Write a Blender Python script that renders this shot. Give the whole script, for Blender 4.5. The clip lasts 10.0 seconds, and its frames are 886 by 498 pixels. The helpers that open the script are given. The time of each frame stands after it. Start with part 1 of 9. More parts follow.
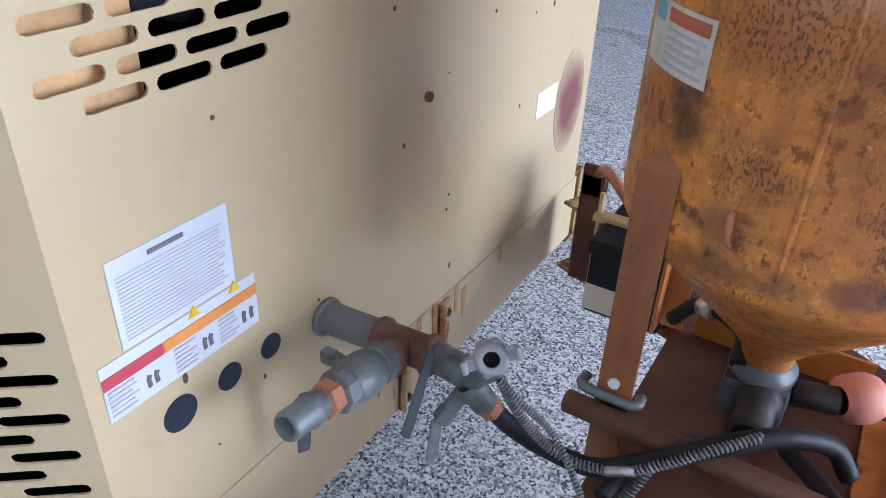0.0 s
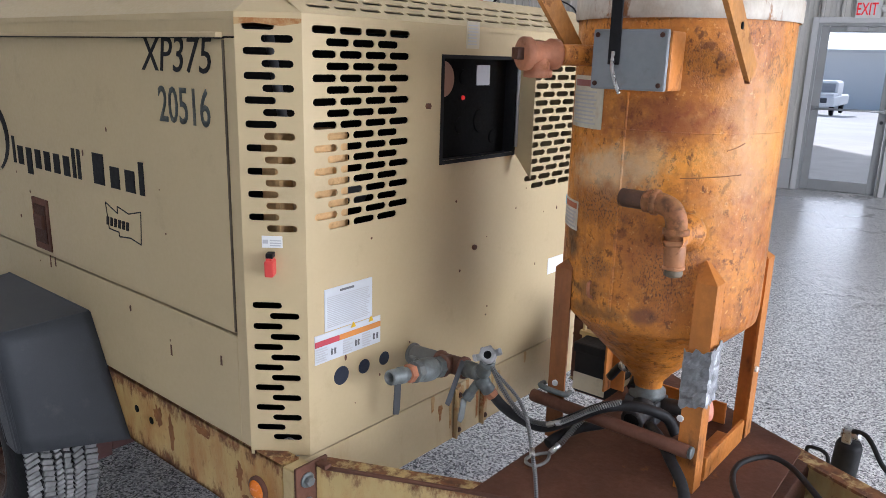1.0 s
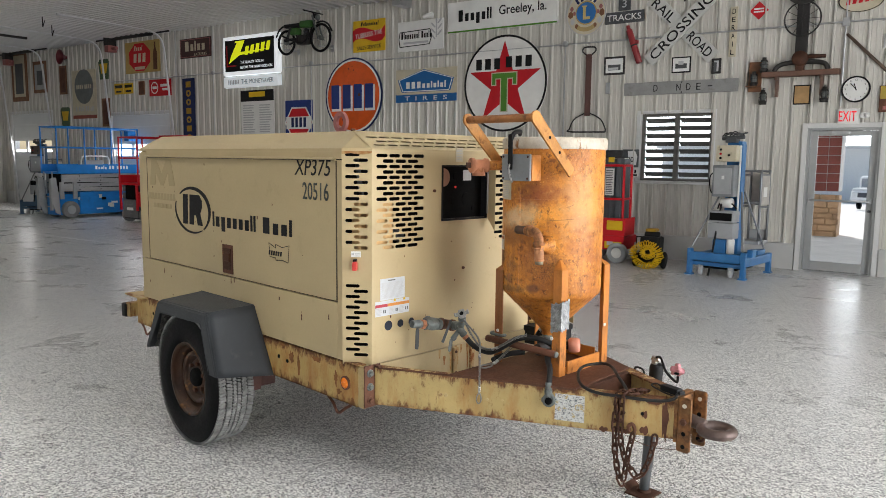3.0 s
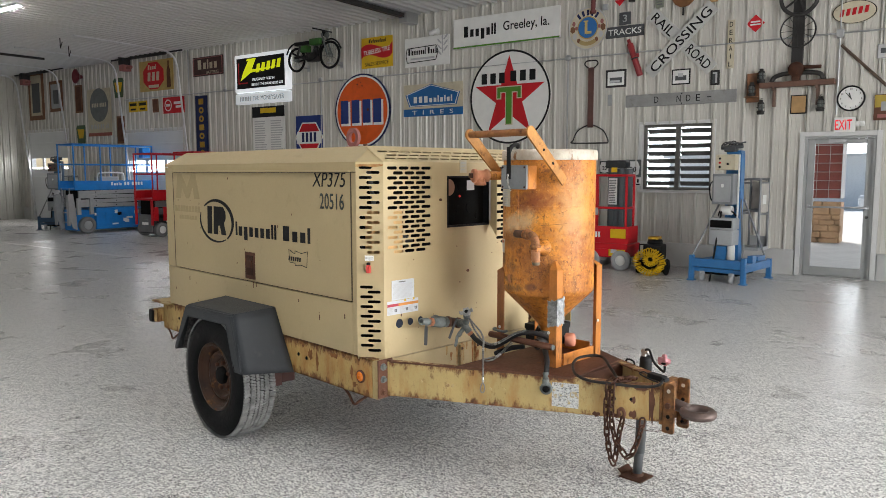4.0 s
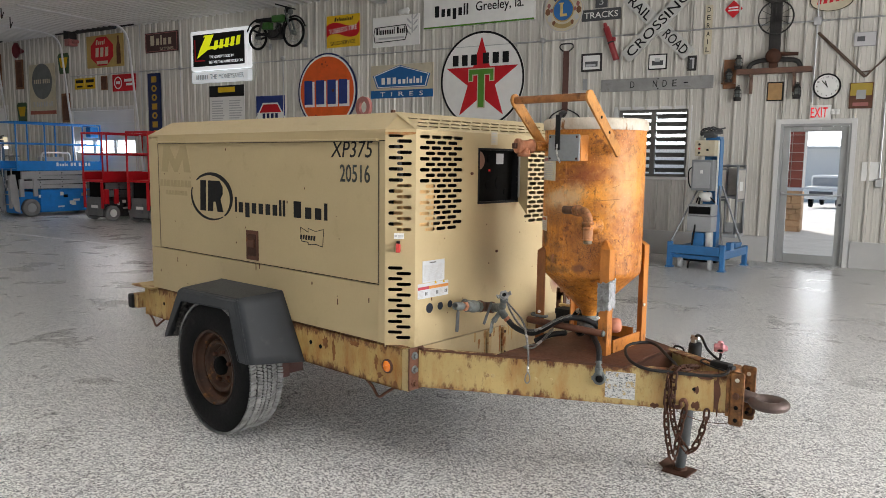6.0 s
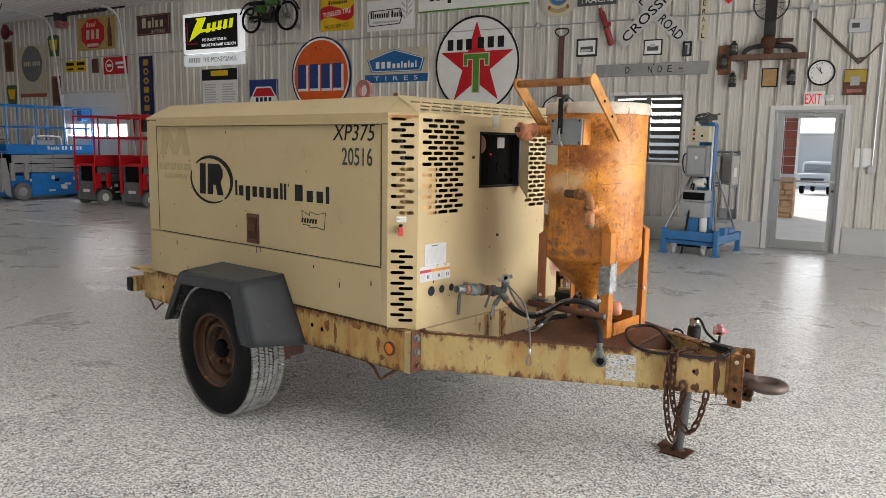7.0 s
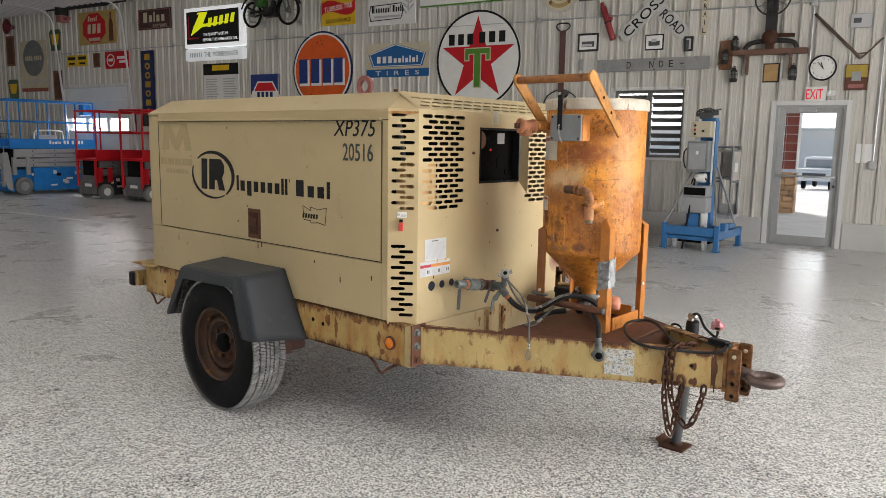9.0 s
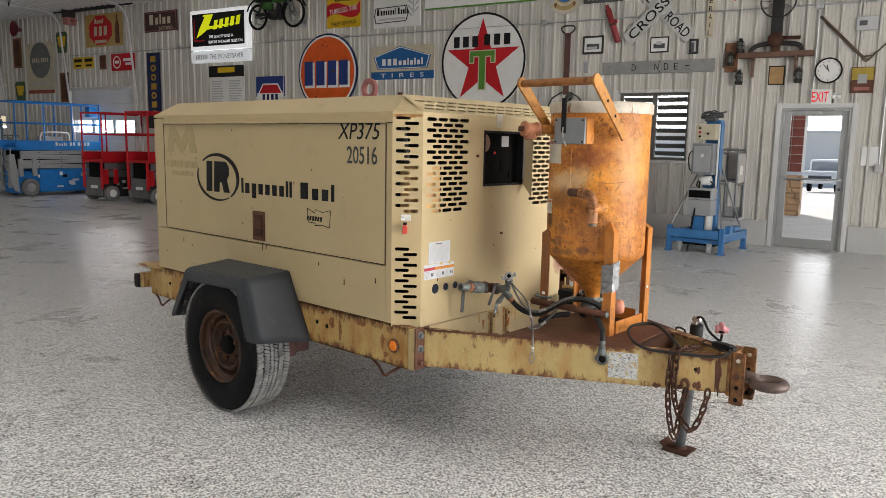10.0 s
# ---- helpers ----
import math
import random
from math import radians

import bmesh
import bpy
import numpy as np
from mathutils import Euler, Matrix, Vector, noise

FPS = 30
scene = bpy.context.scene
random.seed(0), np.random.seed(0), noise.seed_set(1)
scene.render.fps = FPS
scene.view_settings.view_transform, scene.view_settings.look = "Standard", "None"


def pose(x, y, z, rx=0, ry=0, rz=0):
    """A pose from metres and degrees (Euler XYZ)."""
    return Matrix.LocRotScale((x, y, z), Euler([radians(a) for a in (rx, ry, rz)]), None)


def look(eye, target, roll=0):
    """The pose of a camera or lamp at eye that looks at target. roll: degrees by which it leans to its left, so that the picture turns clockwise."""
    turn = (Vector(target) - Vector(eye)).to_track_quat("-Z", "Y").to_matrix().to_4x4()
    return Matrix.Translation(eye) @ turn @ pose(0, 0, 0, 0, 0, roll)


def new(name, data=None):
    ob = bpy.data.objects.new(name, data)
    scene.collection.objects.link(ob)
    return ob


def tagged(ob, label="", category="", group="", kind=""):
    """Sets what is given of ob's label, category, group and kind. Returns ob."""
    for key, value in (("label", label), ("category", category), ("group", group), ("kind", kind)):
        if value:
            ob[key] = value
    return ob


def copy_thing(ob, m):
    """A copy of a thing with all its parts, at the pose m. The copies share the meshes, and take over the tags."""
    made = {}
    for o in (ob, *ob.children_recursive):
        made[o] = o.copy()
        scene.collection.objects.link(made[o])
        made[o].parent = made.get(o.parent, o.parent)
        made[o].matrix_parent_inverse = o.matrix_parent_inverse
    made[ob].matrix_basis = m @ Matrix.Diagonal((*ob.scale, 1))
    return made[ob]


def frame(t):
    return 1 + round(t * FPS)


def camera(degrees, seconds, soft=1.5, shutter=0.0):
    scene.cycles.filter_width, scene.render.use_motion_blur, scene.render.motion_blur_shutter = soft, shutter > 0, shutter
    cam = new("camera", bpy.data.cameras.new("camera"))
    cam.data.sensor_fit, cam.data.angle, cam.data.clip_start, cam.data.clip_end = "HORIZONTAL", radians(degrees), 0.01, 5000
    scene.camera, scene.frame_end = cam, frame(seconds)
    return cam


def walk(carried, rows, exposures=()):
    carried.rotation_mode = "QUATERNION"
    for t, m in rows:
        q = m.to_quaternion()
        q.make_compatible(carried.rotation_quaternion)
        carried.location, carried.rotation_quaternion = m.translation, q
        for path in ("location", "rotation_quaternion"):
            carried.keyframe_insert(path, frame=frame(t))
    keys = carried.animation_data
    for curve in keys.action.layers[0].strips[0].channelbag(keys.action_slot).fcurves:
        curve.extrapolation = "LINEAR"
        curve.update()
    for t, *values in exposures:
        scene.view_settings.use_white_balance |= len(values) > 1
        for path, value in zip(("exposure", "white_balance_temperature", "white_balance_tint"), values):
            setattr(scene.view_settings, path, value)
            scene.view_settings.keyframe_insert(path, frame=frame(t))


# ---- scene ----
cam = camera(61.62, 10.0, soft=0.8, shutter=0.006)
PATH = [
    (0, (3.7605, 3.9993, 1.4379), (2.8976, 5.4732, 0.3972), 2.50),
    (0.2, (3.8598, 3.8335, 1.4547), (2.8780, 5.3266, 0.5565), 2.04),
    (0.5, (4.0164, 3.5953, 1.5343), (2.9505, 5.1153, 0.7904), 1.97),
    (0.7, (4.1795, 3.4561, 1.5559), (3.0291, 4.9646, 0.9228), 1.60),
    (1, (4.4509, 3.2489, 1.5785), (3.2141, 4.7398, 1.0811), 1.55),
    (1.5, (4.8455, 2.8131, 1.6223), (3.5255, 4.2832, 1.3116), 1.56),
    (2, (5.2047, 2.4850, 1.6393), (3.8551, 3.9363, 1.3708), 1.27),
    (2.5, (5.5675, 2.2869, 1.6292), (4.1824, 3.7066, 1.3727), 0.87),
    (3.8, (6.0846, 1.8895, 1.6078), (4.6619, 3.2787, 1.3929), 0.28),
    (4, (6.0971, 1.8741, 1.6114), (4.6737, 3.2637, 1.4046), -0.05),
    (4.5, (5.9311, 1.7563, 1.6220), (4.5332, 3.1730, 1.4252), -0.09),
    (5, (5.7224, 1.7281, 1.5973), (4.3613, 3.1792, 1.3934), 0.14),
    (5.5, (5.6136, 1.8266, 1.5436), (4.2780, 3.2991, 1.3246), 0.43),
    (7, (5.5376, 1.7690, 1.5142), (4.2390, 3.2649, 1.2392), 0.95),
    (7.5, (5.5575, 1.7624, 1.5116), (4.2654, 3.2617, 1.2245), 0.94),
    (8, (5.5631, 1.7626, 1.5097), (4.2737, 3.2631, 1.2165), 0.91),
    (8.5, (5.5564, 1.7574, 1.5168), (4.2630, 3.2543, 1.2228), 0.93),
    (9, (5.5568, 1.7567, 1.5199), (4.2568, 3.2488, 1.2307), 1.00),
    (9.5, (5.5628, 1.7600, 1.5208), (4.2565, 3.2474, 1.2356), 1.03),
    (10, (5.5620, 1.7568, 1.5246), (4.2519, 3.2410, 1.2404), 1.07),
]
EXPOSURES = [(0.0, -0.06, 5200, 18), (0.5, -0.20, 5380, 23), (1.0, -0.25, 5900, 16), (1.5, -0.25, 6250, 12), (2.0, -0.15, 6300, 13), (3.0, -0.08, 6650, 10), (4.5, -0.10, 6650, 10), (5.5, -0.13, 6700, 11), (7.0, -0.17, 6900, 12), (10.0, -0.17, 6900, 12)]
walk(cam, [(t, look(eye, target, roll)) for t, eye, target, roll in PATH], EXPOSURES)

# ---- the building's own axes: s along the long wall, d towards it ----
ANG = radians(10.287)
BM = Matrix.Rotation(ANG, 4, "Z")
WALL, CEIL, WEST, EAST, SOUTH = 13.364, 4.9, -20.4, 11.5, -6.0


def at(s, d, z, turn=0.0):
    """A pose in the building's axes."""
    return BM @ pose(s, d, z, 0, 0, turn)


# ---- light ----
world = bpy.data.worlds.new("sky")
scene.world = world
world.use_nodes = True
wn = world.node_tree
sky = wn.nodes.new("ShaderNodeTexSky")
sky.sky_type, sky.sun_disc = "NISHITA", False
sky.sun_elevation, sky.sun_rotation = radians(45), radians(-30)
sky.dust_density, sky.ozone_density = 1.5, 1.0
wn.links.new(sky.outputs[0], wn.nodes["Background"].inputs[0])
wn.nodes["Background"].inputs[1].default_value = 0.15

sun = new("sun", bpy.data.lights.new("sun", "SUN"))
sun.data.energy, sun.data.angle, sun.data.color = 4.5, radians(6), (1.0, 0.97, 0.94)
sun.matrix_basis = BM @ look((-30, 42, 52), (0, 0, 0))


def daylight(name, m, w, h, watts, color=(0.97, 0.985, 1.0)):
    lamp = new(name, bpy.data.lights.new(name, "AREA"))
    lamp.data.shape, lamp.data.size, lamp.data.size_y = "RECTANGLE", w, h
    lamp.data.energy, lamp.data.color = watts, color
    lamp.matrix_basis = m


# daylight in the end wall's opening; weak fill in added openings behind the camera
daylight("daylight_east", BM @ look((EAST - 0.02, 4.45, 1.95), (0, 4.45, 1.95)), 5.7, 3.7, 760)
daylight("daylight_south", BM @ look((-4.0, SOUTH + 0.02, 2.1), (-4.0, 20, 2.1)), 4.2, 4.0, 35)
daylight("daylight_south", BM @ look((3.5, SOUTH + 0.02, 2.1), (3.5, 20, 2.1)), 4.2, 4.0, 12)

# daylight in the window strips of the two overhead doors
daylight("daylight_bay", BM @ look((-18.6, WALL + 0.045, 1.89), (-18.6, 0, 1.3)), 2.3, 0.34, 26)
daylight("daylight_bay", BM @ look((-12.67, WALL + 0.045, 1.77), (-12.67, 0, 1.2)), 2.5, 0.32, 26)


# ---- materials ----
def nodes_of(name):
    m = bpy.data.materials.new(name)
    m.use_nodes = True
    t = m.node_tree
    return m, t, t.nodes["Principled BSDF"]


def node(t, kind, **inputs):
    n = t.nodes.new(kind)
    for k, v in inputs.items():
        n.inputs[k.replace("_", " ")].default_value = v
    return n


def noise_fac(t, coord, scale, detail=4.0, rough=0.55, stretch=None):
    n = node(t, "ShaderNodeTexNoise", Scale=scale, Detail=detail, Roughness=rough)
    if stretch:
        mp = t.nodes.new("ShaderNodeMapping")
        mp.inputs["Scale"].default_value = stretch
        t.links.new(coord, mp.inputs["Vector"])
        coord = mp.outputs[0]
    t.links.new(coord, n.inputs["Vector"])
    return n.outputs["Fac"]


def ramp(t, fac, lo, hi, a=0.0, b=1.0):
    r = t.nodes.new("ShaderNodeMapRange")
    r.inputs["From Min"].default_value, r.inputs["From Max"].default_value = lo, hi
    r.inputs["To Min"].default_value, r.inputs["To Max"].default_value = a, b
    t.links.new(fac, r.inputs["Value"])
    return r.outputs[0]


def mix(t, fac, a, b):
    n = t.nodes.new("ShaderNodeMix")
    n.data_type = "RGBA"
    for v, k in ((fac, 0), (a, 6), (b, 7)):
        if hasattr(v, "is_linked"):
            t.links.new(v, n.inputs[k])
        else:
            n.inputs[k].default_value = v if k == 0 else (*v, 1.0)
    return n.outputs[2]


def scaled(c, k):
    return tuple(min(1.0, v * k) for v in c)


def M(name, col, rough=0.5, metal=0.0, var=0.12, scale=5.0, bump=0.08, fine=90.0, rust=0.0, rscale=4.0, rcol=(0.17, 0.06, 0.022), streak=None, coat=0.0, dirt=0.0, dirtcol=(0.12, 0.09, 0.06), spec=0.5):
    """A painted, worn surface: two scales of tone, dirt, rust patches with their own grain, fine relief."""
    m, t, p = nodes_of(name)
    co = t.nodes.new("ShaderNodeTexCoord").outputs["Object"]
    broad = noise_fac(t, co, scale, 5.0)
    small = noise_fac(t, co, fine, 3.0)
    c = mix(t, ramp(t, broad, 0.3, 0.7), scaled(col, 1 - var), scaled(col, 1 + var))
    c = mix(t, ramp(t, small, 0.35, 0.75, 0.0, 0.35 * min(1.0, var * 4)), c, scaled(col, 0.7))
    ro = ramp(t, small, 0.3, 0.7, max(0.03, rough - 0.06), min(1.0, rough + 0.06))
    if dirt:
        g = noise_fac(t, co, scale * 2.3, 8.0, 0.7, streak)
        c = mix(t, ramp(t, g, 0.62 - 0.2 * dirt, 0.85, 0.0, 0.8), c, dirtcol)
    if rust:
        r = noise_fac(t, co, rscale, 9.0, 0.68, streak)
        mask = ramp(t, r, 0.72 - 0.34 * rust, 0.78 - 0.30 * rust)
        rc = mix(t, ramp(t, noise_fac(t, co, 35.0, 5.0), 0.3, 0.7), rcol, (0.34, 0.15, 0.05))
        c = mix(t, mask, c, rc)
        a = t.nodes.new("ShaderNodeMix")
        t.links.new(mask, a.inputs[0])
        t.links.new(ro, a.inputs[2])
        a.inputs[3].default_value = 0.85
        ro = a.outputs[0]
    t.links.new(c, p.inputs["Base Color"])
    t.links.new(ro, p.inputs["Roughness"])
    p.inputs["Metallic"].default_value = metal
    p.inputs["Specular IOR Level"].default_value = spec
    if coat:
        p.inputs["Coat Weight"].default_value = coat
        p.inputs["Coat Roughness"].default_value = 0.12
    if bump:
        b = node(t, "ShaderNodeBump", Strength=bump, Distance=0.004)
        t.links.new(small, b.inputs["Height"])
        t.links.new(b.outputs[0], p.inputs["Normal"])
    return m


def glow(name, col, strength):
    m, t, p = nodes_of(name)
    p.inputs["Base Color"].default_value = (*col, 1)
    p.inputs["Emission Color"].default_value = (*col, 1)
    p.inputs["Emission Strength"].default_value = strength
    return m


def floor_material():
    """Grey and white flake epoxy under a clear coat."""
    m, t, p = nodes_of("flake_epoxy")
    co = t.nodes.new("ShaderNodeTexCoord").outputs["Object"]
    v = node(t, "ShaderNodeTexVoronoi", Scale=150.0)
    t.links.new(co, v.inputs["Vector"])
    g = t.nodes.new("ShaderNodeSeparateColor")
    t.links.new(v.outputs["Color"], g.inputs[0])
    v2 = node(t, "ShaderNodeTexVoronoi", Scale=85.0)
    t.links.new(co, v2.inputs["Vector"])
    g2 = t.nodes.new("ShaderNodeSeparateColor")
    t.links.new(v2.outputs["Color"], g2.inputs[0])
    c = mix(t, ramp(t, g.outputs[0], 0.12, 0.62), (0.36, 0.362, 0.368), (1.0, 0.99, 0.97))
    c = mix(t, ramp(t, g.outputs[1], 0.82, 0.85, 0.0, 0.95), c, (0.055, 0.057, 0.065))
    c = mix(t, ramp(t, g2.outputs[0], 0.75, 0.95, 0.0, 0.35), c, (0.86, 0.85, 0.82))
    c = mix(t, ramp(t, g2.outputs[1], 0.80, 0.86, 0.0, 0.48), c, (0.20, 0.20, 0.205))
    c = mix(t, ramp(t, noise_fac(t, co, 0.5, 5.0), 0.35, 0.7, 0.0, 0.04), c, (0.36, 0.36, 0.355))
    c = mix(t, ramp(t, noise_fac(t, co, 3.0, 8.0, 0.7), 0.62, 0.80, 0.0, 0.06), c, (0.34, 0.33, 0.32))
    t.links.new(c, p.inputs["Base Color"])
    t.links.new(ramp(t, noise_fac(t, co, 1.3, 6.0, 0.65), 0.3, 0.7, 0.265, 0.295), p.inputs["Roughness"])
    p.inputs["Specular IOR Level"].default_value = 0.32
    b = node(t, "ShaderNodeBump", Strength=0.22, Distance=0.002)
    t.links.new(noise_fac(t, co, 110.0, 2.0), b.inputs["Height"])
    t.links.new(b.outputs[0], p.inputs["Normal"])
    return m


def spot(t, co, x, y, z, wide, tall, ragged=0.5, seed=0.0):
    """A soft-edged patch with an uneven outline, round a place on the thing."""
    mp = t.nodes.new("ShaderNodeMapping")
    mp.inputs["Location"].default_value = (-x / wide, -y / wide, -z / tall)
    mp.inputs["Scale"].default_value = (1 / wide, 1 / wide, 1 / tall)
    t.links.new(co, mp.inputs["Vector"])
    ln = t.nodes.new("ShaderNodeVectorMath")
    ln.operation = "LENGTH"
    t.links.new(mp.outputs[0], ln.inputs[0])
    ad = t.nodes.new("ShaderNodeMath")
    ad.operation = "MULTIPLY_ADD"
    t.links.new(noise_fac(t, co, 14.0 + seed, 7.0, 0.65), ad.inputs[0])
    ad.inputs[1].default_value = 2.4 * ragged
    t.links.new(ln.outputs["Value"], ad.inputs[2])
    return ramp(t, ad.outputs[0], 0.45 + 1.2 * ragged, 1.25 + 1.2 * ragged, 1.0, 0.0)


# stains of the pot: bearing, height, half width, half height, colour, strength
TANK_SPOTS = ((-103, 1.350, 0.095, 0.055, (0.68, 0.52, 0.32), 0.7), (-80, 1.385, 0.05, 0.07, (0.68, 0.50, 0.28), 0.5), (-72, 1.46, 0.16, 0.050, (0.27, 0.066, 0.02), 0.75), (-104, 1.275, 0.095, 0.050, (0.33, 0.115, 0.025), 0.75),
              (-126, 1.172, 0.038, 0.040, (0.075, 0.034, 0.018), 0.9), (-112, 1.070, 0.060, 0.026, (0.080, 0.042, 0.030), 0.65), (-106, 1.030, 0.085, 0.020, (0.070, 0.036, 0.024), 0.65), (-104, 1.145, 0.055, 0.040, (0.25, 0.085, 0.022), 0.7),
              (-72, 1.045, 0.030, 0.020, (0.09, 0.045, 0.035), 0.7), (-66, 1.16, 0.09, 0.10, (0.30, 0.095, 0.025), 0.6), (-80, 0.92, 0.07, 0.03, (0.13, 0.05, 0.02), 0.6), (-20, 1.42, 0.12, 0.18, (0.64, 0.32, 0.10), 0.6))
PIT_SPOTS = ((-106, 1.27, 0.085, 0.045), (-105, 1.145, 0.050, 0.032), (-64, 1.14, 0.07, 0.10))


def tank_material():
    """Orange paint long gone to rust: red-brown bands, bleached and dark patches, runs and clustered pits."""
    m, t, p = nodes_of("rusted_orange_steel")
    co = t.nodes.new("ShaderNodeTexCoord").outputs["Object"]
    a = noise_fac(t, co, 4.5, 10.0, 0.68)
    c = mix(t, ramp(t, a, 0.38, 0.62), (0.45, 0.145, 0.020), (0.82, 0.335, 0.042))
    red_ = noise_fac(t, co, 2.6, 7.0, 0.62, (1.0, 1.0, 1.6))
    c = mix(t, ramp(t, red_, 0.48, 0.64, 0.0, 0.8), c, (0.29, 0.072, 0.02))
    pale = noise_fac(t, co, 3.4, 9.0, 0.7, (1.0, 1.0, 0.6))
    c = mix(t, ramp(t, pale, 0.58, 0.72, 0.0, 0.38), c, (0.66, 0.40, 0.14))
    run = noise_fac(t, co, 22.0, 6.0, 0.6, (1.0, 1.0, 0.10))
    c = mix(t, ramp(t, run, 0.56, 0.72, 0.0, 0.55), c, (0.20, 0.065, 0.018))
    dark = noise_fac(t, co, 3.0, 8.0, 0.66, (1.0, 1.0, 0.55))
    c = mix(t, ramp(t, dark, 0.60, 0.68, 0.0, 0.85), c, (0.085, 0.035, 0.018))
    fine = noise_fac(t, co, 60.0, 5.0, 0.6)
    c = mix(t, ramp(t, fine, 0.52, 0.68, 0.0, 0.4), c, (0.16, 0.055, 0.018))
    chip = noise_fac(t, co, 46.0, 8.0, 0.72, (1.0, 1.0, 0.7))
    c = mix(t, ramp(t, chip, 0.57, 0.62, 0.0, 0.75), c, (0.105, 0.038, 0.014))
    fleck = noise_fac(t, co, 105.0, 4.0, 0.6)
    c = mix(t, ramp(t, fleck, 0.62, 0.68, 0.0, 0.6), c, (0.80, 0.43, 0.13))
    scab = noise_fac(t, co, 15.0, 9.0, 0.7)
    c = mix(t, ramp(t, scab, 0.58, 0.64, 0.0, 0.7), c, (0.19, 0.062, 0.018))
    for deg, z, wide, tall, col, amount in TANK_SPOTS:
        x, y = 0.24 * math.cos(radians(deg)), 0.24 * math.sin(radians(deg))
        k = ramp(t, spot(t, co, x, y, z - 0.662, wide, tall, 1.1, wide * 60), 0.0, 1.0, 0.0, amount)
        c = mix(t, k, c, col)
    d = noise_fac(t, co, 330.0, 2.0, 0.5, (1.0, 1.0, 0.55))
    where = ramp(t, noise_fac(t, co, 6.0, 5.0, 0.6), 0.56, 0.66, 0.0, 0.7)
    for deg, z, wide, tall in PIT_SPOTS:
        big = t.nodes.new("ShaderNodeMath")
        big.operation = "MAXIMUM"
        t.links.new(where, big.inputs[0])
        t.links.new(spot(t, co, 0.24 * math.cos(radians(deg)), 0.24 * math.sin(radians(deg)), z - 0.662, wide, tall, 0.6, 3.0), big.inputs[1])
        where = big.outputs[0]
    both = t.nodes.new("ShaderNodeMath")
    both.operation = "MULTIPLY"
    t.links.new(ramp(t, d, 0.52, 0.62), both.inputs[0])
    t.links.new(where, both.inputs[1])
    c = mix(t, ramp(t, both.outputs[0], 0.0, 1.0, 0.0, 0.85), c, (0.10, 0.038, 0.016))
    t.links.new(c, p.inputs["Base Color"])
    t.links.new(ramp(t, chip, 0.35, 0.65, 0.32, 0.7), p.inputs["Roughness"])
    sink = t.nodes.new("ShaderNodeMath")
    sink.operation = "SUBTRACT"
    t.links.new(fine, sink.inputs[0])
    t.links.new(both.outputs[0], sink.inputs[1])
    bm_ = node(t, "ShaderNodeBump", Strength=0.5, Distance=0.004)
    t.links.new(sink.outputs[0], bm_.inputs["Height"])
    t.links.new(bm_.outputs[0], p.inputs["Normal"])
    return m


def edge_rust_material(name, col, top, bottom, reach=0.035, stain=(0.52, 0.78, 0.8), nose=None):
    """Tan paint that rusts inward from the upper and lower edges of a rail, with scattered chips."""
    m, t, p = nodes_of(name)
    co = t.nodes.new("ShaderNodeTexCoord").outputs["Object"]
    sep = t.nodes.new("ShaderNodeSeparateXYZ")
    t.links.new(co, sep.inputs[0])
    c = mix(t, ramp(t, noise_fac(t, co, 3.0, 6.0, 0.6), 0.35, 0.65), scaled(col, 0.85), scaled(col, 1.12))
    c = mix(t, ramp(t, noise_fac(t, co, 11.0, 8.0, 0.7, (1.0, 1.0, 0.35)), stain[0], stain[1], 0.0, stain[2]), c, (0.40, 0.165, 0.03))
    level = noise_fac(t, co, 22.0, 10.0, 0.72, (1.0, 1.0, 0.45))
    for lo, hi, k in ((top - reach, top, 0.20), (bottom + reach, bottom, 0.16)):
        ad = t.nodes.new("ShaderNodeMath")
        ad.operation = "ADD"
        t.links.new(level, ad.inputs[0])
        t.links.new(ramp(t, sep.outputs[2], lo, hi, 0.0, k), ad.inputs[1])
        level = ad.outputs[0]
    if nose:
        ad = t.nodes.new("ShaderNodeMath")
        ad.operation = "ADD"
        t.links.new(level, ad.inputs[0])
        t.links.new(ramp(t, sep.outputs[0], nose[0], nose[1], 0.0, nose[2]), ad.inputs[1])
        level = ad.outputs[0]
    c = mix(t, ramp(t, noise_fac(t, co, 70.0, 6.0, 0.7), 0.60, 0.70, 0.0, 0.7), c, (0.30, 0.15, 0.05))
    mask = ramp(t, level, 0.57, 0.69)
    rc = mix(t, ramp(t, noise_fac(t, co, 40.0, 5.0), 0.35, 0.65), (0.11, 0.045, 0.022), (0.24, 0.10, 0.035))
    c = mix(t, mask, c, rc)
    t.links.new(c, p.inputs["Base Color"])
    t.links.new(ramp(t, mask, 0.0, 1.0, 0.45, 0.85), p.inputs["Roughness"])
    b = node(t, "ShaderNodeBump", Strength=0.25, Distance=0.003)
    t.links.new(level, b.inputs["Height"])
    t.links.new(b.outputs[0], p.inputs["Normal"])
    return m


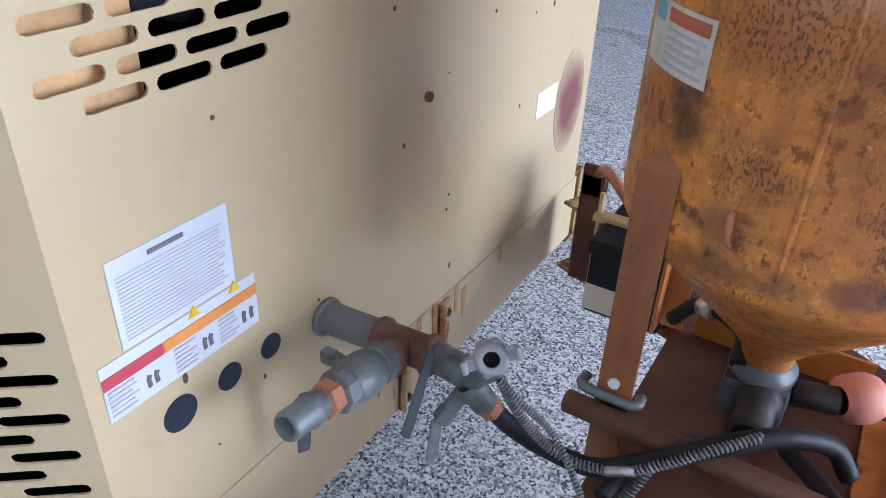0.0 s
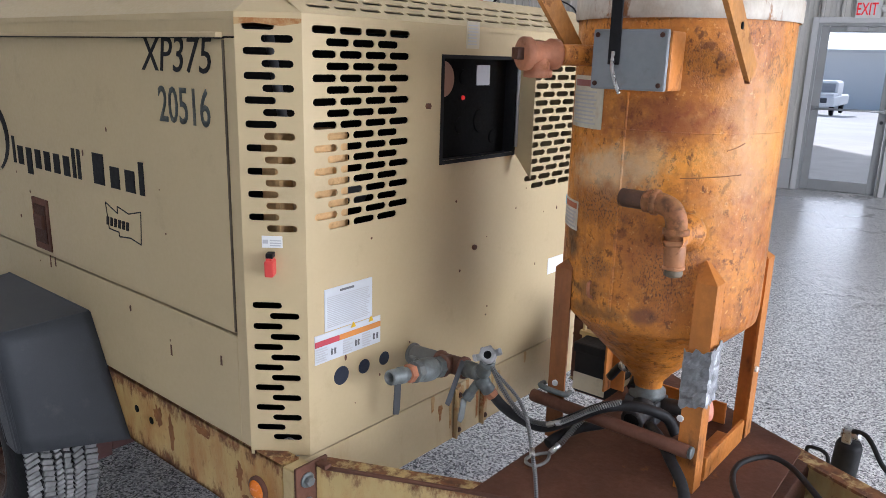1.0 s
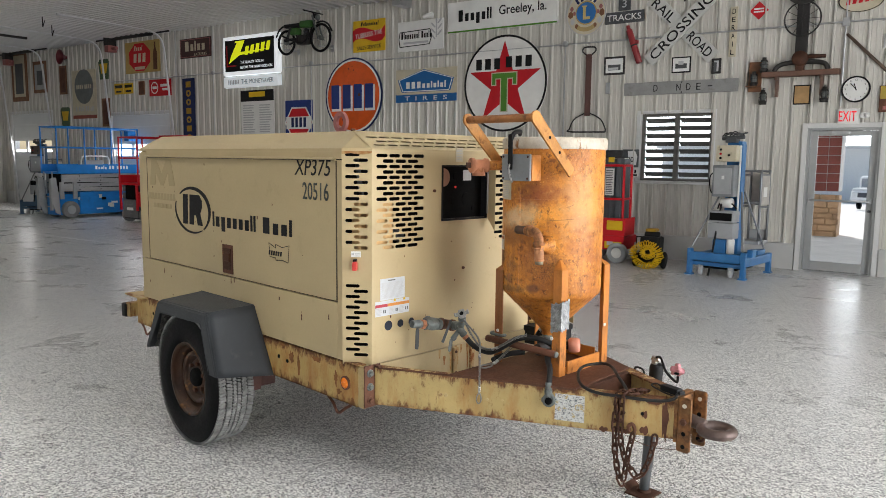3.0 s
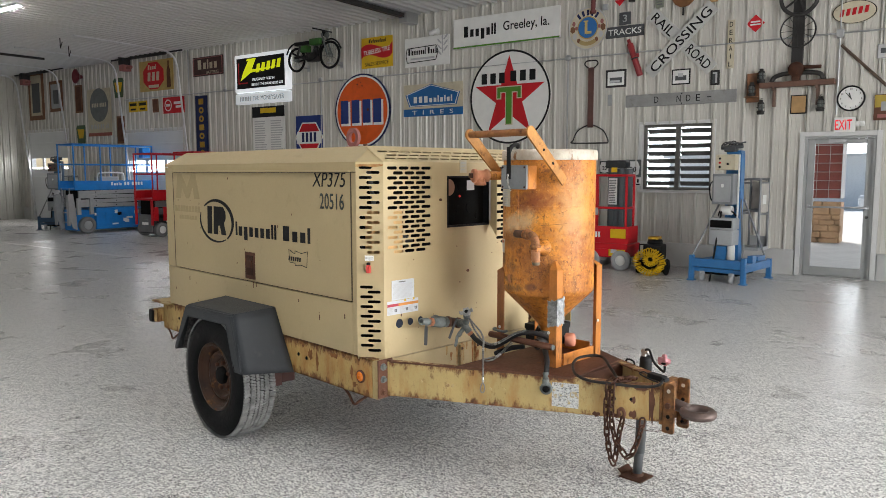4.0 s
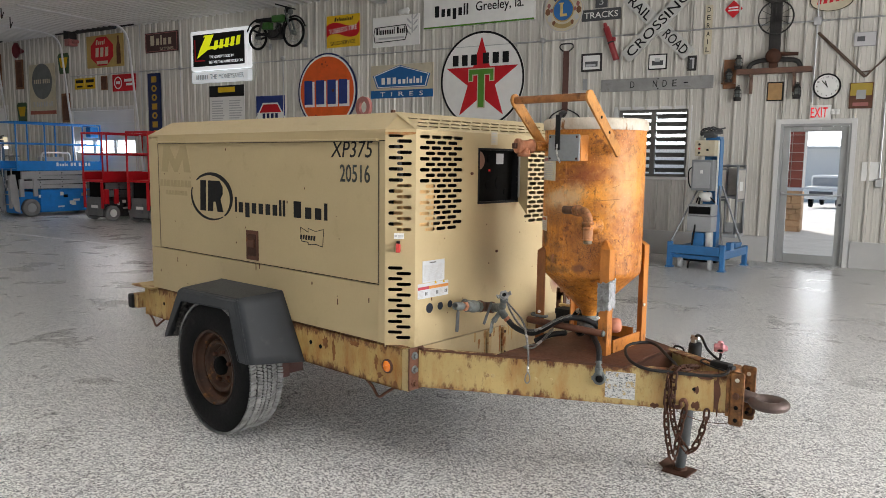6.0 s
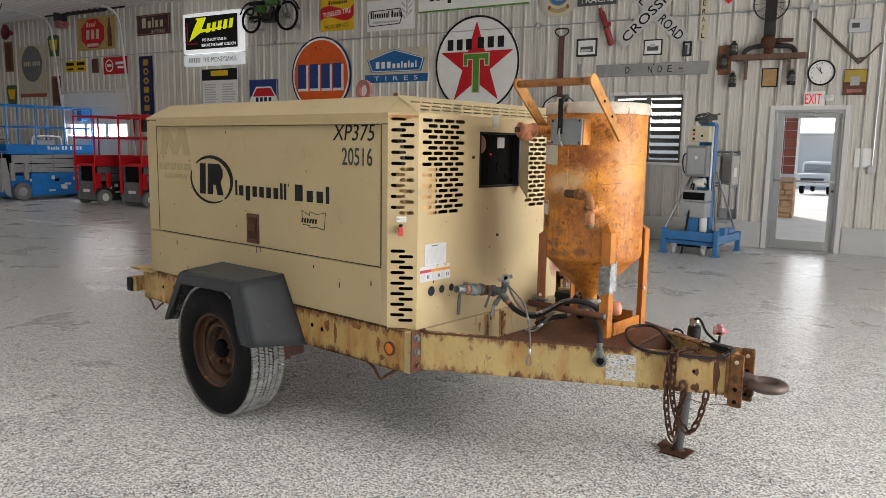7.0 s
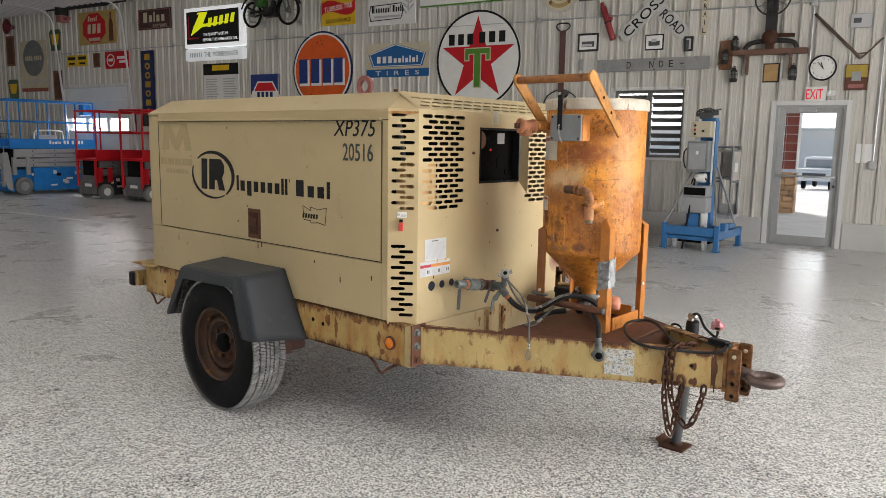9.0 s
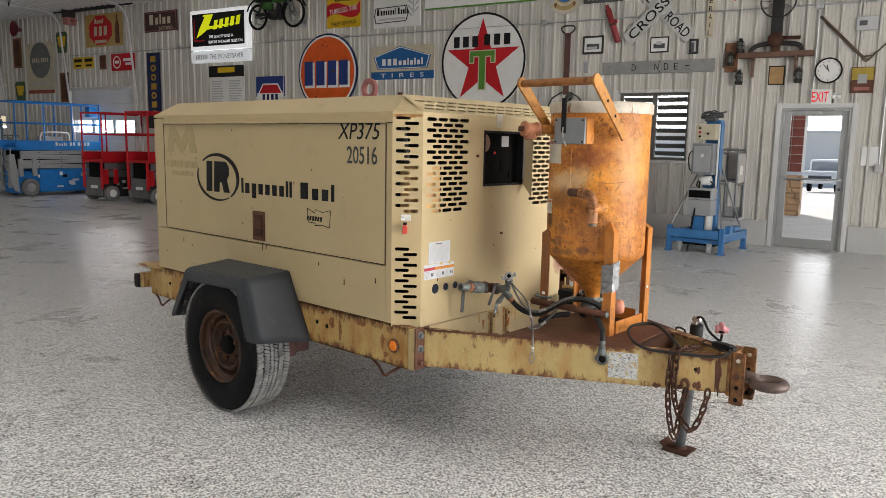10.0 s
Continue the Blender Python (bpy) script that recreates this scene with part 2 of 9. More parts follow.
TAN = (0.53, 0.418, 0.236)
tan = M("tan_paint", TAN, 0.42, var=0.05, scale=2.5, bump=0.03, rust=0.02, rscale=7, dirt=0.2, dirtcol=(0.36, 0.27, 0.14))
seam_brown = M("seam_shade_brown", (0.10, 0.075, 0.045), 0.7, var=0.3, scale=12)
tan_rusty = M("tan_paint_rusting", (0.56, 0.40, 0.17), 0.5, var=0.15, bump=0.12, rust=0.55, rscale=8.0, streak=(1.0, 1.0, 0.3), dirt=0.9, dirtcol=(0.40, 0.22, 0.06), rcol=(0.12, 0.05, 0.02))
tan_chipped = M("tan_paint_chipped", (0.55, 0.42, 0.20), 0.5, var=0.14, bump=0.12, rust=0.34, rscale=6.0, dirt=0.6, dirtcol=(0.36, 0.21, 0.08), rcol=(0.12, 0.055, 0.025))
rust_blotch = M("rust_blotch", (0.24, 0.095, 0.026), 0.7, var=0.35, scale=20, bump=0.25, rust=0.5, rscale=24, rcol=(0.11, 0.042, 0.016))
strap_paint = M("rust_edged_strap", (0.52, 0.38, 0.19), 0.55, var=0.2, scale=9, bump=0.2, rust=0.62, rscale=16, rcol=(0.25, 0.075, 0.02), dirt=1.0, dirtcol=(0.42, 0.17, 0.04))
rust_stained = M("rust_stained_tan", (0.50, 0.33, 0.14), 0.6, var=0.2, bump=0.15, rust=0.66, rscale=11, rcol=(0.33, 0.13, 0.03), dirt=0.8, dirtcol=(0.40, 0.20, 0.06))
tan_sill = M("tan_paint_sill", TAN, 0.45, var=0.08, scale=3, bump=0.05, rust=0.16, rscale=6, dirt=0.45, dirtcol=(0.36, 0.22, 0.09), rcol=(0.20, 0.08, 0.03), streak=(1.0, 1.0, 0.3))
tongue_paint = edge_rust_material("tan_drawbar_paint", (0.53, 0.395, 0.165), 0.658, 0.478, 0.045, (0.46, 0.74, 0.85), (4.05, 4.42, 0.13))
rail_paint = edge_rust_material("tan_rail_paint", (0.52, 0.36, 0.13), 0.655, 0.455, 0.06, (0.42, 0.66, 0.95))

def shredded_label():
    """White film torn to shreds over dark glue and the tan below."""
    m, t, p = nodes_of("shredded_label")
    co = t.nodes.new("ShaderNodeTexCoord").outputs["Object"]
    c = mix(t, ramp(t, noise_fac(t, co, 150.0, 8.0, 0.8, (0.7, 0.7, 1.3)), 0.50, 0.60), (0.62, 0.63, 0.62), (0.035, 0.05, 0.075))
    c = mix(t, ramp(t, noise_fac(t, co, 24.0, 6.0, 0.7), 0.56, 0.62), c, (0.46, 0.35, 0.17))
    t.links.new(c, p.inputs["Base Color"])
    p.inputs["Roughness"].default_value = 0.6
    return m


tank_rust = tank_material()
orange = M("orange_paint_rusting", (0.56, 0.20, 0.032), 0.5, var=0.25, bump=0.2, rust=0.5, rscale=11.0, dirt=0.8, dirtcol=(0.24, 0.085, 0.025), streak=(1.0, 1.0, 0.4))
grimy_orange = M("grimy_orange_paint", (0.55, 0.24, 0.055), 0.55, var=0.25, scale=10, bump=0.2, rust=0.46, rscale=19, rcol=(0.16, 0.06, 0.02), dirt=0.9, dirtcol=(0.20, 0.10, 0.04))
wheel_rust = M("wheel_rust", (0.056, 0.022, 0.009), 0.42, var=0.5, scale=9, bump=0.4, fine=140, rust=0.45, rscale=12, rcol=(0.016, 0.008, 0.005), spec=0.4)
brown_rust = M("brown_rust", (0.115, 0.046, 0.026), 0.66, var=0.35, scale=6, bump=0.25, rust=0.3, rscale=9, rcol=(0.065, 0.026, 0.014), dirt=0.4, dirtcol=(0.17, 0.08, 0.045), spec=0.35)
dark_rust = M("dark_rust", (0.068, 0.026, 0.014), 0.62, var=0.4, scale=9, bump=0.3, fine=140, rust=0.22, rscale=10, rcol=(0.15, 0.05, 0.018), spec=0.3)
track_steel = M("pale_galvanised_track", (0.68, 0.69, 0.70), 0.35, metal=0.25, var=0.1, bump=0.02)
copper = M("weathered_pink_iron", (0.40, 0.155, 0.075), 0.55, var=0.3, scale=22, bump=0.25, rust=0.45, rscale=26, rcol=(0.20, 0.065, 0.025))
fender_grey = M("textured_grey_plastic", (0.046, 0.051, 0.058), 0.5, var=0.12, bump=0.15, fine=260, dirt=0.12, dirtcol=(0.10, 0.10, 0.095), spec=0.32)
rubber = M("tyre_rubber", (0.0075, 0.0075, 0.008), 0.6, var=0.3, bump=0.1, dirt=0.10, dirtcol=(0.035, 0.034, 0.031), spec=0.12)
tread = M("dusty_tread", (0.25, 0.25, 0.245), 0.9, var=0.4, scale=20, bump=0.2, dirt=0.2, dirtcol=(0.04, 0.04, 0.04))
hose_black = M("black_hose_rubber", (0.014, 0.014, 0.015), 0.55, var=0.25, spec=0.35, dirt=0.2, dirtcol=(0.06, 0.058, 0.052))
louvre_grey = M("louvre_grey_paint", (0.085, 0.080, 0.074), 0.5, var=0.1, bump=0.02)
black = M("black_paint", (0.007, 0.007, 0.008), 0.6, var=0.15, spec=0.3)
# near-black of black parts, and of the shade painted into holes and interiors
black_and_shade = M("black_parts_and_shade", (0.006, 0.006, 0.006), 0.9, var=0.2, spec=0.15)
foam = M("tan_foam_lining", (0.66, 0.42, 0.19), 0.95, var=0.2, scale=14, bump=0.4, dirt=0.4, dirtcol=(0.30, 0.17, 0.07))
zinc = M("zinc_grey_fitting", (0.165, 0.185, 0.18), 0.5, metal=0.3, var=0.3, scale=18, bump=0.2, rust=0.14, rscale=22, rcol=(0.13, 0.06, 0.03), dirt=0.9, dirtcol=(0.075, 0.066, 0.055))
steel = M("bright_steel", (0.55, 0.55, 0.54), 0.3, metal=0.95, var=0.1)
galv = M("galvanised_steel", (0.50, 0.51, 0.52), 0.38, metal=0.8, var=0.12, bump=0.03)
box_grey = M("grey_box_paint", (0.22, 0.235, 0.245), 0.5, var=0.15, dirt=0.3)
dark_grey = M("dark_grey_paint", (0.07, 0.075, 0.08), 0.5, var=0.12)
mid_grey = M("grey_paint", (0.36, 0.37, 0.38), 0.5, var=0.1)
notice_white = M("weathered_white_label", (0.60, 0.625, 0.65), 0.5, var=0.06, scale=12, bump=0.0)
label_white = M("white_label", (0.80, 0.80, 0.78), 0.45, var=0.04, bump=0.0)
off_white = M("aged_white_paint", (0.60, 0.55, 0.46), 0.55, var=0.2, scale=9, bump=0.2, rust=0.42, rscale=17, rcol=(0.22, 0.10, 0.04), dirt=0.9, dirtcol=(0.33, 0.21, 0.10), streak=(1.0, 1.0, 0.5))
ink = M("black_ink", (0.010, 0.010, 0.011), 0.55, var=0.05, bump=0, spec=0.22)
ink_worn = M("worn_green_black_stencil", (0.045, 0.055, 0.05), 0.6, var=0.3, bump=0, dirt=0.6, dirtcol=(0.25, 0.22, 0.15), scale=14)
ink_soft = M("faded_black_print", (0.13, 0.13, 0.135), 0.5, var=0.2, bump=0)
ink_grey = M("grey_print", (0.50, 0.50, 0.51), 0.5, var=0.05, bump=0)
ghost = M("unfaded_tan", (0.44, 0.342, 0.185), 0.45, var=0.05, bump=0.02)
red = M("red_paint", (0.56, 0.010, 0.018), 0.45, var=0.08, bump=0.02, spec=0.3)
red_plastic = M("red_plastic", (0.62, 0.06, 0.05), 0.4, var=0.05)
maroon = M("maroon_stain", (0.34, 0.12, 0.11), 0.5, var=0.15)
pink = M("faded_pink_plastic", (0.52, 0.22, 0.245), 0.55, var=0.12)
amber = M("amber_lens", (0.85, 0.22, 0.02), 0.25, var=0.05)
tape_grey = M("silver_duct_tape", (0.30, 0.31, 0.32), 0.38, metal=0.3, var=0.3, scale=30, bump=0.9, fine=45, dirt=0.5, dirtcol=(0.12, 0.11, 0.10))
yellow = M("yellow_paint", (0.74, 0.47, 0.012), 0.45, var=0.1, spec=0.35)
worn_ochre = M("worn_ochre_print", (0.46, 0.27, 0.03), 0.5, var=0.2, dirt=0.5, dirtcol=(0.05, 0.04, 0.03), spec=0.3)
green = M("green_paint", (0.09, 0.26, 0.03), 0.42, var=0.1, spec=0.3)
blue = M("blue_enamel", (0.012, 0.12, 0.34), 0.4, var=0.1, spec=0.3)
navy = M("navy_enamel", (0.012, 0.022, 0.085), 0.45, var=0.15, spec=0.25)
navy_blue = M("royal_blue_enamel", (0.016, 0.040, 0.20), 0.45, var=0.12, spec=0.3)
lift_blue = M("lift_blue_paint", (0.012, 0.21, 0.62), 0.4, var=0.1, dirt=0.15, spec=0.35)
orange_sign = M("orange_enamel", (0.74, 0.105, 0.010), 0.45, var=0.12, rust=0.16, rscale=5, dirt=0.3, dirtcol=(0.40, 0.07, 0.01), spec=0.3)
white_sign = M("white_enamel", (0.82, 0.815, 0.79), 0.35, var=0.05, rust=0.04, rscale=6)
cream_sign = M("cream_enamel", (0.58, 0.52, 0.38), 0.45, var=0.1, dirt=0.2)
grey_board = M("weathered_grey_board", (0.30, 0.30, 0.295), 0.7, var=0.15, dirt=0.3)
wood = M("brown_wood", (0.20, 0.085, 0.035), 0.55, var=0.25, scale=9, bump=0.1)
tan_wood = M("pale_wood", (0.40, 0.24, 0.10), 0.55, var=0.2, scale=9)
iron = M("old_black_iron", (0.024, 0.022, 0.021), 0.6, var=0.3, bump=0.15, rust=0.12, rscale=7)
wall_white = M("white_steel_wall", (0.61, 0.59, 0.54), 0.20, var=0.05, scale=1.2, bump=0.0)
ceil_white = M("white_steel_ceiling", (0.62, 0.62, 0.61), 0.45, var=0.03, scale=1.0, bump=0.0)
trim_white = M("white_trim", (0.66, 0.66, 0.65), 0.4, var=0.04, scale=2, bump=0.0)
wains_grey = M("pale_grey_liner", (0.52, 0.52, 0.51), 0.42, var=0.06, scale=3, bump=0.02)
alu = M("grey_door_frame", (0.40, 0.41, 0.41), 0.4, metal=0.4, var=0.06)
door_white = M("overhead_door_white", (0.72, 0.73, 0.735), 0.45, var=0.04, scale=1.5)
stone = M("tan_ledge_stone", (0.52, 0.33, 0.19), 0.8, var=0.3, scale=3, bump=0.6, fine=25)
brick_red = M("red_brick_paint", (0.24, 0.06, 0.045), 0.7, var=0.15)
concrete = M("pale_concrete", (0.60, 0.59, 0.57), 0.8, var=0.1, scale=2)
snowy = M("pale_gravel", (0.62, 0.61, 0.59), 0.9, var=0.1, scale=0.3)
floor_mat = floor_material()
dim_white = glow("dimly_lit_plastic", (0.74, 0.80, 0.84), 0.40)
lit_white = glow("lit_white_plastic", (0.80, 0.84, 0.88), 0.6)
lit_yellow = glow("lit_yellow_plastic", (0.74, 0.80, 0.01), 0.55)
exit_red = glow("lit_red_letters", (0.85, 0.02, 0.03), 0.45)
led = glow("lit_led_tube", (1.0, 0.985, 0.96), 96.0)
red_led = glow("red_pilot_light", (0.6, 0.02, 0.015), 0.5)


def glass_material():
    m, t, p = nodes_of("clear_glass")
    p.inputs["Base Color"].default_value = (0.95, 0.97, 0.97, 1)
    p.inputs["Transmission Weight"].default_value = 1.0
    p.inputs["Roughness"].default_value = 0.0
    p.inputs["IOR"].default_value = 1.02
    return m


glass = glass_material()


# ---- shaping ----
def put(bm, me_bm, m=None):
    """Adds one bmesh to another and frees it."""
    if m is not None:
        me_bm.transform(m)
    me = bpy.data.meshes.new("tmp")
    me_bm.to_mesh(me)
    me_bm.free()
    bm.from_mesh(me)
    bpy.data.meshes.remove(me)
    return bm


def box(x0, x1, y0, y1, z0, z1, bevel=0.0, seg=2, m=None):
    bm = bmesh.new()
    bmesh.ops.create_cube(bm, size=1.0, matrix=Matrix.Translation(((x0 + x1) / 2, (y0 + y1) / 2, (z0 + z1) / 2)) @ Matrix.Diagonal((abs(x1 - x0), abs(y1 - y0), abs(z1 - z0), 1)))
    if bevel:
        bmesh.ops.bevel(bm, geom=bm.edges[:], offset=bevel, segments=seg, affect="EDGES", profile=0.6)
    if m is not None:
        bm.transform(m)
    return bm


def merge(*bms):
    out = bmesh.new()
    for b in bms:
        put(out, b)
    return out


def along(a, b):
    """A frame at a whose z axis points to b."""
    a, b = Vector(a), Vector(b)
    return Matrix.Translation(a) @ (b - a).to_track_quat("Z", "Y").to_matrix().to_4x4()


def lathe(profile, a=(0, 0, 0), b=(0, 0, 1), seg=24):
    """Turns (radius, height) pairs about the axis from a towards b."""
    bm = bmesh.new()
    rings = []
    for r, h in profile:
        if r < 1e-5:
            rings.append([bm.verts.new((0, 0, h))])
        else:
            rings.append([bm.verts.new((r * math.cos(2 * math.pi * i / seg), r * math.sin(2 * math.pi * i / seg), h)) for i in range(seg)])
    for p, q in zip(rings, rings[1:]):
        for i in range(seg):
            j = (i + 1) % seg
            if len(p) == 1 and len(q) > 1:
                bm.faces.new((p[0], q[i], q[j]))
            elif len(q) == 1 and len(p) > 1:
                bm.faces.new((p[i], p[j], q[0]))
            elif len(p) > 1:
                bm.faces.new((p[i], p[j], q[j], q[i]))
    for f in bm.faces:
        f.smooth = seg > 8
    bm.transform(along(a, b))
    bmesh.ops.recalc_face_normals(bm, faces=bm.faces[:])
    return bm


def rod(a, b, r, seg=12, r2=None, bevel=0.0):
    """A capped round bar from a to b."""
    h = (Vector(b) - Vector(a)).length
    r2 = r if r2 is None else r2
    e = min(bevel or r * 0.15, h * 0.2)
    return lathe([(0, 0), (r - e, 0), (r, e), (r2, h - e), (r2 - e, h), (0, h)], a, b, seg)


def smooth_path(pts, steps=6):
    """Catmull-Rom through the points."""
    p = [Vector(v) for v in pts]
    p = [2 * p[0] - p[1]] + p + [2 * p[-1] - p[-2]]
    out = []
    for i in range(1, len(p) - 2):
        for k in range(steps):
            u = k / steps
            a, b, c, d = p[i - 1], p[i], p[i + 1], p[i + 2]
            out.append(0.5 * ((2 * b) + (c - a) * u + (2 * a - 5 * b + 4 * c - d) * u * u + (3 * b - a - 3 * c + d) * u ** 3))
    return out + [p[-2]]


def hose(pts, r, seg=10, steps=6, ribs=0.0, closed=False, smooth=True):
    """A tube along a smoothed path."""
    path = smooth_path(pts, steps) if smooth else [Vector(v) for v in pts]
    bm = bmesh.new()
    rings, n = [], None
    for i, c in enumerate(path):
        d = (path[min(i + 1, len(path) - 1)] - path[max(i - 1, 0)]).normalized()
        if n is None:
            n = d.orthogonal().normalized()
        n = (n - d * n.dot(d)).normalized()
        w = d.cross(n)
        rr = r * (1 + (ribs if i % 2 else 0.0))
        rings.append([bm.verts.new(c + rr * (n * math.cos(2 * math.pi * k / seg) + w * math.sin(2 * math.pi * k / seg))) for k in range(seg)])
    for p, q in zip(rings, rings[1:]):
        for k in range(seg):
            bm.faces.new((p[k], p[(k + 1) % seg], q[(k + 1) % seg], q[k])).smooth = True
    bm.faces.new(rings[0][::-1])
    bm.faces.new(rings[-1])
    return bm


def helix(pts, r_coil, r_wire, pitch, seg=5, per=8):
    """A coil spring round a smoothed path."""
    path = smooth_path(pts, 10)
    out, n, turn = [], None, 0.0
    for a, b in zip(path, path[1:]):
        d = (b - a)
        length = d.length
        if length < 1e-6:
            continue
        d = d.normalized()
        n = d.orthogonal().normalized() if n is None else (n - d * n.dot(d)).normalized()
        w = d.cross(n)
        k = max(1, round(length / pitch * per))
        for i in range(k):
            out.append(a + (b - a) * (i / k) + r_coil * (n * math.cos(turn) + w * math.sin(turn)))
            turn += 2 * math.pi * (length / k) / pitch
    return hose(out, r_wire, seg, smooth=False)


def plate(pts, depth, m=None, bevel=0.0, hole=None):
    """A flat polygon in x and z, thick along +y from y = 0."""
    bm = bmesh.new()
    f = bm.faces.new([bm.verts.new((x, 0, z)) for x, z in pts])
    ext = bmesh.ops.extrude_face_region(bm, geom=[f])
    bmesh.ops.translate(bm, vec=(0, depth, 0), verts=[v for v in ext["geom"] if isinstance(v, bmesh.types.BMVert)])
    bmesh.ops.recalc_face_normals(bm, faces=bm.faces[:])
    if bevel:
        bmesh.ops.bevel(bm, geom=bm.edges[:], offset=bevel, segments=1, affect="EDGES")
    if m is not None:
        bm.transform(m)
    return bm


def arc(cx, cz, rx, rz, a0, a1, n):
    return [(cx + rx * math.cos(radians(a0 + (a1 - a0) * i / n)), cz + rz * math.sin(radians(a0 + (a1 - a0) * i / n))) for i in range(n + 1)]


def disc(r, depth, m=None, n=40, rz=None):
    return plate(arc(0, 0, r, rz or r, 0, 360 - 360 / n, n - 1), depth, m)


def band(r0, r1, depth, m=None, n=48, rz=1.0, a0=0.0, a1=360.0):
    """A flat ring in x and z."""
    bm = bmesh.new()
    full = abs(a1 - a0) >= 360
    k = n if full else n + 1
    rows = []
    for r in (r0, r1):
        for y in (0.0, depth):
            rows.append([bm.verts.new((r * math.cos(radians(a0 + (a1 - a0) * i / n)), y, rz * r * math.sin(radians(a0 + (a1 - a0) * i / n)))) for i in range(k)])
    order = (0, 2, 3, 1)
    for i in range(n if full else n):
        j = (i + 1) % k
        for p, q in zip(order, order[1:] + order[:1]):
            bm.faces.new((rows[p][i], rows[p][j], rows[q][j], rows[q][i]))
    if not full:
        for i in (0, n):
            bm.faces.new([rows[p][i] for p in order])
    bmesh.ops.recalc_face_normals(bm, faces=bm.faces[:])
    if m is not None:
        bm.transform(m)
    return bm


def slotted(u0, u1, v0, v1, rows, length, height, thick, m):
    """A sheet in x and z (front at y = 0) with rounded slots cut through; rows: (v, list of slot centres)."""
    bm = bmesh.new()
    T = (0.0, thick)

    def quad(a, b, c, d, y):
        bm.faces.new([bm.verts.new((p[0], y, p[1])) for p in (a, b, c, d)])

    def rect(a0, a1, b0, b1):
        if a1 - a0 > 1e-5 and b1 - b0 > 1e-5:
            for y in T:
                quad((a0, b0), (a1, b0), (a1, b1), (a0, b1), y)

    rows = sorted(rows)
    gap = min((b[0] - a[0] for a, b in zip(rows, rows[1:])), default=height * 2) / 2
    lo = v0
    for v, us in rows:
        rect(u0, u1, lo, v - gap)
        lo = v + gap
        us = sorted(us)
        cuts = [u0] + [(a + b) / 2 for a, b in zip(us, us[1:])] + [u1]
        r = height / 2
        for c, a0, a1 in zip(us, cuts, cuts[1:]):
            inner = [(c + length / 2 - r + r * math.cos(radians(a)), v + r * math.sin(radians(a))) for a in (-90, -45, 0, 45, 90)]
            inner += [(c - length / 2 + r + r * math.cos(radians(a)), v + r * math.sin(radians(a))) for a in (90, 135, 180, 225, 270)]
            outer = [(inner[0][0], v - gap), (a1, v - gap), (a1, v), (a1, v + gap), (inner[4][0], v + gap)]
            outer += [(inner[5][0], v + gap), (a0, v + gap), (a0, v), (a0, v - gap), (inner[9][0], v - gap)]
            for i in range(10):
                j = (i + 1) % 10
                for y in T:
                    quad(inner[i], inner[j], outer[j], outer[i], y)
                bm.faces.new([bm.verts.new(p) for p in ((*inner[i][:1], 0.0, inner[i][1]), (inner[j][0], 0.0, inner[j][1]), (inner[j][0], thick, inner[j][1]), (inner[i][0], thick, inner[i][1]))])
    rect(u0, u1, lo, v1)
    bmesh.ops.remove_doubles(bm, verts=bm.verts[:], dist=1e-5)
    bmesh.ops.recalc_face_normals(bm, faces=bm.faces[:])
    bm.transform(m)
    return bm


def thing(name, m, label, category, group="", kind=""):
    """A top-level thing: an Empty at its base."""
    ob = new(name)
    ob.empty_display_size = 0.1
    ob.matrix_basis = m
    return tagged(ob, label, category, group, kind)




def part(name, bm, material, parent=None, label="", world_axes=False):
    """Links a bmesh as one mesh object under a thing or a part. world_axes: its points are given in the world's axes."""
    root = parent
    while root is not None and root.parent is not None:
        root = root.parent
    if world_axes and root is not None:
        bm.transform(root.matrix_basis.inverted())
    me = bpy.data.meshes.new(name)
    bm.to_mesh(me)
    bm.free()
    me.materials.append(material)
    ob = new(name, me)
    ob.parent = parent
    if label:
        ob["label"] = label
    return ob


def again(ob, m=None):
    """One more object on the same mesh, under the same parent."""
    o = new(ob.name.split(".")[0], ob.data)
    o.parent = ob.parent
    if m is not None:
        o.matrix_basis = m
    if "label" in ob:
        o["label"] = ob["label"]
    return o


def single(name, bm, material, m, label, category, group="", kind=""):
    """A thing that is one mesh."""
    me = bpy.data.meshes.new(name)
    bm.to_mesh(me)
    bm.free()
    me.materials.append(material)
    ob = new(name, me)
    ob.matrix_basis = m
    return tagged(ob, label, category, group, kind)


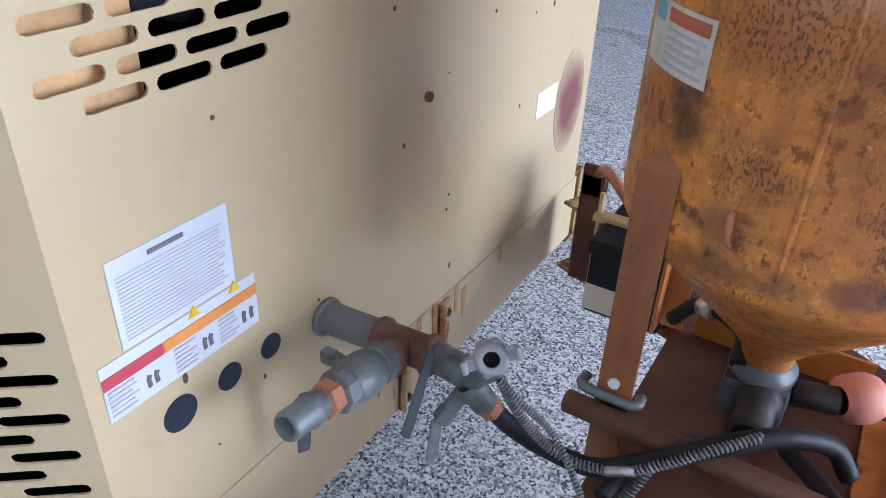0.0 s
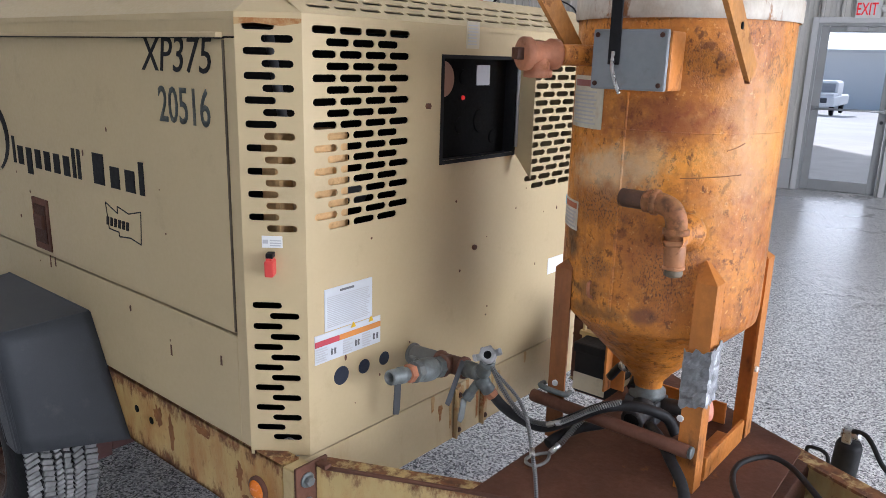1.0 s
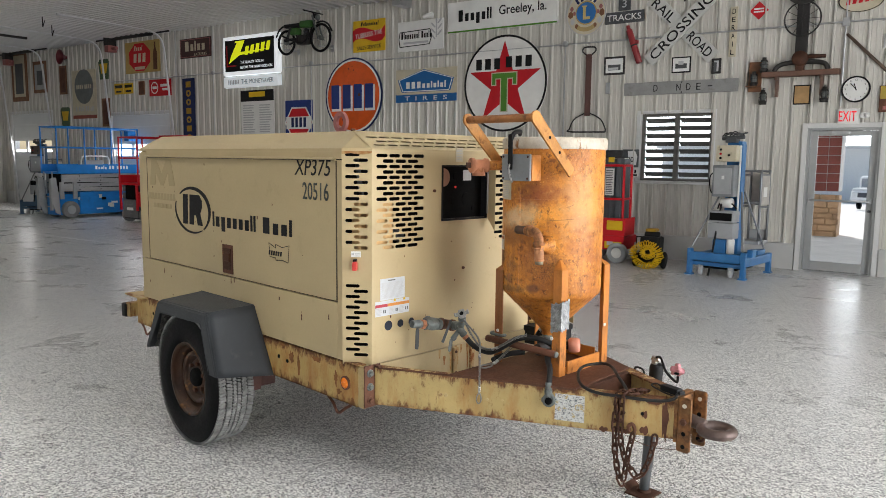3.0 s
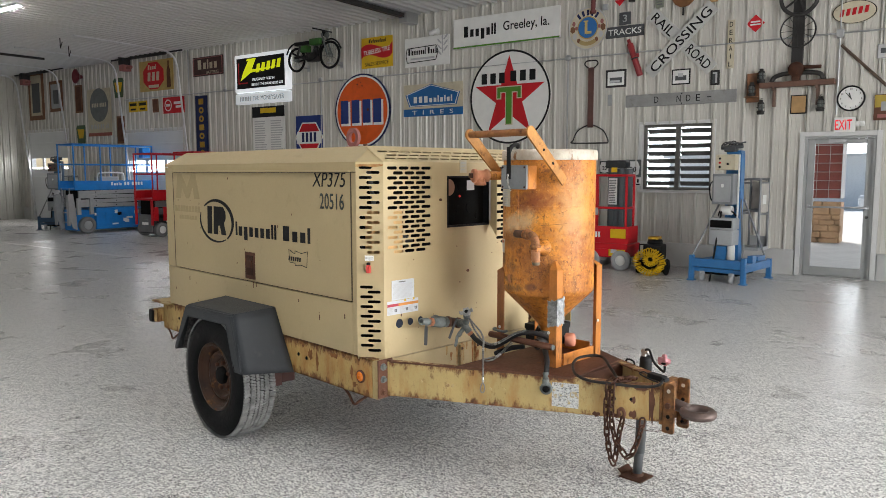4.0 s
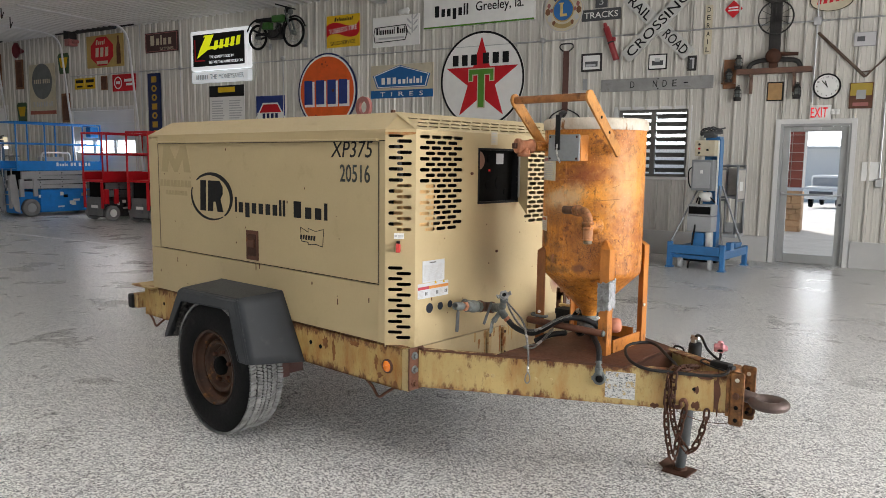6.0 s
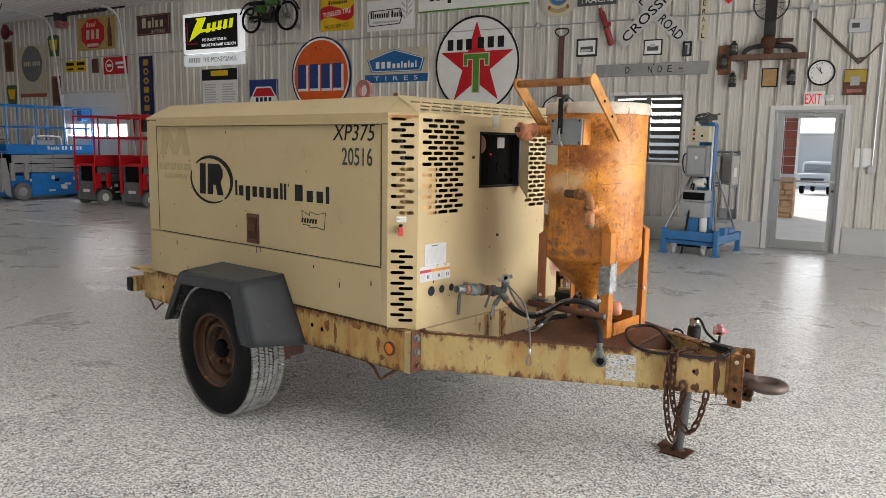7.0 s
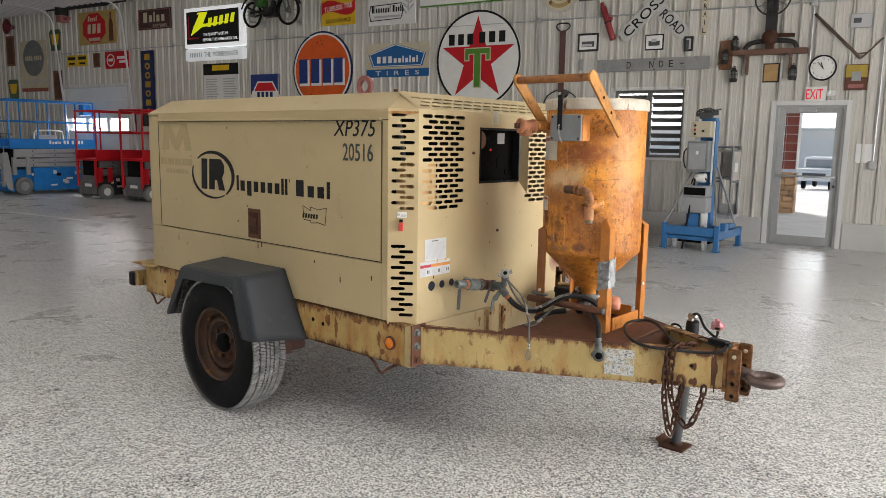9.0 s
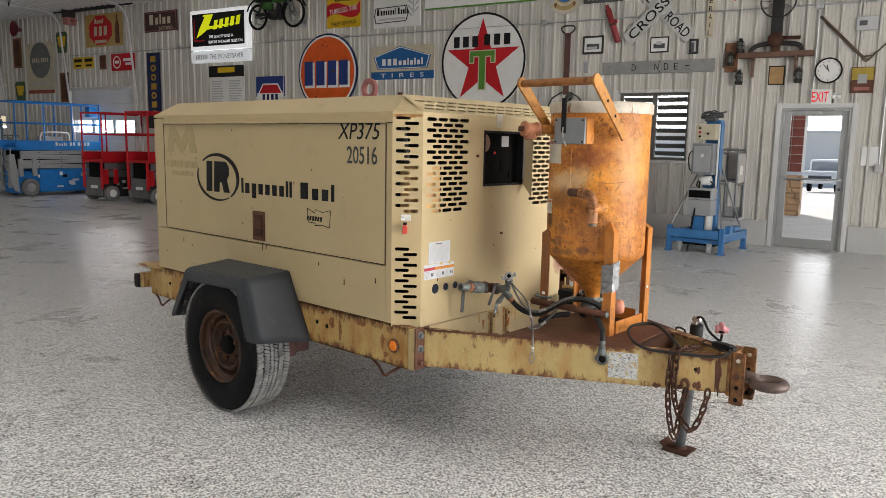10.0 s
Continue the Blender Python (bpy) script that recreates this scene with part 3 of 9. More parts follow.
def text_bm(body, height, depth, width=None, bold=0.0, shear=0.0):
    """Built-in letters, centred, standing in x and z with the front at y = 0; height is that of a capital."""
    cu = bpy.data.curves.new("letters", "FONT")
    cu.body, cu.size, cu.align_x, cu.align_y = body, height / 0.69, "CENTER", "CENTER"
    cu.offset, cu.shear, cu.resolution_u = bold * height, shear, 3
    ob = bpy.data.objects.new("letters", cu)
    me = bpy.data.meshes.new_from_object(ob)
    bm = bmesh.new()
    bm.from_mesh(me)
    bpy.data.objects.remove(ob)
    bpy.data.meshes.remove(me)
    bpy.data.curves.remove(cu)
    xs, ys = [v.co.x for v in bm.verts], [v.co.y for v in bm.verts]
    cx, cy = (min(xs) + max(xs)) / 2, (min(ys) + max(ys)) / 2
    k = width / (max(xs) - min(xs)) if width else 1.0
    bm.transform(Matrix.Diagonal((k, 1, 1, 1)) @ Matrix.Translation((-cx, -cy, 0)))
    bm.transform(Matrix.Rotation(radians(90), 4, "X"))
    ext = bmesh.ops.extrude_face_region(bm, geom=bm.faces[:])
    bmesh.ops.translate(bm, vec=(0, depth, 0), verts=[v for v in ext["geom"] if isinstance(v, bmesh.types.BMVert)])
    bmesh.ops.recalc_face_normals(bm, faces=bm.faces[:])
    return bm


def bar_list(pattern, width, height, depth, lean=0.0):
    """Plain bars in place of lettering: H tall, x low, g hanging, i thin and tall; blanks are gaps."""
    wide = {"H": 1.0, "x": 0.8, "g": 0.8, "i": 0.4, " ": 0.5, "w": 1.3}
    total = sum(wide[c] for c in pattern)
    u, out = -width / 2, []
    for c in pattern:
        w = wide[c] * width / total
        if c != " ":
            lo, hi = {"H": (0, 1), "i": (0, 1), "x": (0, 0.68), "g": (-0.28, 0.68), "w": (0, 1)}[c]
            p, q, r, s = u + w * 0.19, u + w * 0.81, (lo - 0.5) * height, (hi - 0.5) * height
            out.append(plate([(p + lean * r, r), (q + lean * r, r), (q + lean * s, s), (p + lean * s, s)], depth))
        u += w
    return out


def bars(pattern, width, height, depth, lean=0.0):
    return merge(*bar_list(pattern, width, height, depth, lean))


def lines_bm(x0, x1, z0, z1, n, depth, ragged=0.3, seed=1, fill=0.45):
    """Rows of small print as plain bars."""
    rnd = random.Random(seed)
    out = bmesh.new()
    step = (z1 - z0) / n
    for i in range(n):
        z = z1 - (i + 0.5) * step
        e = x1 - (x1 - x0) * ragged * rnd.random()
        put(out, plate([(x0, z - step * fill / 2), (e, z - step * fill / 2), (e, z + step * fill / 2), (x0, z + step * fill / 2)], depth))
    return out


# ---- the room ----
def ribbed(length, height, pitch=0.2286, rib=0.050, deep=0.042):
    """Ribbed steel sheet, x along, z up, front at y = 0 and ribs towards -y, with two faint flutes between ribs."""
    prof, x = [], 0.0
    while x < length - 1e-6:
        for dx, y in ((0.0, 0.0), (0.004, -deep + 0.013), (0.016, -deep), (rib - 0.016, -deep), (rib - 0.004, -deep + 0.013), (rib, 0.0), (0.103, 0.0), (0.108, -0.006), (0.120, -0.006), (0.125, 0.0), (0.162, 0.0), (0.167, -0.006), (0.179, -0.006), (0.184, 0.0)):
            if x + dx <= length:
                prof.append((x + dx, y))
        x += pitch
    prof.append((length, 0.0))
    bm = bmesh.new()
    lo = [bm.verts.new((x, y, 0)) for x, y in prof]
    hi = [bm.verts.new((x, y, height)) for x, y in prof]
    for i in range(len(prof) - 1):
        bm.faces.new((lo[i], lo[i + 1], hi[i + 1], hi[i]))
    return bm


floor = single("floor", box(WEST - 0.3, EAST + 0.3, SOUTH - 0.3, WALL + 0.25, -0.2, 0.0), floor_mat, BM.copy(), "grey and white flake epoxy floor with a glossy coat", "floor", kind="structure")

# openings of the long wall: (s0, s1, z0, z1)
WIN, DOOR = (1.62, 2.80, 1.30, 2.41), (4.20, 5.16, 0.0, 2.14)
BAY_1, BAY_2 = (-19.85, -17.35, 0.0, 2.92), (-14.05, -11.30, 0.0, 2.75)
LINER = 0.40


def wall_pieces():
    sheet, core = bmesh.new(), bmesh.new()
    spans = sorted([WIN, DOOR, BAY_1, BAY_2])
    s = WEST
    rects = []
    for o in spans:
        rects.append((s, o[0], 0.0, CEIL))
        rects.append((o[0], o[1], o[3], CEIL))
        if o[2] > 0:
            rects.append((o[0], o[1], 0.0, o[2]))
        s = o[1]
    rects.append((s, EAST, 0.0, CEIL))
    for a, b, lo, hi in rects:
        put(core, box(a, b, WALL + 0.002, WALL + 0.20, lo, hi + (0.2 if hi == CEIL else 0.0)))
        z = LINER if lo < 0.01 else lo
        put(sheet, ribbed(b - a, hi - z), Matrix.Translation((a, WALL, z)))
    return sheet, core


sheet, core = wall_pieces()
wall_north = single("wall_north", core, trim_white, BM.copy(), "white ribbed steel shop wall hung with old signs", "wall", kind="structure")
part("ribbed_sheet", sheet, wall_white, None).matrix_basis = BM.copy()
ribs = bpy.data.objects["ribbed_sheet"]
ribs.parent = wall_north
ribs.matrix_basis = Matrix.Identity(4)
liner = bmesh.new()
for a, b in ((WEST, BAY_1[0] - 0.08), (BAY_1[1] + 0.08, BAY_2[0] - 0.08), (BAY_2[1] + 0.08, DOOR[0] - 0.08), (DOOR[1] + 0.08, EAST)):
    n = max(1, round((b - a) / 3.0))
    for i in range(n):
        put(liner, box(a + (b - a) * i / n + 0.002, a + (b - a) * (i + 1) / n - 0.002, WALL - 0.04, WALL - 0.001, 0.0, LINER, 0.006, 1))
single("baseboard", liner, wains_grey, BM.copy(), "pale grey liner panels along the foot of the wall", "wall panel", kind="structure")

for name, m, length in (("wall_west", BM @ pose(WEST, SOUTH, 0, 0, 0, 90), WALL - SOUTH), ("wall_east", BM @ pose(EAST, WALL, 0, 0, 0, -90), WALL - SOUTH), ("wall_south", BM @ pose(EAST, SOUTH, 0, 0, 0, 180), EAST - WEST)):
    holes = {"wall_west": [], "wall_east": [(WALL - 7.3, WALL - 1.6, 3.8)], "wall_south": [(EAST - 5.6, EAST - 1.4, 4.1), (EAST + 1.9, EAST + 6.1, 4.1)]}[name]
    bm, u = bmesh.new(), 0.0
    for a, b, top in holes:
        put(bm, ribbed(a - u, CEIL), Matrix.Translation((u, 0, 0)))
        put(bm, box(u, a, 0.002, 0.2, 0, CEIL + 0.2))
        put(bm, ribbed(b - a, CEIL - top), Matrix.Translation((a, 0, top)))
        put(bm, box(a, b, 0.002, 0.2, top, CEIL + 0.2))
        u = b
    put(bm, ribbed(length - u, CEIL), Matrix.Translation((u, 0, 0)))
    put(bm, box(u, length, 0.002, 0.2, 0, CEIL + 0.2))
    single(name, bm, wall_white, m, "white ribbed steel wall of the shop", "wall", kind="structure")

ceil_bm = ribbed(EAST - WEST, WALL - SOUTH, rib=0.085, deep=0.062)
ceil_bm.transform(Matrix(((1, 0, 0, WEST), (0, 0, 1, SOUTH), (0, 1, 0, CEIL), (0, 0, 0, 1))))
put(ceil_bm, box(WEST - 0.4, EAST + 0.4, SOUTH - 0.4, WALL + 0.4, CEIL + 0.205, CEIL + 0.4))
single("ceiling", ceil_bm, ceil_white, BM.copy(), "white ribbed steel ceiling", "ceiling", kind="structure")

# one linear ceiling lamp, then added copies out of view that brighten the room
lamp_root = thing("ceiling_light", at(-9.4, 8.0, CEIL - 0.062), "white linear ceiling lamp, lit", "ceiling light", "ceiling lamps")
part("housing", merge(box(-0.62, 0.62, -0.06, 0.06, -0.04, 0.0, 0.01), box(-0.5, -0.46, -0.02, 0.02, 0.0, 0.09), box(0.46, 0.5, -0.02, 0.02, 0.0, 0.09)), trim_white, lamp_root)
part("diffuser", box(-0.60, 0.60, -0.045, 0.045, -0.06, -0.041, 0.008), led, lamp_root)
for s, d in ((-8.0, 1.5), (-3.0, 2.6), (1.2, 3.0), (6.5, 0.5), (-4.5, -3.0), (4.6, 0.9), (7.0, -3.5), (-14.0, -0.6)):
    copy_thing(lamp_root, at(s, d, CEIL - 0.062))

# door, window and bays
door = thing("door_1", at((DOOR[0] + DOOR[1]) / 2, WALL, 0), "grey-framed glazed exit door, closed", "door", kind="structure")
hw, zt = (DOOR[1] - DOOR[0]) / 2, DOOR[3]
part("casing", merge(box(-hw - 0.07, -hw, -0.05, 0.0, 0, zt + 0.07, 0.004, 1), box(hw, hw + 0.07, -0.05, 0.0, 0, zt + 0.07, 0.004, 1), box(-hw, hw, -0.05, 0.0, zt, zt + 0.07, 0.004, 1)), trim_white, door)
part("jamb", merge(box(-hw, -hw + 0.035, -0.02, 0.16, 0, zt), box(hw - 0.035, hw, -0.02, 0.16, 0, zt), box(-hw + 0.035, hw - 0.035, -0.02, 0.16, zt - 0.035, zt)), alu, door)
leaf = part("door_leaf", merge(box(-hw + 0.04, -hw + 0.135, 0.05, 0.095, 0.012, zt - 0.04, 0.004, 1), box(hw - 0.135, hw - 0.04, 0.05, 0.095, 0.012, zt - 0.04, 0.004, 1), box(-hw + 0.135, hw - 0.135, 0.05, 0.095, 0.012, 0.15, 0.004, 1), box(-hw + 0.135, hw - 0.135, 0.05, 0.095, zt - 0.115, zt - 0.04, 0.004, 1)), alu, door)
pane = part("pane", box(-hw + 0.135, hw - 0.135, 0.07, 0.076, 0.15, zt - 0.115), glass, leaf)
pane.visible_shadow = False
part("push_bar", merge(rod((-hw + 0.08, 0.0, 1.07), (hw - 0.08, 0.0, 1.07), 0.014), box(-hw + 0.06, -hw + 0.10, 0.0, 0.05, 1.04, 1.10, 0.004, 1), box(hw - 0.10, hw - 0.06, 0.0, 0.05, 1.04, 1.10, 0.004, 1)), galv, leaf)
part("door_closer", merge(box(-0.16, 0.08, -0.01, 0.05, zt - 0.10, zt - 0.04, 0.008), rod((0.06, 0.0, zt - 0.05), (0.26, -0.02, zt - 0.03), 0.01)), galv, leaf)
part("lock", rod((hw - 0.088, 0.05, 0.93), (hw - 0.088, 0.03, 0.93), 0.022), dark_grey, leaf)
part("threshold", box(-hw, hw, -0.02, 0.16, 0.0, 0.01), alu, door)

win = thing("window_1", at((WIN[0] + WIN[1]) / 2, WALL, WIN[2]), "white-cased window with horizontal dark louvres, half open", "window", kind="structure")
ww, wh = (WIN[1] - WIN[0]) / 2, WIN[3] - WIN[2]
part("window_frame", merge(box(-ww - 0.06, -ww, -0.03, 0.0, -0.05, wh + 0.05, 0.004, 1), box(ww, ww + 0.06, -0.03, 0.0, -0.05, wh + 0.05, 0.004, 1), box(-ww, ww, -0.03, 0.0, wh, wh + 0.05, 0.004, 1)), trim_white, win)
part("window_sill", box(-ww - 0.03, ww + 0.03, -0.06, 0.0, -0.05, 0.0, 0.006, 1), trim_white, win)
part("window_frame", merge(box(-ww, -ww + 0.05, 0.07, 0.14, 0, wh), box(ww - 0.05, ww, 0.07, 0.14, 0, wh), box(-0.035, 0.035, 0.06, 0.14, 0, wh), box(-ww + 0.05, ww - 0.05, 0.07, 0.14, 0, 0.045), box(-ww + 0.05, ww - 0.05, 0.07, 0.14, wh - 0.045, wh)), M("grey_brown_sash", (0.14, 0.132, 0.12), 0.5, var=0.08), win, "grey-brown sash")
wp = part("pane", box(-ww + 0.05, -0.035, 0.085, 0.090, 0.045, wh - 0.045), glass, win)
wp.visible_shadow = False
wp2 = part("pane", box(0.035, ww - 0.05, 0.085, 0.090, 0.045, wh - 0.045), glass, win)
wp2.visible_shadow = False
slat = None
for side in (-1, 1):
    for i in range(8):
        z = 0.045 + (wh - 0.09) * (i + 0.5) / 8
        w = (ww - 0.09) / 2
        m = pose(side * (0.037 + w), 0.150, z, -42, 0, 0)
        if slat is None:
            slat = part("louvre", box(-w, w, -0.054, 0.054, -0.004, 0.004, 0.003, 1), louvre_grey, win)
            slat.matrix_basis = m
        else:
            again(slat, m)


def overhead_door(name, bay, rows, strip_row):
    s0, s1, _, h = bay
    ob = thing(name, at((s0 + s1) / 2, WALL, 0), "white sectional overhead door, closed, with a row of windows", "overhead door", kind="structure")
    w, ph = (s1 - s0) / 2, h / rows
    part("casing", merge(box(-w - 0.09, -w, -0.03, 0.0, 0, h + 0.09, 0.004, 1), box(w, w + 0.09, -0.03, 0.0, 0, h + 0.09, 0.004, 1), box(-w, w, -0.03, 0.0, h, h + 0.09, 0.004, 1)), trim_white, ob)
    for i in range(rows):
        z0, z1 = i * ph, (i + 1) * ph
        if i == strip_row:
            panes = 3
            bm = bmesh.new()
            gap = 2 * w / panes
            for k in range(panes):
                x = -w + gap * k
                put(bm, merge(box(x, x + 0.06, 0.03, 0.08, z0, z1), box(x + gap - 0.06, x + gap, 0.03, 0.08, z0, z1), box(x + 0.06, x + gap - 0.06, 0.03, 0.08, z0, z0 + 0.25), box(x + 0.06, x + gap - 0.06, 0.03, 0.08, z1 - 0.12, z1)))
            sec = part("section", bm, door_white, ob)
            for k in range(panes):
                x = -w + gap * k
                g = part("pane", box(x + 0.06, x + gap - 0.06, 0.05, 0.055, z0 + 0.25, z1 - 0.12), glass, sec)
                g.visible_shadow = False
        else:
            part("section", merge(box(-w, w, 0.03, 0.08, z0, z1, 0.006, 1), box(-w, w, 0.022, 0.03, z0 + ph * 0.46, z0 + ph * 0.54, 0.003, 1)), door_white, ob)
    for x in (-w - 0.05, w + 0.05):
        x += 0.42
        path = [(x, -0.07, 0.02), (x, -0.18, 1.4), (x, -0.31, 2.8), (x, -0.42, 3.9), (x, -0.48, 4.40), (x, -0.60, 4.62), (x, -0.85, 4.72), (x, -1.4, 4.74), (x, -3.2, 4.76)]
        part("track", hose(path, 0.027, 4, 5), track_steel, ob)
    part("torsion_shaft", rod((-w - 0.2, -0.25, 4.82), (w + 0.4, -0.25, 4.82), 0.022), iron, ob)
    part("spring", rod((-w * 0.45, -0.25, 4.82), (w * 0.75, -0.25, 4.82), 0.055), iron, ob)
    part("opener", merge(box(-w + 0.42, -w + 0.62, -0.40, -0.14, 4.46, 4.64, 0.02), rod((-w + 0.60, -0.27, 4.56), (-w + 0.82, -0.27, 4.56), 0.05, 14)), maroon, ob, "dull red motor")
    part("opener_box", box(-w + 0.36, -w + 0.56, -0.38, -0.12, 4.645, 4.87, 0.015), iron, ob, "dark gearbox")
    return ob


overhead_door("overhead_door_1", BAY_1, 4, 2)
overhead_door("overhead_door_2", BAY_2, 4, 2)

# painted floor lines
single("floor_line", box(-12.5, -4.0, 8.75, 8.83, 0.0, 0.004), trim_white, BM.copy(), "thin white line on the floor", "floor line", kind="structure")

# outside: ground, stone pillar, parked pickup, pale sheds
def yard_bm():
    """The yard beyond the porch falls gently away from the building."""
    bm = bmesh.new()
    prof = [(WALL + 0.26, -0.06), (WALL + 8.0, -0.06), (WALL + 70.0, -2.05), (500.0, -2.05), (500.0, -2.4), (WALL + 0.26, -2.4)]
    ends = [[bm.verts.new((x, d, z)) for d, z in prof] for x in (-400.0, 400.0)]
    for i in range(6):
        j = (i + 1) % 6
        bm.faces.new((ends[0][i], ends[0][j], ends[1][j], ends[1][i]))
    for e in ends:
        bm.faces.new(e)
    bmesh.ops.recalc_face_normals(bm, faces=bm.faces[:])
    return bm


single("ground", merge(yard_bm(), box(-400, WEST - 0.31, -400, WALL + 0.25, -0.25, -0.06), box(EAST + 0.31, 400, -400, WALL + 0.25, -0.25, -0.06), box(WEST - 0.30, EAST + 0.30, -400, SOUTH - 0.31, -0.25, -0.06)), snowy, BM.copy(), "pale gravel yard", "ground", kind="structure")
pillar = thing("stone_pillar", at(3.54, WALL + 6.6, -0.06), "porch pillar of tan ledge stone with a red brick upper part", "pillar", kind="structure")
part("core", box(-0.38, 0.38, -0.3, 0.3, 0.0, 0.96), stone, pillar)
rnd = random.Random(5)
z = 0.0
while z < 0.96:
    h = rnd.uniform(0.10, 0.2)
    x = -0.40
    while x < 0.40:
        w = min(rnd.uniform(0.18, 0.42), 0.41 - x)
        part("stone", box(x + 0.008, x + w - 0.008, -0.34 - rnd.uniform(0, 0.03), -0.28, z + 0.008, z + h - 0.008, 0.012, 1), stone, pillar)
        x += w
    z += h
part("upper", box(-0.38, 0.38, -0.3, 0.3, 1.06, 3.3), concrete, pillar, "mortar core of the brick shaft")
brick_one = None
for row in range(11):
    for col in range(3):
        m = pose(-0.38 + 0.127 + 0.2533 * col, -0.302, 1.16 + 0.2 * row)
        if brick_one is None:
            brick_one = part("brick", box(-0.12, 0.12, -0.012, 0.0, -0.093, 0.093, 0.004, 1), brick_red, pillar)
            brick_one.matrix_basis = m
        else:
            again(brick_one, m)
single("porch_slab", box(-4.5, 4.5, 0.0, 7.6, 0.0, 0.05, 0.01), concrete, at(4.7, WALL + 0.27, -0.06), "pale concrete porch slab outside the door", "slab", kind="structure")
# porch roof out of view, implied by the pillar; it shades the slab
single("porch_roof", box(-4.7, 4.7, 0.0, 7.8, 3.3, 3.5, 0.01), trim_white, at(4.7, WALL + 0.21, -0.06), "white porch roof over the slab", "porch roof", kind="structure")
shed = thing("shed", at(2.0, WALL + 60, -0.06), "low white metal shed in the distance", "shed", kind="structure")
part("wall", box(-20, 20, 0, 8, -1.9, 3.0), label_white, shed)
part("roof", plate([(-20.5, 2.95), (20.5, 2.95), (20.5, 3.2), (-20.5, 3.2)], 9, Matrix.Translation((0, -0.5, 0))), trim_white, shed)
single("backdrop", plate([(-260, -2.2), (260, -2.2), (260, 60), (-260, 60)], 0.2), glow("bright_overcast_sky", (0.93, 0.96, 1.0), 3.5), at(0, WALL + 150, 0), "pale overcast sky beyond the yard", "sky", kind="structure")
truck = thing("pickup_truck", at(2.15, WALL + 34.0, -0.895, -6), "white pickup truck parked in the yard", "pickup truck")
part("body", merge(box(-0.95, 0.95, 0, 5.2, 0.5, 1.05, 0.12, 3), box(-0.9, 0.9, 0.1, 1.5, 0.9, 1.2, 0.1, 3)), label_white, truck)
part("cab", box(-0.85, 0.85, 1.4, 3.4, 1.0, 1.85, 0.22, 3), label_white, truck)
part("windscreen", box(-0.72, 0.72, 1.375, 1.42, 1.25, 1.7, 0.02), mid_grey, truck)
part("grille", box(-0.6, 0.6, -0.02, 0.02, 0.7, 0.95, 0.02), dark_grey, truck)
for x in (-0.8, 0.62):
    for y in (1.0, 4.2):
        part("wheel", lathe([(0, 0), (0.2, 0.0), (0.36, 0.03), (0.38, 0.12), (0.36, 0.2), (0, 0.2)], (x, y, 0.38), (x + 1, y, 0.38), 20), rubber, truck)


# ---- the portable compressor on its trailer ----
X0, X1, Y0, Y1, CX, CY = 0.848, 3.191, 4.200, 5.690, 0.110, 0.089
ZB, ZF, ZE, ZR = 0.660, 0.645, 1.662, 1.746
comp = thing("portable_air_compressor", pose(2.0, 4.885, 0), "tan towable air compressor on a rusting two-wheel trailer", "air compressor")


def W(name, bm, material, parent=comp, label=""):
    return part(name, bm, material, parent, label, True)


FRONT = Matrix.Translation((X1, 0, 0)) @ Matrix.Rotation(radians(90), 4, "Z")
CHAMFER = Matrix.Translation((X1 - CX, Y0, 0)) @ Matrix.Rotation(math.atan2(CY, CX), 4, "Z")
CHAMFER_FAR = Matrix.Translation((X1, Y1 - CY, 0)) @ Matrix.Rotation(math.atan2(CY, -CX), 4, "Z")
CW = math.hypot(CX, CY)

access = W("access_door", box(0.974, 3.034, Y0, Y0 + 0.02, 0.940, 1.607, 0.004), tan)
W("side_panel", box(X0, 3.040, Y0 + 0.002, Y0 + 0.022, ZB, 0.933, 0.003), tan)
W("rear_post", box(X0, 0.968, Y0 + 0.001, Y0 + 0.021, 0.936, ZE - 0.02, 0.003), tan)
W("head_rail", box(0.971, X1 - CX, Y0 + 0.001, Y0 + 0.02, 1.612, ZE - 0.012, 0.003), tan)
W("drip_rail", box(0.968, 3.036, Y0 - 0.016, Y0 + 0.004, 1.609, 1.620, 0.003), tan)
# dark strips painted in for the shade in the door's gaps
W("door_gap_shade", box(0.976, 3.032, Y0 - 0.002, Y0 + 0.004, 1.6065, 1.6088), black, comp, "black strip drawn for the shade line above the door")
W("door_gap_shade", box(0.9685, 0.9735, Y0 - 0.0006, Y0 + 0.006, 0.945, 1.604), seam_brown, comp, "dark brown strip drawn for the shade in the door gap")
W("door_gap_shade", box(3.0345, 3.0395, Y0 - 0.0006, Y0 + 0.006, 0.945, 1.604), seam_brown, comp, "dark brown strip drawn for the shade in the door gap")
W("front_post", box(3.040, X1 - CX, Y0 + 0.003, Y0 + 0.020, ZB, 1.608), tan)
W("far_side_panel", box(X0, X1 - CX, Y1 - 0.02, Y1, ZB, ZE - 0.01, 0.003), tan)
W("rear_panel", box(X0 + 0.001, X0 + 0.02, Y0 + 0.022, Y1 - 0.022, ZB, ZE - 0.01), tan)

P = 0.0254
up = [(1.634 - P * i, [0.0494 if i % 2 == 0 else 0.0887]) for i in range(18)]
low = [(1.022 - P * i, [0.0494 if i % 2 == 0 else 0.0887]) for i in range(14)]
W("corner_panel", slotted(0, CW, ZF, ZE - 0.012, up + low, 0.069, 0.0155, 0.003, CHAMFER), tan)
W("corner_panel", slotted(0, CW, ZF, ZE - 0.012, up + low, 0.069, 0.0155, 0.003, CHAMFER_FAR), tan)


def grille_rows(mid):
    return [(1.631 - P * i, [mid + 0.0787 * k for k in ((-1.5, -0.5, 0.5, 1.5) if i % 2 == 0 else (-1, 0, 1))]) for i in range(18)]


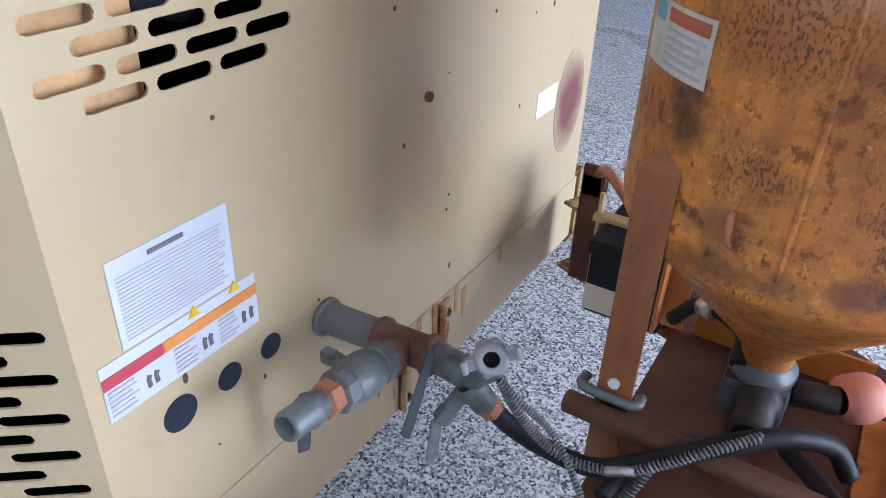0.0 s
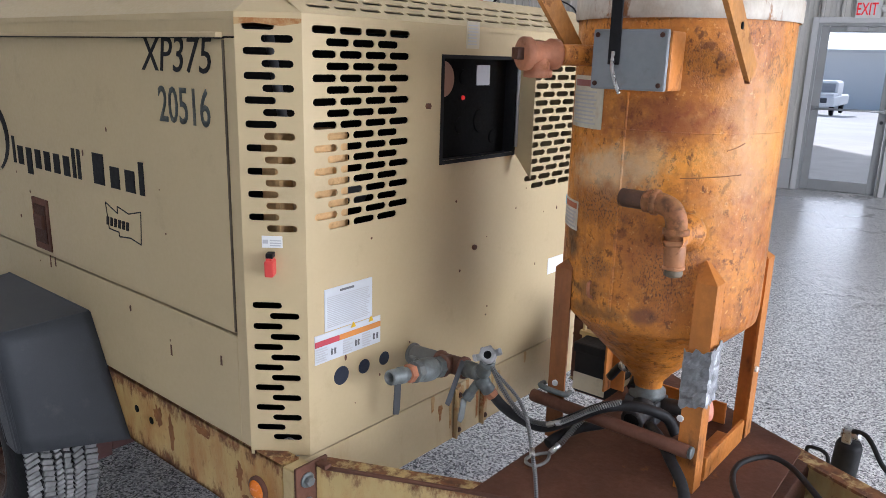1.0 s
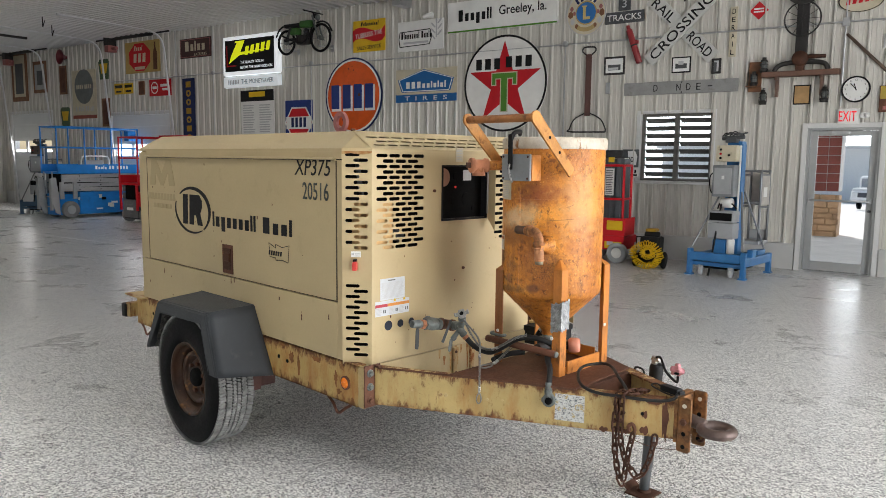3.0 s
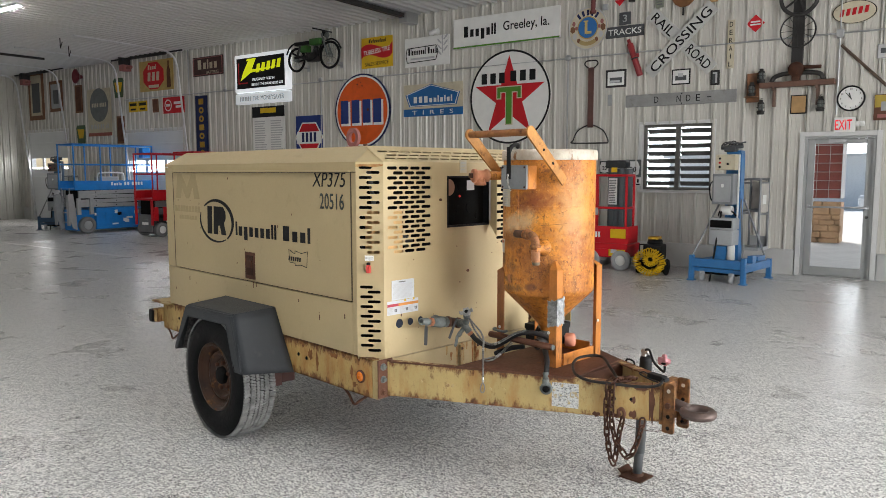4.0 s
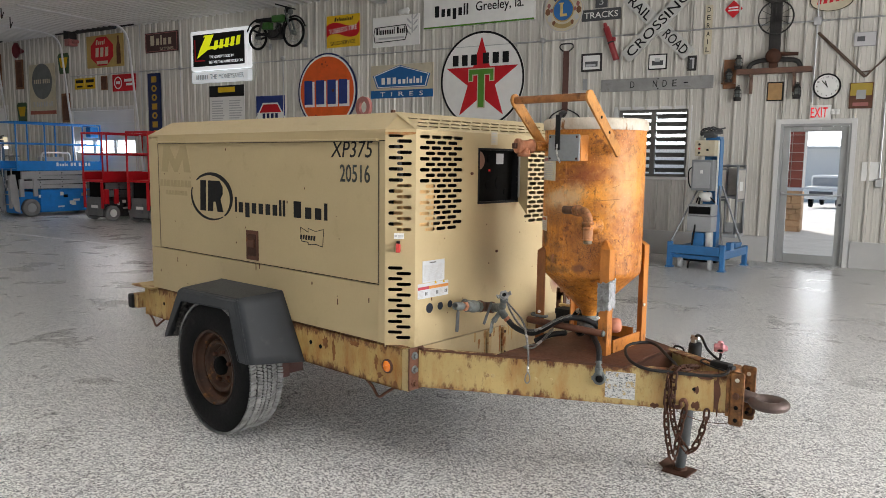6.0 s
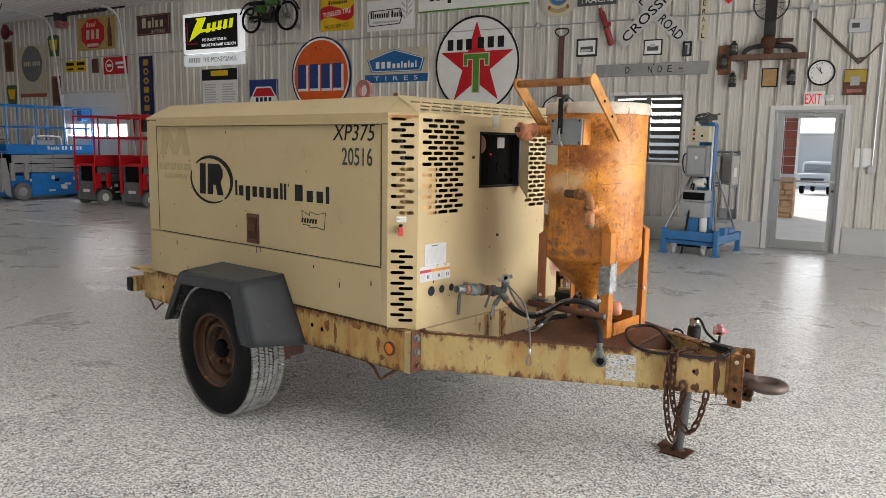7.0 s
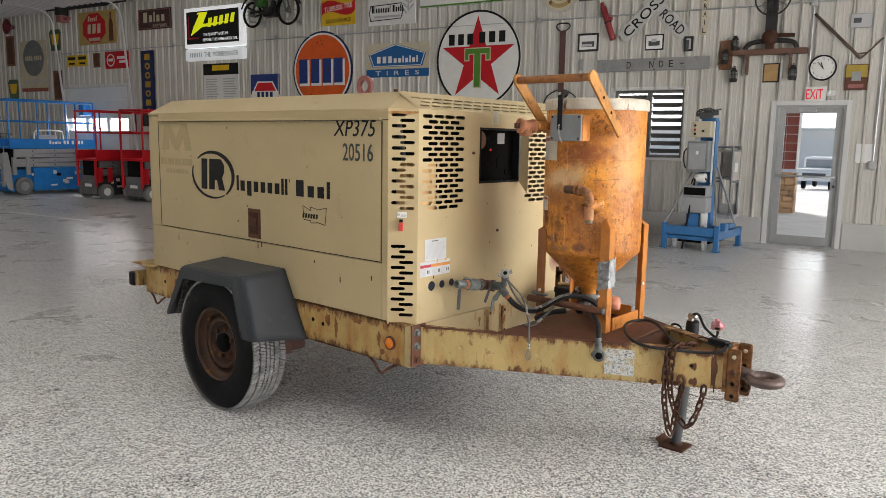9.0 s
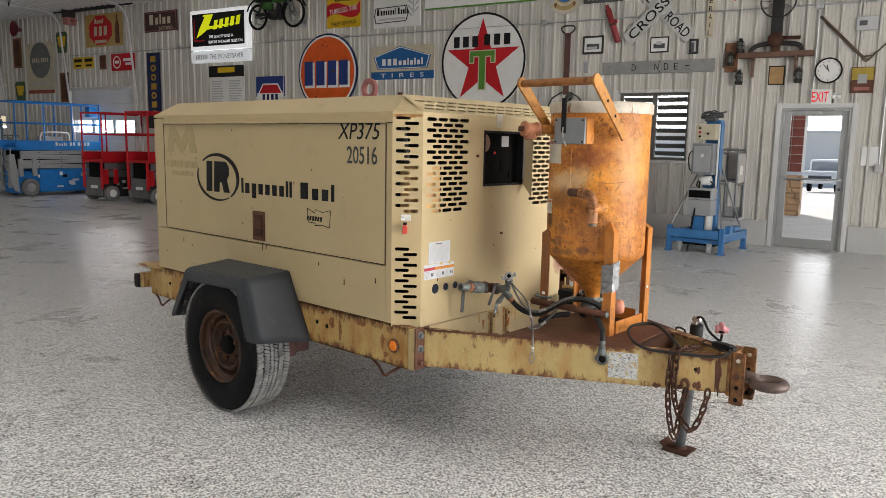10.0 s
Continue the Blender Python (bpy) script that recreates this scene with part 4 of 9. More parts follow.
W("front_panel", slotted(Y0 + CY, 4.70, ZF, ZE - 0.012, grille_rows(4.468), 0.069, 0.0165, 0.003, FRONT), tan)
W("front_panel", slotted(5.10, Y1 - CY, ZF, ZE - 0.012, grille_rows(5.302), 0.069, 0.0165, 0.003, FRONT), tan)
for a, b, c, d in ((4.70, 4.752, ZF, ZE - 0.012), (5.075, 5.10, ZF, ZE - 0.012), (4.752, 5.075, ZF, 1.315), (4.752, 5.075, 1.578, ZE - 0.012)):
    W("front_panel", box(X1 - 0.003, X1, a, b, c, d), tan)
# inside painted near-black so that the slots look shaded
W("interior", box(X0 + 0.05, 2.86, Y0 + 0.06, Y1 - 0.06, ZB, ZE - 0.02), black_and_shade)
W("interior_floor", merge(box(2.86, X1 - 0.01, Y0 + 0.11, Y1 - 0.11, ZF + 0.002, ZF + 0.02), box(2.86, 3.085, Y0 + 0.03, Y0 + 0.11, ZF + 0.002, ZF + 0.02)), black_and_shade)
W("foam_lining", merge(box(3.10, 3.176, 4.305, 4.435, 1.155, 1.415, 0.012), box(3.07, 3.135, 4.262, 4.305, 1.155, 1.415, 0.012)), foam, comp, "tan foam lining behind the slots")
W("intake_pipe", merge(rod((3.02, 4.40, 1.30), (3.02, 4.62, 1.22), 0.03), rod((3.0, 4.35, 1.62), (3.02, 4.40, 1.25), 0.012)), dark_grey)

# roof with sloped edges and the louvred front slope
ins = 0.125


def roof_bm():
    bm = bmesh.new()
    lip = [(X0, Y0), (X1 - CX, Y0), (X1, Y0 + CY), (X1, Y1 - CY), (X1 - CX, Y1), (X0, Y1)]
    lo = [bm.verts.new((x, y, ZE - 0.014)) for x, y in lip]
    hi = [bm.verts.new((x, y, ZE)) for x, y in lip]
    tp = [bm.verts.new((x, y, ZR)) for x, y in ((X0 + ins * 0.7, Y0 + ins), (X1 - 0.137, Y0 + ins), (X1 - 0.137, Y1 - ins), (X0 + ins * 0.7, Y1 - ins))]
    for i in range(6):
        j = (i + 1) % 6
        bm.faces.new((lo[i], lo[j], hi[j], hi[i]))
    bm.faces.new((hi[0], hi[1], tp[1], tp[0]))
    bm.faces.new((hi[1], hi[2], tp[1]))
    bm.faces.new((hi[3], hi[4], tp[2]))
    bm.faces.new((hi[4], hi[5], tp[3], tp[2]))
    bm.faces.new((hi[5], hi[0], tp[0], tp[3]))
    bm.faces.new((tp[0], tp[1], tp[2], tp[3]))
    bmesh.ops.recalc_face_normals(bm, faces=bm.faces[:])
    return bm


roof = W("roof", roof_bm(), tan)
sl = math.hypot(0.137, ZR - ZE)
sx, sz = -0.137 / sl, (ZR - ZE) / sl
SLOPE = Matrix(((0, -sz, sx, X1), (1, 0, 0, 0), (0, sx, sz, ZE), (0, 0, 0, 1)))
vents = [(sl * f, [4.36 + o + 0.0787 * k for k in range(14)]) for f, o in ((0.22, 0.0), (0.44, 0.035), (0.66, 0.0))]
W("roof_louvre", slotted(Y0 + CY, Y1 - CY, 0, sl, vents, 0.066, 0.014, 0.003, SLOPE), tan)
W("lifting_eye", merge(band(0.035, 0.062, 0.022, Matrix.Translation((2.232, 4.83, ZR + 0.085)), 24), box(2.18, 2.285, 4.815, 4.865, ZR, ZR + 0.03, 0.006)), maroon, roof, "dull red lifting eye")
W("bolt", rod((3.0, 4.33, ZR), (3.0, 4.33, ZR + 0.012), 0.012, 6), brown_rust, roof)

# the latch
W("latch", box(1.953, 2.072, Y0 - 0.004, Y0 + 0.01, 0.953, 1.121, 0.006), brown_rust, access, "rusted recessed paddle latch")
W("latch_recess", box(1.972, 2.053, Y0 - 0.006, Y0 - 0.003, 0.978, 1.100, 0.003), dark_rust, access)
W("paddle", box(1.978, 2.047, Y0 - 0.014, Y0 - 0.004, 1.024, 1.069, 0.006), brown_rust, access)


def side_decal(name, bm, x, z, material, label="", parent=access):
    return W(name, bm if x is None else (bm.transform(Matrix.Translation((x, Y0 - 0.0015, z))) or bm), material, parent, label)


side_decal("model_lettering", text_bm("XP375", 0.078, 0.002, 0.30, 0.0, 0.18), 2.847, 1.571, ink)
side_decal("fleet_number", text_bm("20516", 0.082, 0.002, 0.215, 0.01), 2.872, 1.456, ink_worn, "worn stencilled number")
def crescent(r, a0, a1, thick, n=28):
    """A flat sickle along an upright ellipse, widest at its middle."""
    outer = [(r * math.cos(radians(a)), 0.63 * r * math.sin(radians(a))) for a in [a0 + (a1 - a0) * i / n for i in range(n + 1)]]
    inner = []
    for i in range(n, -1, -1):
        a, k = radians(a0 + (a1 - a0) * i / n), 0.35 + 0.65 * math.sin(math.pi * i / n)
        inner.append(((r - thick * k) * math.cos(a), 0.63 * (r - thick * k) * math.sin(a)))
    bm = bmesh.new()
    for i in range(n):
        put(bm, plate([outer[i], outer[i + 1], inner[n - i - 1], inner[n - i]], 0.002))
    bmesh.ops.remove_doubles(bm, verts=bm.verts[:], dist=1e-5)
    return bm


side_decal("emblem_ring", crescent(0.226, -52, 138, 0.036), 1.600, 1.294, ink)
side_decal("emblem_ring", crescent(0.226, 160, 304, 0.024), 1.594, 1.294, ink)
side_decal("emblem_block", plate([(-0.124, -0.088), (-0.062, -0.088), (-0.054, 0.094), (-0.116, 0.094)], 0.002), 1.596, 1.294, ink)
side_decal("emblem_block", plate([(-0.040, -0.088), (0.018, -0.088), (0.022, -0.030), (0.048, -0.030), (0.066, -0.088), (0.128, -0.088), (0.100, -0.014), (0.124, 0.018), (0.124, 0.060), (0.092, 0.094), (-0.030, 0.094)], 0.002), 1.596, 1.294, ink)
for piece in bar_list("ixgxxxxii", 0.485, 0.086, 0.002):
    side_decal("maker_lettering", piece, 2.083, 1.259, ink)
for piece in bar_list("Hxxi", 0.30, 0.086, 0.002):
    side_decal("maker_lettering", piece, 2.525, 1.259, ink)
flag = [(-0.095, 0.045), (-0.03, 0.022), (-0.03, 0.042), (0.03, 0.03), (0.095, 0.045), (0.085, -0.045), (0.03, -0.036), (-0.03, -0.042), (-0.03, -0.03), (-0.085, -0.028)]
edge = bmesh.new()
for (ax, az), (bx, bz) in zip(flag, flag[1:] + flag[:1]):
    put(edge, rod((ax, 0.002, az), (bx, 0.002, bz), 0.0022, 5))
side_decal("badge_outline", edge, 2.543, 1.125, ink)
for piece in bar_list("HHHHHH", 0.13, 0.024, 0.002, 0.2):
    side_decal("badge_lettering", piece, 2.508, 1.119, ink)
side_decal("old_decal_shadow", plate([(-0.18, -0.02), (-0.145, 0.145), (-0.075, 0.145), (-0.005, 0.055), (0.065, 0.145), (0.13, 0.145), (0.18, -0.02), (0.10, -0.02), (0.085, 0.06), (0.02, -0.02), (-0.02, -0.02), (-0.085, 0.06), (-0.10, -0.02)], 0.0016), 1.193, 1.450, ghost, "darker ghost of a removed decal")
for x0, x1, z0, z1, n in ((-0.20, 0.185, -0.112, -0.070, 9), (-0.135, 0.135, -0.164, -0.136, 7)):
    for k in range(n):
        a = x0 + (x1 - x0) * k / n
        side_decal("old_decal_shadow", plate([(a, z0), (a + 0.86 * (x1 - x0) / n, z0), (a + 0.80 * (x1 - x0) / n, z1), (a + 0.004, z1)], 0.0016), 1.193, 1.450, ghost, "darker ghost of a removed decal")
for x, z, h in ((2.04, 0.90, 0.05), (2.075, 0.91, 0.04), (2.74, 0.80, 0.03), (2.97, 0.84, 0.025), (1.18, 0.86, 0.03)):
    W("rust_run", plate([(x - 0.004, z), (x + 0.004, z), (x + 0.003, z + h), (x - 0.003, z + h)], 0.001, Matrix.Translation((0, Y0 + 0.0012, 0))), brown_rust)


def front_decal(name, bm, y, z, material, parent=comp, label="", off=0.0015):
    bm.transform(Matrix.Translation((X1 + off, y, z)) @ Matrix.Rotation(radians(90), 4, "Z"))
    return W(name, bm, material, parent, label)


def flat(w, h, d=0.002):
    return plate([(-w / 2, -h / 2), (w / 2, -h / 2), (w / 2, h / 2), (-w / 2, h / 2)], d)


lab = front_decal("notice_label", flat(0.155, 0.104), 4.417, 0.998, notice_white, comp, "white warning notice with small print")
front_decal("heading", flat(0.045, 0.005), 4.41, 1.040, ink_soft, lab, "", 0.003)
front_decal("small_print", lines_bm(-0.07, 0.07, -0.045, 0.033, 17, 0.002, 0.10, 3, 0.4), 4.417, 0.998, ink_grey, lab, "", 0.0025)
faded_red_band = M("faded_red_print", (0.50, 0.055, 0.075), 0.5, var=0.12)
faded_orange_band = M("faded_orange_print", (0.70, 0.27, 0.055), 0.5, var=0.12)
lab2 = front_decal("hazard_label", flat(0.216, 0.072), 4.416, 0.907, notice_white, comp, "white hazard label with red and orange bands")
front_decal("red_band", flat(0.075, 0.014), 4.346, 0.921, faded_red_band, lab2, "", 0.003)
front_decal("orange_band", flat(0.138, 0.014), 4.454, 0.921, faded_orange_band, lab2, "", 0.003)
for a, b, seed in ((-0.104, -0.068, 7), (-0.02, 0.012, 8), (0.045, 0.075, 9)):
    front_decal("small_print", lines_bm(a, b, -0.032, 0.004, 6, 0.002, 0.4, seed), 4.416, 0.907, ink_grey, lab2, "", 0.003)
for y in (-0.056, -0.046, 0.022, 0.031, 0.084, 0.096):
    front_decal("pictogram", plate([(-0.002, -0.008), (0.003, -0.007), (0.002, 0.002), (0.004, 0.006), (-0.001, 0.009), (-0.003, 0.003)], 0.002), 4.416 + y, 0.892, ink_soft, lab2, "", 0.003)
for y in (4.43, 4.49):
    front_decal("warning_triangle", plate([(-0.008, 0), (0.008, 0), (0.0, 0.014)], 0.002), y, 0.936, yellow, lab2, "", 0.0035)
front_decal("small_label", flat(0.055, 0.07), 4.868, 1.640, cream_sign)
front_decal("small_print", lines_bm(-0.022, 0.022, -0.028, 0.028, 7, 0.001, 0.3, 41), 4.868, 1.640, ink_grey, comp, "", 0.003)
front_decal("small_label", flat(0.095, 0.055), 5.365, 0.912, label_white)
stain_mat, st, sp = nodes_of("faded_red_patch")
sco = st.nodes.new("ShaderNodeTexCoord").outputs["Object"]
st.links.new(mix(st, spot(st, sco, X1 - 2.0, 5.493 - 4.885, 0.868, 0.082, 0.105, 0.35), TAN, (0.20, 0.060, 0.055)), sp.inputs["Base Color"])
sp.inputs["Roughness"].default_value = 0.45
front_decal("stain", disc(0.075, 0.001, None, 24, 0.12), 5.493, 0.872, stain_mat, comp, "faded dull red patch", 0.001)
navy_cap = M("navy_port_cap", (0.010, 0.017, 0.036), 0.55, var=0.2)
for y, r in ((4.391, 0.024), (4.468, 0.019), (4.540, 0.018)):
    front_decal("port", disc(r, 0.002, None, 24), y, 0.820, navy_cap, comp, "round dark blue port cap", 0.001)
for y, z in ((4.905, 1.053), (4.69, 1.46)):
    front_decal("bolt", disc(0.008, 0.01, None, 6), y, z, brown_rust, comp, "", 0.008)

speck = random.Random(21)
for i in range(26):
    x, z, r = speck.uniform(X0 + 0.06, 3.0), speck.uniform(0.70, 1.58), speck.uniform(0.0015, 0.0045)
    W("rust_speck", disc(r, 0.001, Matrix.Translation((x, Y0 - 0.0008, z)), 7, r * speck.uniform(0.8, 2.4)), brown_rust)
for i in range(16):
    y, z, r = speck.uniform(4.32, 5.55), speck.uniform(0.68, 1.22), speck.uniform(0.0015, 0.004)
    front_decal("rust_speck", disc(r, 0.001, None, 7, r * speck.uniform(0.8, 2.2)), y, z, brown_rust, comp, "", 0.0008)
for y, h in ((4.74, 0.05), (4.86, 0.075), (4.90, 0.045), (5.03, 0.06), (5.21, 0.04)):
    front_decal("rust_run", plate([(-0.004, -h), (0.004, -h * 0.9), (0.008, -0.01), (0.006, 0.0), (-0.007, 0.0), (-0.006, -0.02)], 0.001), y, 0.640, rust_stained, comp, "", 0.0008)

# control panel behind its opened cover
ctl = W("control_panel", box(X1 - 0.045, X1 - 0.035, 4.745, 5.082, 1.308, 1.585), black_and_shade, comp, "black control panel with gauges")
for a, b, c, d in ((4.742, 4.752, 1.305, 1.588), (5.075, 5.085, 1.305, 1.588), (4.752, 5.075, 1.305, 1.315), (4.752, 5.075, 1.578, 1.588)):
    W("panel_edge", box(X1 - 0.035, X1 + 0.003, a, b, c, d), black, ctl)
front_decal("gauge", merge(disc(0.042, 0.012, None, 28), band(0.042, 0.047, 0.016, None, 28)), 4.785, 1.525, M("gauge_face", (0.32, 0.16, 0.10), 0.4), ctl, "gauge with a red and orange dial", -0.03)
front_decal("switch_label", flat(0.06, 0.055), 4.965, 1.535, ink_grey, ctl, "grey printed label", -0.033)
front_decal("pilot_light", disc(0.006, 0.01, None, 12), 4.875, 1.475, red_led, ctl, "small lit red lamp", -0.03)
for y, z, r in ((4.96, 1.41, 0.03), (4.88, 1.53, 0.018), (4.87, 1.40, 0.02), (5.02, 1.36, 0.015)):
    front_decal("gauge", merge(disc(r, 0.01, None, 24), band(r, r + 0.004, 0.014, None, 24)), y, z, black_and_shade, ctl, "", -0.03)
cover = W("panel_cover", plate([(0.0, 1.31), (0.075, 1.24), (0.075, 1.60), (0.0, 1.585)], 0.003, Matrix.Translation((X1, 5.088, 0)) @ Matrix.Rotation(radians(-14), 4, "Z"), 0.001), tan_sill, comp, "dull tan cover flange swung open")
W("hinge", rod((X1 + 0.006, 5.086, 1.33), (X1 + 0.006, 5.086, 1.57), 0.006), galv, cover)

# chamfer fittings: isolating lever and its label
def chamfer_item(name, bm, u, z, material, off=0.0015, label=""):
    bm.transform(CHAMFER @ Matrix.Translation((u, -off, z)))
    return W(name, bm, material, comp, label)


sw_label = chamfer_item("switch_label", flat(0.046, 0.027), 0.066, 1.172, label_white)
bm = merge(lines_bm(-0.005, 0.021, -0.011, 0.006, 3, 0.001, 0.2, 4), plate([(-0.021, -0.004), (-0.009, -0.004), (-0.009, 0.005), (-0.021, 0.005)], 0.001))
bm.transform(CHAMFER @ Matrix.Translation((0.066, -0.0022, 1.172)))
W("small_print", bm, ink_grey, sw_label)
switch = chamfer_item("battery_switch", merge(box(-0.010, 0.010, -0.034, 0.0, -0.024, 0.013, 0.004), box(-0.007, 0.007, -0.030, -0.006, 0.012, 0.018, 0.002)), 0.064, 1.122, red_plastic, 0.0, "red battery switch handle")
bm = box(-0.008, 0.008, -0.026, 0.0, 0.017, 0.028, 0.002)
bm.transform(CHAMFER @ Matrix.Translation((0.064, 0, 1.122)))
W("switch_base", bm, black, switch)

edge_rust = plate([(0.0, -0.010), (CW * 0.3, -0.006), (CW * 0.7, -0.012), (CW, -0.005), (CW, 0.004), (0.0, 0.004)], 0.001)
edge_rust.transform(CHAMFER @ Matrix.Translation((0, -0.0015, 1.646)))
W("rust_edge", edge_rust, rust_stained)

# trailer frame
def rail(y, flip, parent=comp):
    a, b = (y, y + 0.05) if not flip else (y - 0.05, y)
    web = (y, y + 0.007) if not flip else (y - 0.007, y)
    return merge(box(0.72, 3.19, *web, 0.455, 0.655, 0.002, 1), box(0.72, 3.19, a, b, 0.648, 0.655), box(0.72, 3.19, a, b, 0.455, 0.462))


W("frame_rail", rail(4.205, False), rail_paint, comp, "tan frame rail with rust stains")
W("frame_rail", rail(5.655, True), rail_paint)
W("cross_member", box(3.165, 3.190, 4.212, 5.62, 0.47, 0.641, 0.003), tan_sill)
W("cross_member", box(0.72, 0.75, 4.212, 5.62, 0.46, 0.655, 0.003), tan_chipped)
W("sill_strip", box(X0, X1 - CX - 0.02, Y0 + 0.02, Y0 + 0.05, 0.655, 0.664), tan_rusty)
for x, z, w, h, seed in ((3.020, 0.560, 0.030, 0.085, 1), (3.045, 0.500, 0.045, 0.030, 2), (2.640, 0.590, 0.050, 0.070, 3), (2.705, 0.560, 0.035, 0.110, 4), (2.860, 0.620, 0.080, 0.030, 5), (2.560, 0.640, 0.060, 0.020, 6), (1.120, 0.575, 0.050, 0.055, 7), (1.190, 0.520, 0.030, 0.040, 8), (3.150, 0.480, 0.030, 0.030, 9)):
    rr = random.Random(seed)
    pts = [(x + 0.5 * w * k * math.cos(a), z + 0.5 * h * k * math.sin(a)) for a, k in [(2 * math.pi * i / 22, rr.uniform(0.55, 1.1)) for i in range(22)]]
    W("rust_patch", plate(pts, 0.001, Matrix.Translation((0, 4.2042, 0))), rust_blotch)
W("corner_cap", box(3.192, 3.232, 4.205, 4.262, 0.457, 0.652, 0.004), tan_chipped)
for y in (4.835, 4.965):
    strap = W("rust_bracket", merge(box(3.191, 3.198, y, y + 0.032, 0.474, 0.634, 0.002), box(3.191, 3.208, y, y + 0.005, 0.474, 0.634, 0.001)), strap_paint, comp, "tan strap with rust-red edges")
    for z in (0.497, 0.610):
        W("bolt", rod((3.198, y + 0.018, z), (3.206, y + 0.018, z), 0.008, 6), dark_rust, strap)
for y, z, h in ((4.822, 0.640, 0.13), (4.873, 0.63, 0.10), (4.952, 0.645, 0.15), (5.003, 0.63, 0.11), (4.775, 0.60, 0.05), (5.06, 0.62, 0.07)):
    front_decal("rust_run", plate([(-0.003, -h), (0.003, -h * 0.92), (0.006, -h * 0.4), (0.011, -0.012), (0.007, 0.0), (-0.008, 0.0), (-0.010, -0.02), (-0.005, -h * 0.5)], 0.001), y, z, rust_stained, comp, "", 0.0009)
bk = W("corner_bracket", merge(box(3.233, 3.241, 4.205, 4.300, 0.462, 0.662, 0.002), box(3.241, 3.275, 4.262, 4.282, 0.650, 0.660, 0.002)), brown_rust, comp, "rusted bolted corner bracket")
for z in (0.495, 0.56, 0.625):
    W("bolt", merge(rod((3.241, 4.236, z), (3.246, 4.236, z), 0.019), rod((3.246, 4.236, z), (3.258, 4.236, z), 0.013, 6)), zinc if z > 0.5 else brown_rust, bk)
marker = W("marker_light", lathe([(0.034, 0), (0.034, 0.008), (0.026, 0.010)], (3.100, 4.205, 0.555), (3.100, 4.0, 0.555), 28), brown_rust, comp, "round amber marker lamp in a rusty rim")
W("lens", lathe([(0, 0.018), (0.015, 0.016), (0.026, 0.009), (0.027, 0.0)], (3.100, 4.203, 0.555), (3.100, 4.0, 0.555), 28), amber, marker)
for x, z in ((2.52, 0.57), (2.60, 0.56), (0.98, 0.56)):
    W("rail_hole", rod((x, 4.2065, z), (x, 4.203, z), 0.011), black_and_shade)
for x0 in (2.98, 0.80):
    W("cable_drop", hose([(x0 - 0.06, 4.22, 0.46), (x0, 4.215, 0.43), (x0 + 0.05, 4.21, 0.39), (x0 + 0.09, 4.22, 0.415), (x0 + 0.15, 4.23, 0.455)], 0.007, 8), brown_rust)
W("rear_lamp_box", merge(box(0.66, 0.72, 4.15, 4.30, 0.50, 0.60, 0.008), box(0.62, 0.90, 4.16, 4.40, 0.648, 0.658, 0.002)), tan_rusty)
W("rear_lamp", box(0.610, 0.675, 4.135, 4.19, 0.495, 0.59, 0.01), black)

# fender: a moulded hood over each tyre
def fender_bm(sgn):
    y = lambda v: v if sgn > 0 else 2 * 4.93 - v
    bm = bmesh.new()
    P3 = lambda x, yy, z: bm.verts.new((x, y(yy), z))
    A0, A, B, B0 = P3(1.455, 3.945, 0.468), P3(1.652, 3.937, 0.772), P3(2.225, 3.937, 0.786), P3(2.322, 3.942, 0.460)
    a, b = P3(1.669, 3.947, 0.785), P3(2.250, 3.947, 0.797)
    A1, B1 = P3(1.475, 3.975, 0.468), P3(2.342, 3.949, 0.460)
    D, C = P3(1.680, 4.202, 0.810), P3(2.285, 4.202, 0.813)
    D0, C0 = P3(1.470, 4.204, 0.455), P3(2.470, 4.204, 0.455)
    o1, o2, o3, o4 = P3(1.500, 3.945, 0.468), P3(1.677, 3.942, 0.710), P3(2.165, 3.942, 0.724), P3(2.238, 3.945, 0.460)
    for f in ((A0, A, o2, o1), (A, B, o3, o2), (B, B0, o4, o3), (A, a, b, B), (A0, A1, a, A), (B, b, B1, B0), (a, D, C, b), (A1, D0, D, a)):
        bm.faces.new(f)
    bmesh.ops.recalc_face_normals(bm, faces=bm.faces[:])
    bmesh.ops.solidify(bm, geom=bm.faces[:], thickness=0.006)
    bmesh.ops.bevel(bm, geom=[e for e in bm.edges if len(e.link_faces) == 2 and e.calc_face_angle(0) > 0.3], offset=0.007, segments=3, affect="EDGES")
    # the leaning front face is a gently twisted sheet
    face, n = bmesh.new(), 8
    q = [Vector((2.250, y(3.947), 0.797)), Vector((2.285, y(4.202), 0.813)), Vector((2.342, y(3.949), 0.460)), Vector((2.470, y(4.204), 0.455))]
    g = [[face.verts.new((q[0] * (1 - u) + q[1] * u) * (1 - v) + (q[2] * (1 - u) + q[3] * u) * v) for u in [i / n for i in range(n + 1)]] for v in [i / n for i in range(n + 1)]]
    for i in range(n):
        for j in range(n):
            face.faces.new((g[i][j], g[i][j + 1], g[i + 1][j + 1], g[i + 1][j]))
    bmesh.ops.recalc_face_normals(face, faces=face.faces[:])
    bmesh.ops.solidify(face, geom=face.faces[:], thickness=0.006)
    for f in face.faces:
        f.smooth = True
    return put(bm, face)


near_fender = W("fender", fender_bm(1), fender_grey, comp, "dark grey moulded plastic fender")
W("fender", fender_bm(-1), fender_grey, comp, "dark grey moulded plastic fender")
AXLE = 1.965


